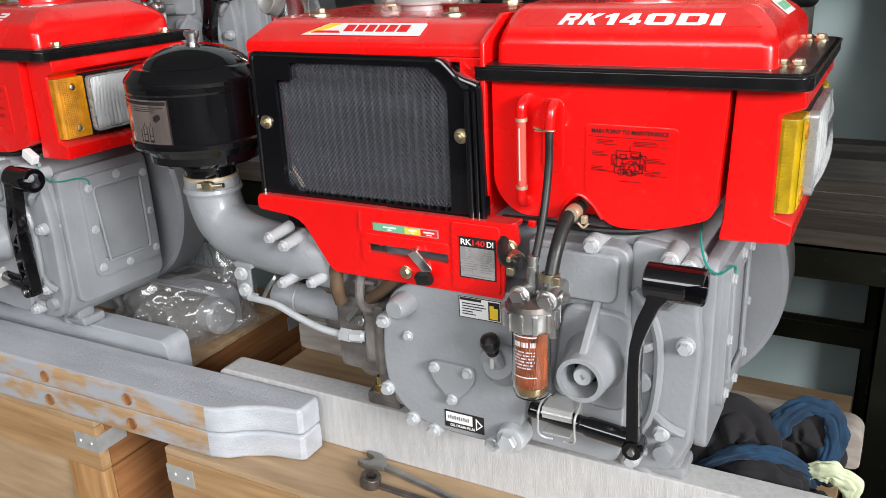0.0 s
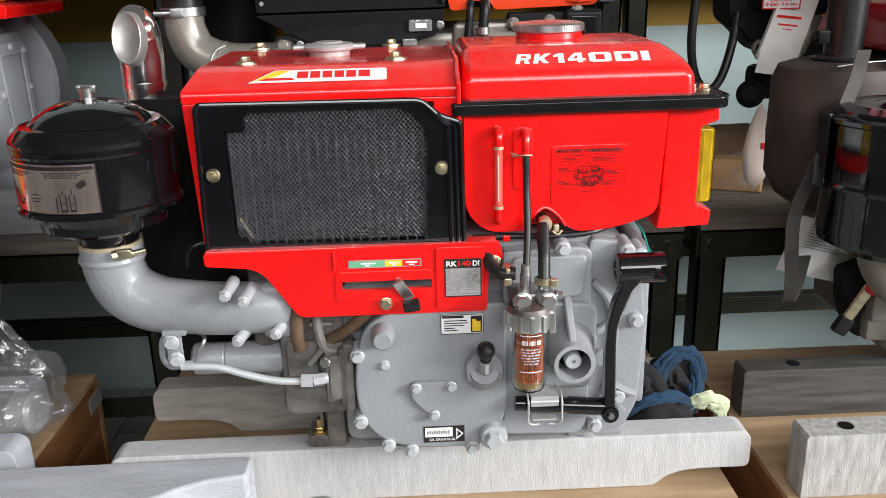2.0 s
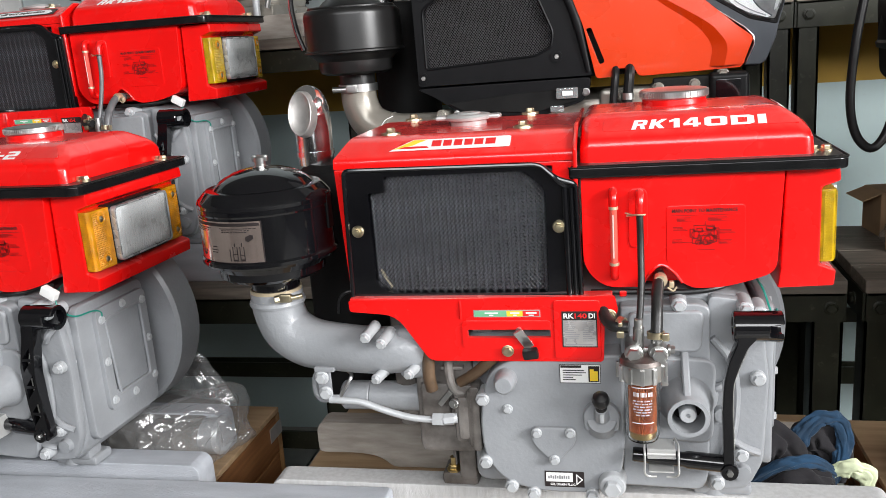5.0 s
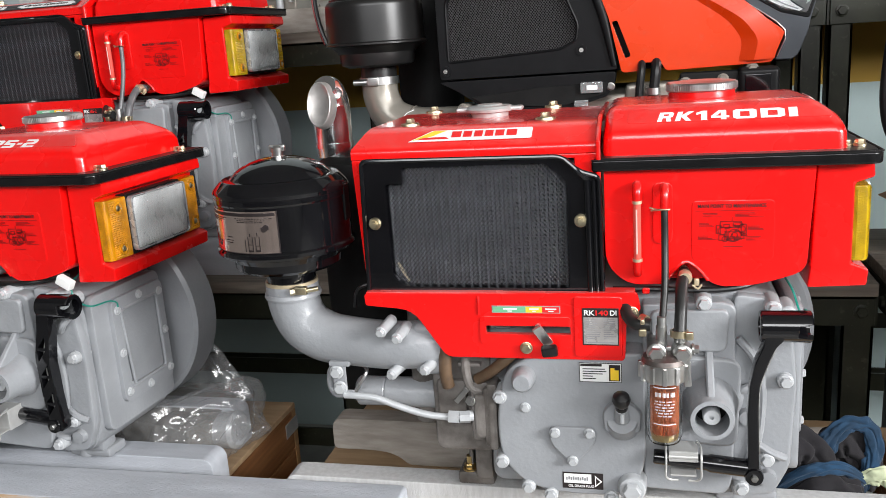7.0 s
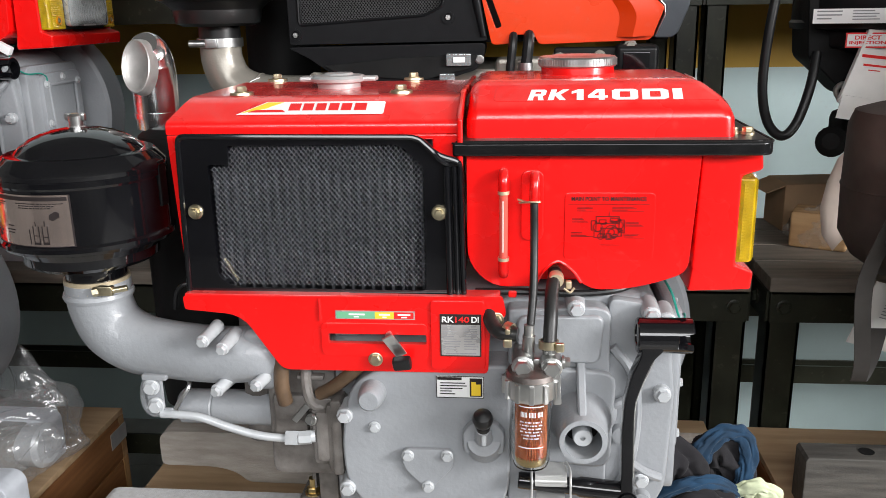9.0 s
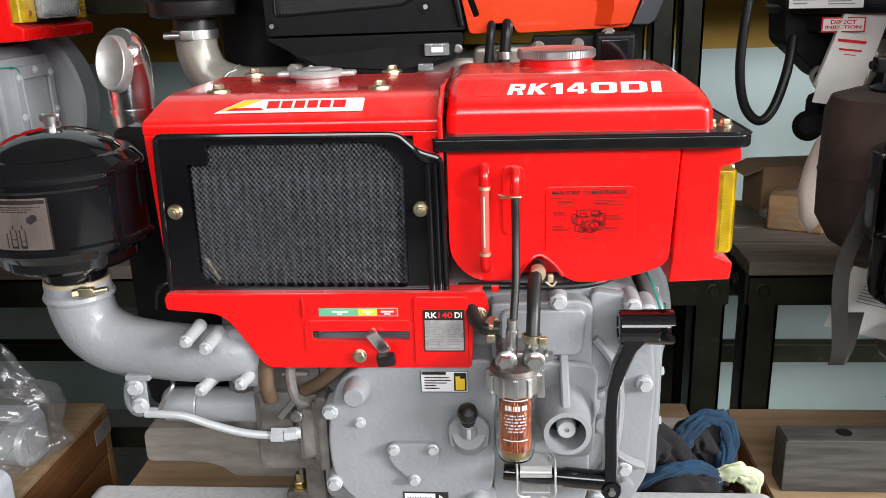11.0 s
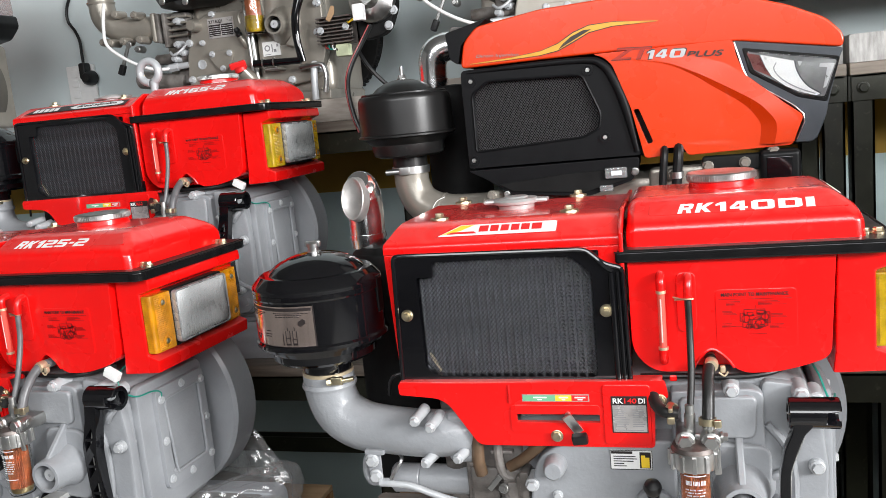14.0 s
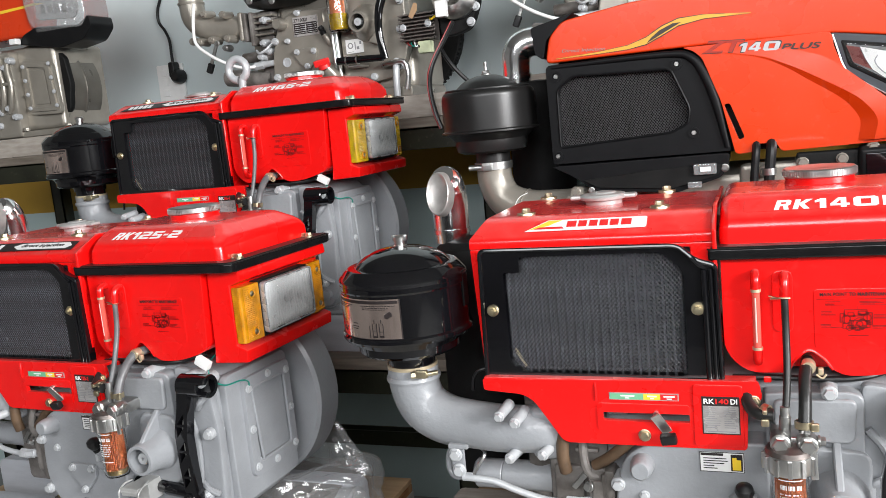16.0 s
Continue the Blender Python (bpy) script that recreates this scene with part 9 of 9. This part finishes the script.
    lamp_ob = part("lamp_frame", prism(rounded([(0.43, z(1.155)), (0.90, z(1.15)), (0.90, z(1.30)), (0.44, z(1.30))], 0.02), "y", 0.28, 0.36, 0.008, 2), DARKRED, e, "dark red tail lamp frame")
    part("lamp_lens", prism(rounded([(0.455, z(1.175)), (0.87, z(1.17)), (0.87, z(1.29)), (0.46, z(1.29))], 0.012), "y", 0.272, 0.282, 0.003, 2), DARKRED, lamp_ob)
    paper = part("hang_tag", moved(box(-0.06, 0.07, -0.0006, 0.0006, -0.05, 0.05), Matrix.Translation((0.320, 0.13, z(0.745))) @ Euler((0.1, 0.30, 0.2)).to_matrix().to_4x4()), PAPER, e, "white paper data sheet")
    part("fine_print", moved(bars(lines_of_print(-0.03, 0.062, -0.005, 0.04, 9, 0.3, 8), Matrix.Identity(4)), Matrix.Translation((0.320, 0.13, z(0.745))) @ Euler((0.1, 0.30, 0.2)).to_matrix().to_4x4() @ plane_pose((0, -0.0009, 0), (1, 0, 0), (0, 0, 1))), GREYPRINT, paper)
    return e


black_engine()


def bench_engine():
    """The engine behind it on the bench: black cleaner with labels, cable, and papers."""
    e = thing("bronze_engine", "bronze engine with black label-covered air cleaner, on the bench", "engine", (0.40, 1.60, 0.80))
    part("cleaner_bowl", spin([(0, 0.300), (0.07, 0.300), (0.125, 0.318), (0.128, 0.325), (0.128, 0.345), (0.150, 0.350), (0.152, 0.36), (0.148, 0.365), (0.148, 0.50), (0.10, 0.52), (0, 0.53)], (0.02, 0.02, 0), (0, 0, 1), 44), SATINBLACK, e, "black air cleaner")
    part("data_strip", moved(box(-0.055, 0.060, -0.012, 0.012, 0, 0.002), plane_pose((-0.080, -0.112, 0.372), (1, -0.45, 0), (0, 0, 1))), WHITE, e, "white printed data strip")
    part("fine_print", bars(lines_of_print(-0.05, -0.01, -0.009, 0.009, 3, 0.35, 2) + lines_of_print(0.005, 0.055, -0.009, 0.009, 4, 0.35, 3), plane_pose((-0.080, -0.1145, 0.372), (1, -0.45, 0), (0, 0, 1))), GREYPRINT, e)
    m = plane_pose((-0.045, -0.112, 0.332), (1, -0.3, 0), (0, 0, 1))
    st = part("red_sticker", moved(box(-0.034, 0.034, -0.0125, 0.0125, 0, 0.001), m), REDPRINT, e, "white sticker with red border and words")
    part("white_field", moved(box(-0.0315, 0.0315, -0.010, 0.010, 0.001, 0.0014), m), WHITE, st)
    for k, wd in enumerate(("DIRECT", "INJECTION")):
        letters(wd, 0.040 if k == 0 else 0.056, 0.0068, m @ Matrix.Translation((0, 0.0045 - 0.009 * k, 0.0015)), REDPRINT, st, weight=0.03)
    part("dark_guard", prism(rounded([(-0.120, 0.30), (-0.13, 0.44), (-0.10, 0.52), (-0.02, 0.44), (0.0, 0.22), (-0.05, 0.235), (-0.09, 0.275)], 0.012), "y", -0.05, 0.05, 0.006, 2), MATTBLACK, e)
    part("intake_cone", spin([(0, 0.16), (0.035, 0.16), (0.035, 0.22), (0.06, 0.27), (0.06, 0.305), (0, 0.305)], (0.02, 0.0, 0), (0, 0, 1), 28), BRONZE, e)
    part("hook", tube([(-0.06, -0.06, 0.225), (-0.072, -0.065, 0.245), (-0.06, -0.07, 0.256), (-0.04, -0.07, 0.235), (-0.02, -0.07, 0.205)], 0.005, 8), ALU, e)
    part("hose", tube([(-0.185, -0.085, 0.46), (-0.20, -0.09, 0.36), (-0.205, -0.09, 0.26), (-0.192, -0.09, 0.195), (-0.165, -0.09, 0.168), (-0.140, -0.085, 0.19), (-0.118, -0.07, 0.25), (-0.105, -0.05, 0.31)], 0.0085, 12), RUBBER, e, "looped black rubber cable")
    body = part("crankcase", join(box(0.12, 0.6, 0.0, 0.26, 0.0, 0.28, 0.02, 2), box(-0.040, 0.13, -0.03, 0.06, 0.135, 0.20, 0.015, 2)), MATTBLACK, e, "dark crankcase")
    part("oil_cap", spin([(0, 0), (0.025, 0), (0.028, 0.02), (0.015, 0.03), (0, 0.03)], (-0.06, -0.045, 0.15), (-0.5, -1, 0.2), 18), MATTBLACK, body)
    bag = part("paper_bag", moved(prism(rounded([(-0.045, -0.085), (0.035, -0.09), (0.05, 0.06), (0.015, 0.085), (0.0, 0.06), (-0.02, 0.08)], 0.006), "y", -0.006, 0.006, 0.003, 2), Matrix.Translation((-0.025, -0.105, 0.305)) @ Euler((0.1, 0.12, 0)).to_matrix().to_4x4()), PAPER, e, "white paper manual bag with red print")
    for r in ((-0.026, 0.022, -0.003, 0.002), (-0.020, 0.018, -0.017, -0.0135), (-0.010, 0.010, -0.024, -0.0225)):
        part("red_bar", bars([r], Matrix.Translation((-0.025, -0.105, 0.305)) @ Euler((0.1, 0.12, 0)).to_matrix().to_4x4() @ plane_pose((0, -0.0062, 0), (1, 0, 0), (0, 0, 1))), REDPRINT, bag)
    part("paper_tag", moved(box(-0.045, 0.02, -0.001, 0.001, -0.02, 0.02), Matrix.Translation((-0.035, -0.110, 0.215)) @ Euler((0.1, 0.15, 0)).to_matrix().to_4x4()), PAPER, e)
    low = part("cloth_tag", moved(spin([(0, -0.10), (0.022, -0.07), (0.030, -0.02), (0.022, 0.03), (0.008, 0.07), (0, 0.08)], (0, 0, 0), (0, 0, 1), 14, (1.0, 0.35, 1)), Matrix.Translation((-0.060, -0.10, 0.060))), PALEPAPER, e, "pale paper pouch with a red mark")
    part("red_mark", box(-0.056, -0.044, -0.1115, -0.1095, 0.050, 0.063), REDPRINT, low)
    for x in (0.16, 0.46):
        part("foot", box(x, x + 0.08, 0.0, 0.25, -0.0875, 0.01, 0.004), MATTBLACK, e)
    return e


bench_engine()

# ---- small loose things ----


def lump(seed, sx, sy, sz, rough=0.35, subdiv=4, freq=3.0, sharp=1.0):
    """A crumpled body on a flat base."""
    bm = bmesh.new()
    bmesh.ops.create_icosphere(bm, subdivisions=subdiv, radius=1)
    off = Vector((seed * 7.3, seed * 3.1, seed * 1.7))
    for v in bm.verts:
        n = noise.noise(v.co * freq + off) * 0.6 + abs(noise.noise(v.co * freq * 2.3 + off)) * 0.7 * sharp - 0.15 + 0.12 * abs(noise.noise(v.co * freq * 4.3 + off))
        v.co *= 1 + rough * n
        v.co = Vector((v.co.x * sx, v.co.y * sy, max(v.co.z, -0.55) * sz))
    low = min(v.co.z for v in bm.verts)
    return moved(bm, Matrix.Translation((0, 0, -low)))


def wrapped_film(seed, x0, x1, y0, y1, height):
    """Loose film round a box: taut over the flat top, crumpled at the ends, with a fold rolled over the lid."""
    bm = bmesh.new()
    bmesh.ops.create_cube(bm, size=2)
    bmesh.ops.subdivide_edges(bm, edges=bm.edges[:], cuts=84, use_grid_fill=True)
    off = Vector((seed * 2.3, seed * 4.1, seed * 1.7))
    fold_a, fold_b = Vector((-0.055, -0.085)), Vector((0.055, 0.085))
    along = fold_b - fold_a
    for v in bm.verts:
        d = v.co
        q = (abs(d.x) ** 7 + abs(d.y) ** 7 + abs(d.z) ** 9) ** (-1 / 7.6)
        p = d * q
        x, y = x0 + (p.x + 1) / 2 * (x1 - x0), y0 + (p.y + 1) / 2 * (y1 - y0)
        z = (p.z + 1) / 2 * height
        loose = 0.22 + 0.78 * min(1, max(0, (x - x0 - 0.08) / 0.10))
        loose += (1 - loose) * 0.7 * min(1, max(0, (1 - p.z) / 0.3))
        w = Vector((x, y, z))
        skew = Vector((w.x + 0.7 * w.z, 1.8 * (w.y - 0.8 * w.x), 1.5 * (w.z - 0.6 * w.x))) + off
        skew += Vector((noise.noise(w * 14 + off), noise.noise(w * 14 - off), 0)) * 0.02
        fold = 0.036 * crease(skew, 11) + 0.012 * crease(skew, 26)
        push = (fold - 0.010) * loose
        out = Vector((p.x ** 3, p.y ** 3, max(0, p.z) ** 3)).normalized()
        w += out * push
        flat = Vector((x, y)) - fold_a
        k = min(1, max(0, flat.dot(along) / along.length_squared))
        off_line = (flat - along * k).length
        if z > 0.3 * height:
            w.z += 0.036 * max(0, 1 - (off_line / 0.048) ** 2) * (0.55 + 0.6 * k) * (z / height) ** 3
            w.z += 0.016 * max(0, (x - 0.02) / 0.09) * (z / height) ** 3
        v.co = Vector((w.x, w.y, max(0.001, w.z)))
    return bm


def hanging_film(apex, left, right, seed):
    """Two layers of film gathered to a point, pleats running down from it."""
    layers = []
    apex, left, right = Vector(apex), Vector(left), Vector(right)
    for side in (0, 1):
        bm = bmesh.new()
        grid = []
        for i in range(41):
            u = i / 40
            row = []
            for j in range(49):
                k = j / 48
                base = left.lerp(right, k)
                p = (apex + Vector((0.010 * (k - 0.5), 0, 0))).lerp(base, u)
                p.x += 0.010 * math.sin(math.pi * u) * (1 if k > 0.5 else 0.3) * (k - 0.2)
                wave = abs(noise.noise(Vector((k * 7.0, u * 1.2, seed + side * 3.1)))) * 0.026 + abs(noise.noise(Vector((k * 6.0, u * 4.0, seed + 7 + side)))) * 0.013
                p.y += (wave - 0.010) * (0.25 + u) + side * 0.008 * math.sin(math.pi * k)
                p.z += 0.006 * noise.noise(Vector((k * 6, u * 3, seed + 11)))
                row.append(bm.verts.new(p))
            grid.append(row)
        for i in range(40):
            for j in range(48):
                bm.faces.new((grid[i][j], grid[i + 1][j], grid[i + 1][j + 1], grid[i][j + 1]))
        layers.append(bm)
    return join(*layers)


bag = thing("plastic_bag", "clear plastic bag wrapped round a grey metal box, on a crate", "bag", (-1.095, 1.175, 0.4505), turn=-14)
part("metal_box", box(-0.138, 0.040, -0.075, 0.095, 0.004, 0.086, 0.008, 2), BOXGREY, bag, "flat-topped grey metal box")
part("casting", spin([(0, 0), (0.036, 0), (0.038, 0.05), (0.038, 0.055), (0.03, 0.062), (0, 0.062)], (0.016, 0.020, 0.045), (1, 0.1, 0.05), 28), STEELGREY, bag, "pale grey round casting")
part("film", wrapped_film(3, -0.155, 0.084, -0.095, 0.115, 0.096), FILM, bag, "crumpled clear film", 0.35)
part("gathered_neck", hanging_film((-0.082, 0.100, 0.228), (-0.150, 0.088, 0.060), (0.065, 0.100, 0.085), 5), FILM, bag, "gathered film neck rising behind the box", 1.0)


def rag_heap(seed, sx, sy, sz, material, label, place, turn=0.0):
    return solid("rag", film_heap(seed, sx, sy, sz), material, label, "rag", place, group="rags", smooth=0.9, turn=turn)


def cloth_roll(points, radii, seed, flat, pleats):
    """A bunched, twisted length of cloth: pleats run along it and wander round it."""
    line = curve_points(points, 14)
    bm = bmesh.new()
    n, seg, rings, up = len(line), 72, [], Vector((0, 1, 0))
    for i, p in enumerate(line):
        d = (line[min(i + 1, n - 1)] - line[max(i - 1, 0)]).normalized()
        up = (up - d * up.dot(d)).normalized()
        side = d.cross(up)
        t = i / (n - 1) * (len(radii) - 1)
        k = min(int(t), len(radii) - 2)
        rad = radii[k] + (radii[k + 1] - radii[k]) * (t - k)
        ring = []
        for j in range(seg):
            a = 2 * math.pi * j / seg
            drift = 1.6 * noise.noise(Vector((i * 0.06, seed * 3.3, math.cos(a)))) + i * 0.035
            pleat = abs(math.sin(pleats * 0.5 * (a + drift) + 1.3 * noise.noise(Vector((math.cos(a) * 2, math.sin(a) * 2, i * 0.09 + seed)))))
            bend = noise.noise(Vector((math.cos(a) * 1.4, math.sin(a) * 1.4, i * 0.16 + seed * 5)))
            r = rad * (0.66 + 0.40 * pleat + 0.30 * bend)
            ring.append(bm.verts.new(p + up * r * flat * math.cos(a) + side * r * math.sin(a)))
        rings.append(ring)
    for a, b in zip(rings, rings[1:]):
        for j in range(seg):
            bm.faces.new((a[j], a[(j + 1) % seg], b[(j + 1) % seg], b[j]))
    bm.faces.new(rings[0])
    bm.faces.new(rings[-1])
    for v in bm.verts:
        v.co.z = max(v.co.z, 0.4507)
    return bm


def rag(points, radii, seed, flat, pleats, material, label):
    return solid("rag", cloth_roll(points, radii, seed, flat, pleats), material, label, "rag", group="rags", smooth=1.3)


rag_heap(2, 0.085, 0.055, 0.060, BLACKCLOTH, "crumpled charcoal rag between the two beams", (0.020, 1.085, 0.4505))
rag([(-0.060, 1.075, 0.480), (-0.040, 1.066, 0.545), (-0.015, 1.066, 0.572), (0.008, 1.070, 0.562), (0.018, 1.072, 0.520), (0.010, 1.060, 0.480)], [0.030, 0.036, 0.036, 0.034, 0.034, 0.030], 2, 0.8, 5, BLACKCLOTH, "charcoal rag bunched up against the engine")
rag([(-0.010, 1.045, 0.490), (0.015, 1.036, 0.522), (0.045, 1.034, 0.518), (0.070, 1.042, 0.500), (0.100, 1.045, 0.482), (0.138, 1.050, 0.470)], [0.022, 0.030, 0.030, 0.026, 0.024, 0.014], 5, 0.8, 5, BLACKCLOTH, "charcoal rag folded beside the front beam")
rag([(-0.068, 1.052, 0.492), (-0.042, 1.040, 0.515), (-0.012, 1.030, 0.545), (0.020, 1.026, 0.560), (0.052, 1.034, 0.556), (0.080, 1.052, 0.530), (0.088, 1.070, 0.500)], [0.006, 0.008, 0.009, 0.011, 0.011, 0.010, 0.008], 8, 0.6, 5, BLUECLOTH, "blue rag stretched over the charcoal rags")
rag([(0.012, 1.080, 0.520), (0.030, 1.088, 0.556), (0.052, 1.094, 0.585), (0.076, 1.098, 0.602), (0.098, 1.100, 0.596), (0.110, 1.098, 0.568), (0.102, 1.090, 0.535), (0.086, 1.076, 0.505)], [0.015, 0.018, 0.016, 0.013, 0.013, 0.014, 0.013, 0.010], 11, 0.55, 5, BLUECLOTH, "blue rag looped up against the rear beam")
rag([(0.028, 1.112, 0.490), (0.048, 1.114, 0.548), (0.072, 1.114, 0.566), (0.092, 1.112, 0.540), (0.096, 1.108, 0.490)], [0.026, 0.030, 0.030, 0.028, 0.024], 21, 0.8, 5, BLACKCLOTH, "charcoal rag standing against the rear beam")
rag([(0.072, 1.062, 0.515), (0.090, 1.054, 0.534), (0.110, 1.050, 0.540), (0.130, 1.052, 0.528), (0.136, 1.055, 0.500)], [0.008, 0.014, 0.017, 0.016, 0.008], 14, 0.5, 3, PALECLOTH, "small pale green cloth beside the beam")


def spanner(place, turn, length, w, material, label, ring):
    s = thing("spanner", label, "tool", place, "spanners", turn=turn)
    shaft = [(0, -w * 0.32), (length, -w * 0.26), (length, w * 0.26), (0, w * 0.32)]
    part("shaft", prism(rounded(shaft, 0.003), "z", 0.002, 0.0085, 0.0022, 2), material, s)
    if ring:
        part("ring_end", spin([(w * 0.52, 0.0), (w, 0.0), (w * 1.05, 0.004), (w * 1.0, 0.014), (w * 0.9, 0.016), (w * 0.55, 0.016), (w * 0.52, 0.012)], (-w * 0.7, 0, 0.004), (0.25, 0, 1), 24), material, s)
    else:
        jaw = [(-w * 2.1, w * 0.85), (-w * 2.3, w * 0.45), (-w * 1.2, w * 0.35), (-w * 1.0, 0), (-w * 1.2, -w * 0.35), (-w * 2.2, -w * 0.55), (-w * 1.9, -w * 0.95), (-w * 0.9, -w * 1.05), (0.01, -w * 0.32), (0.01, w * 0.32), (-w * 0.9, w * 1.05)]
        part("open_jaw", prism(jaw, "z", 0.001, 0.0105, 0.0022, 2), material, s)
    return s


spanner((-0.468, 0.886, 0.4505), -1, 0.19, 0.015, SPANNERDARK, "worn dark ring spanner on the crate", True)
spanner((-0.486, 0.930, 0.4505), -11, 0.20, 0.0175, STEEL, "worn steel open-ended spanner on the crate", False)

box_a = thing("cardboard_box", "worn brown cardboard box on the bench", "box", (0.415, 1.88, 0.712), turn=6)
part("carton", box(-0.075, 0.09, -0.05, 0.06, 0, 0.105, 0.004), CARDBOARD, box_a)
part("flap", moved(box(-0.05, 0.0, -0.055, 0.05, -0.001, 0.001), Matrix.Translation((-0.07, 0, 0.105)) @ Euler((0, -0.35, 0)).to_matrix().to_4x4()), CARDBOARD, box_a)
box_b = thing("wood_block", "rough pale wood block in torn film", "wood block", (0.385, 1.715, 0.712), turn=-25)
part("block", box(-0.05, 0.06, -0.04, 0.04, 0, 0.075, 0.006), CRATEWOOD, box_b)
part("torn_film", lump(11, 0.058, 0.046, 0.05, 0.4, 4, 2.5), FILM, box_b, "", 0.4)

sock = thing("wall_socket", "white double wall socket with a black plug", "socket", (-2.34, 2.499, 1.49))
part("socket_plate", box(-0.055, 0.065, -0.014, 0.0, -0.075, 0.065, 0.004), WHITE, sock)
for zz in (-0.04, 0.0, 0.035):
    part("socket_key", box(-0.035, -0.005, -0.018, -0.0135, zz - 0.013, zz + 0.013, 0.002), WHITE, sock)
plug = part("plug", join(spin([(0, 0), (0.027, 0), (0.025, 0.03), (0.016, 0.042), (0, 0.042)], (0.055, -0.014, 0.015), (0, -1, 0), 20), box(0.030, 0.058, -0.055, -0.016, 0.01, 0.07, 0.008)), RUBBER, sock, "black mains plug")
part("cord", tube([(0.042, -0.035, 0.06), (0.038, -0.03, 0.10), (0.030, -0.02, 0.15), (0.010, -0.012, 0.19), (-0.012, -0.012, 0.225), (-0.010, -0.012, 0.27), (0.02, -0.012, 0.34), (0.045, -0.012, 0.50), (0.05, -0.012, 0.80)], 0.0055, 8), RUBBER, plug)

# floor tiles in the stretch that shows between the crates
for i in range(9):
    for j in range(8):
        x, y = -1.6 + i * 0.3, 0.1 + j * 0.3
        if i == 0 and j == 0:
            tile_bm = box(0, 0.296, 0, 0.296, 0, 0.008, 0.0015, 1)
            first = part("tile", tile_bm, TILE, floor)
            tile_mesh = first.data
            first.location = (x, y, FZ)
        else:
            t_ob = new("tile", tile_mesh)
            t_ob.parent, t_ob.location = floor, (x, y, FZ)
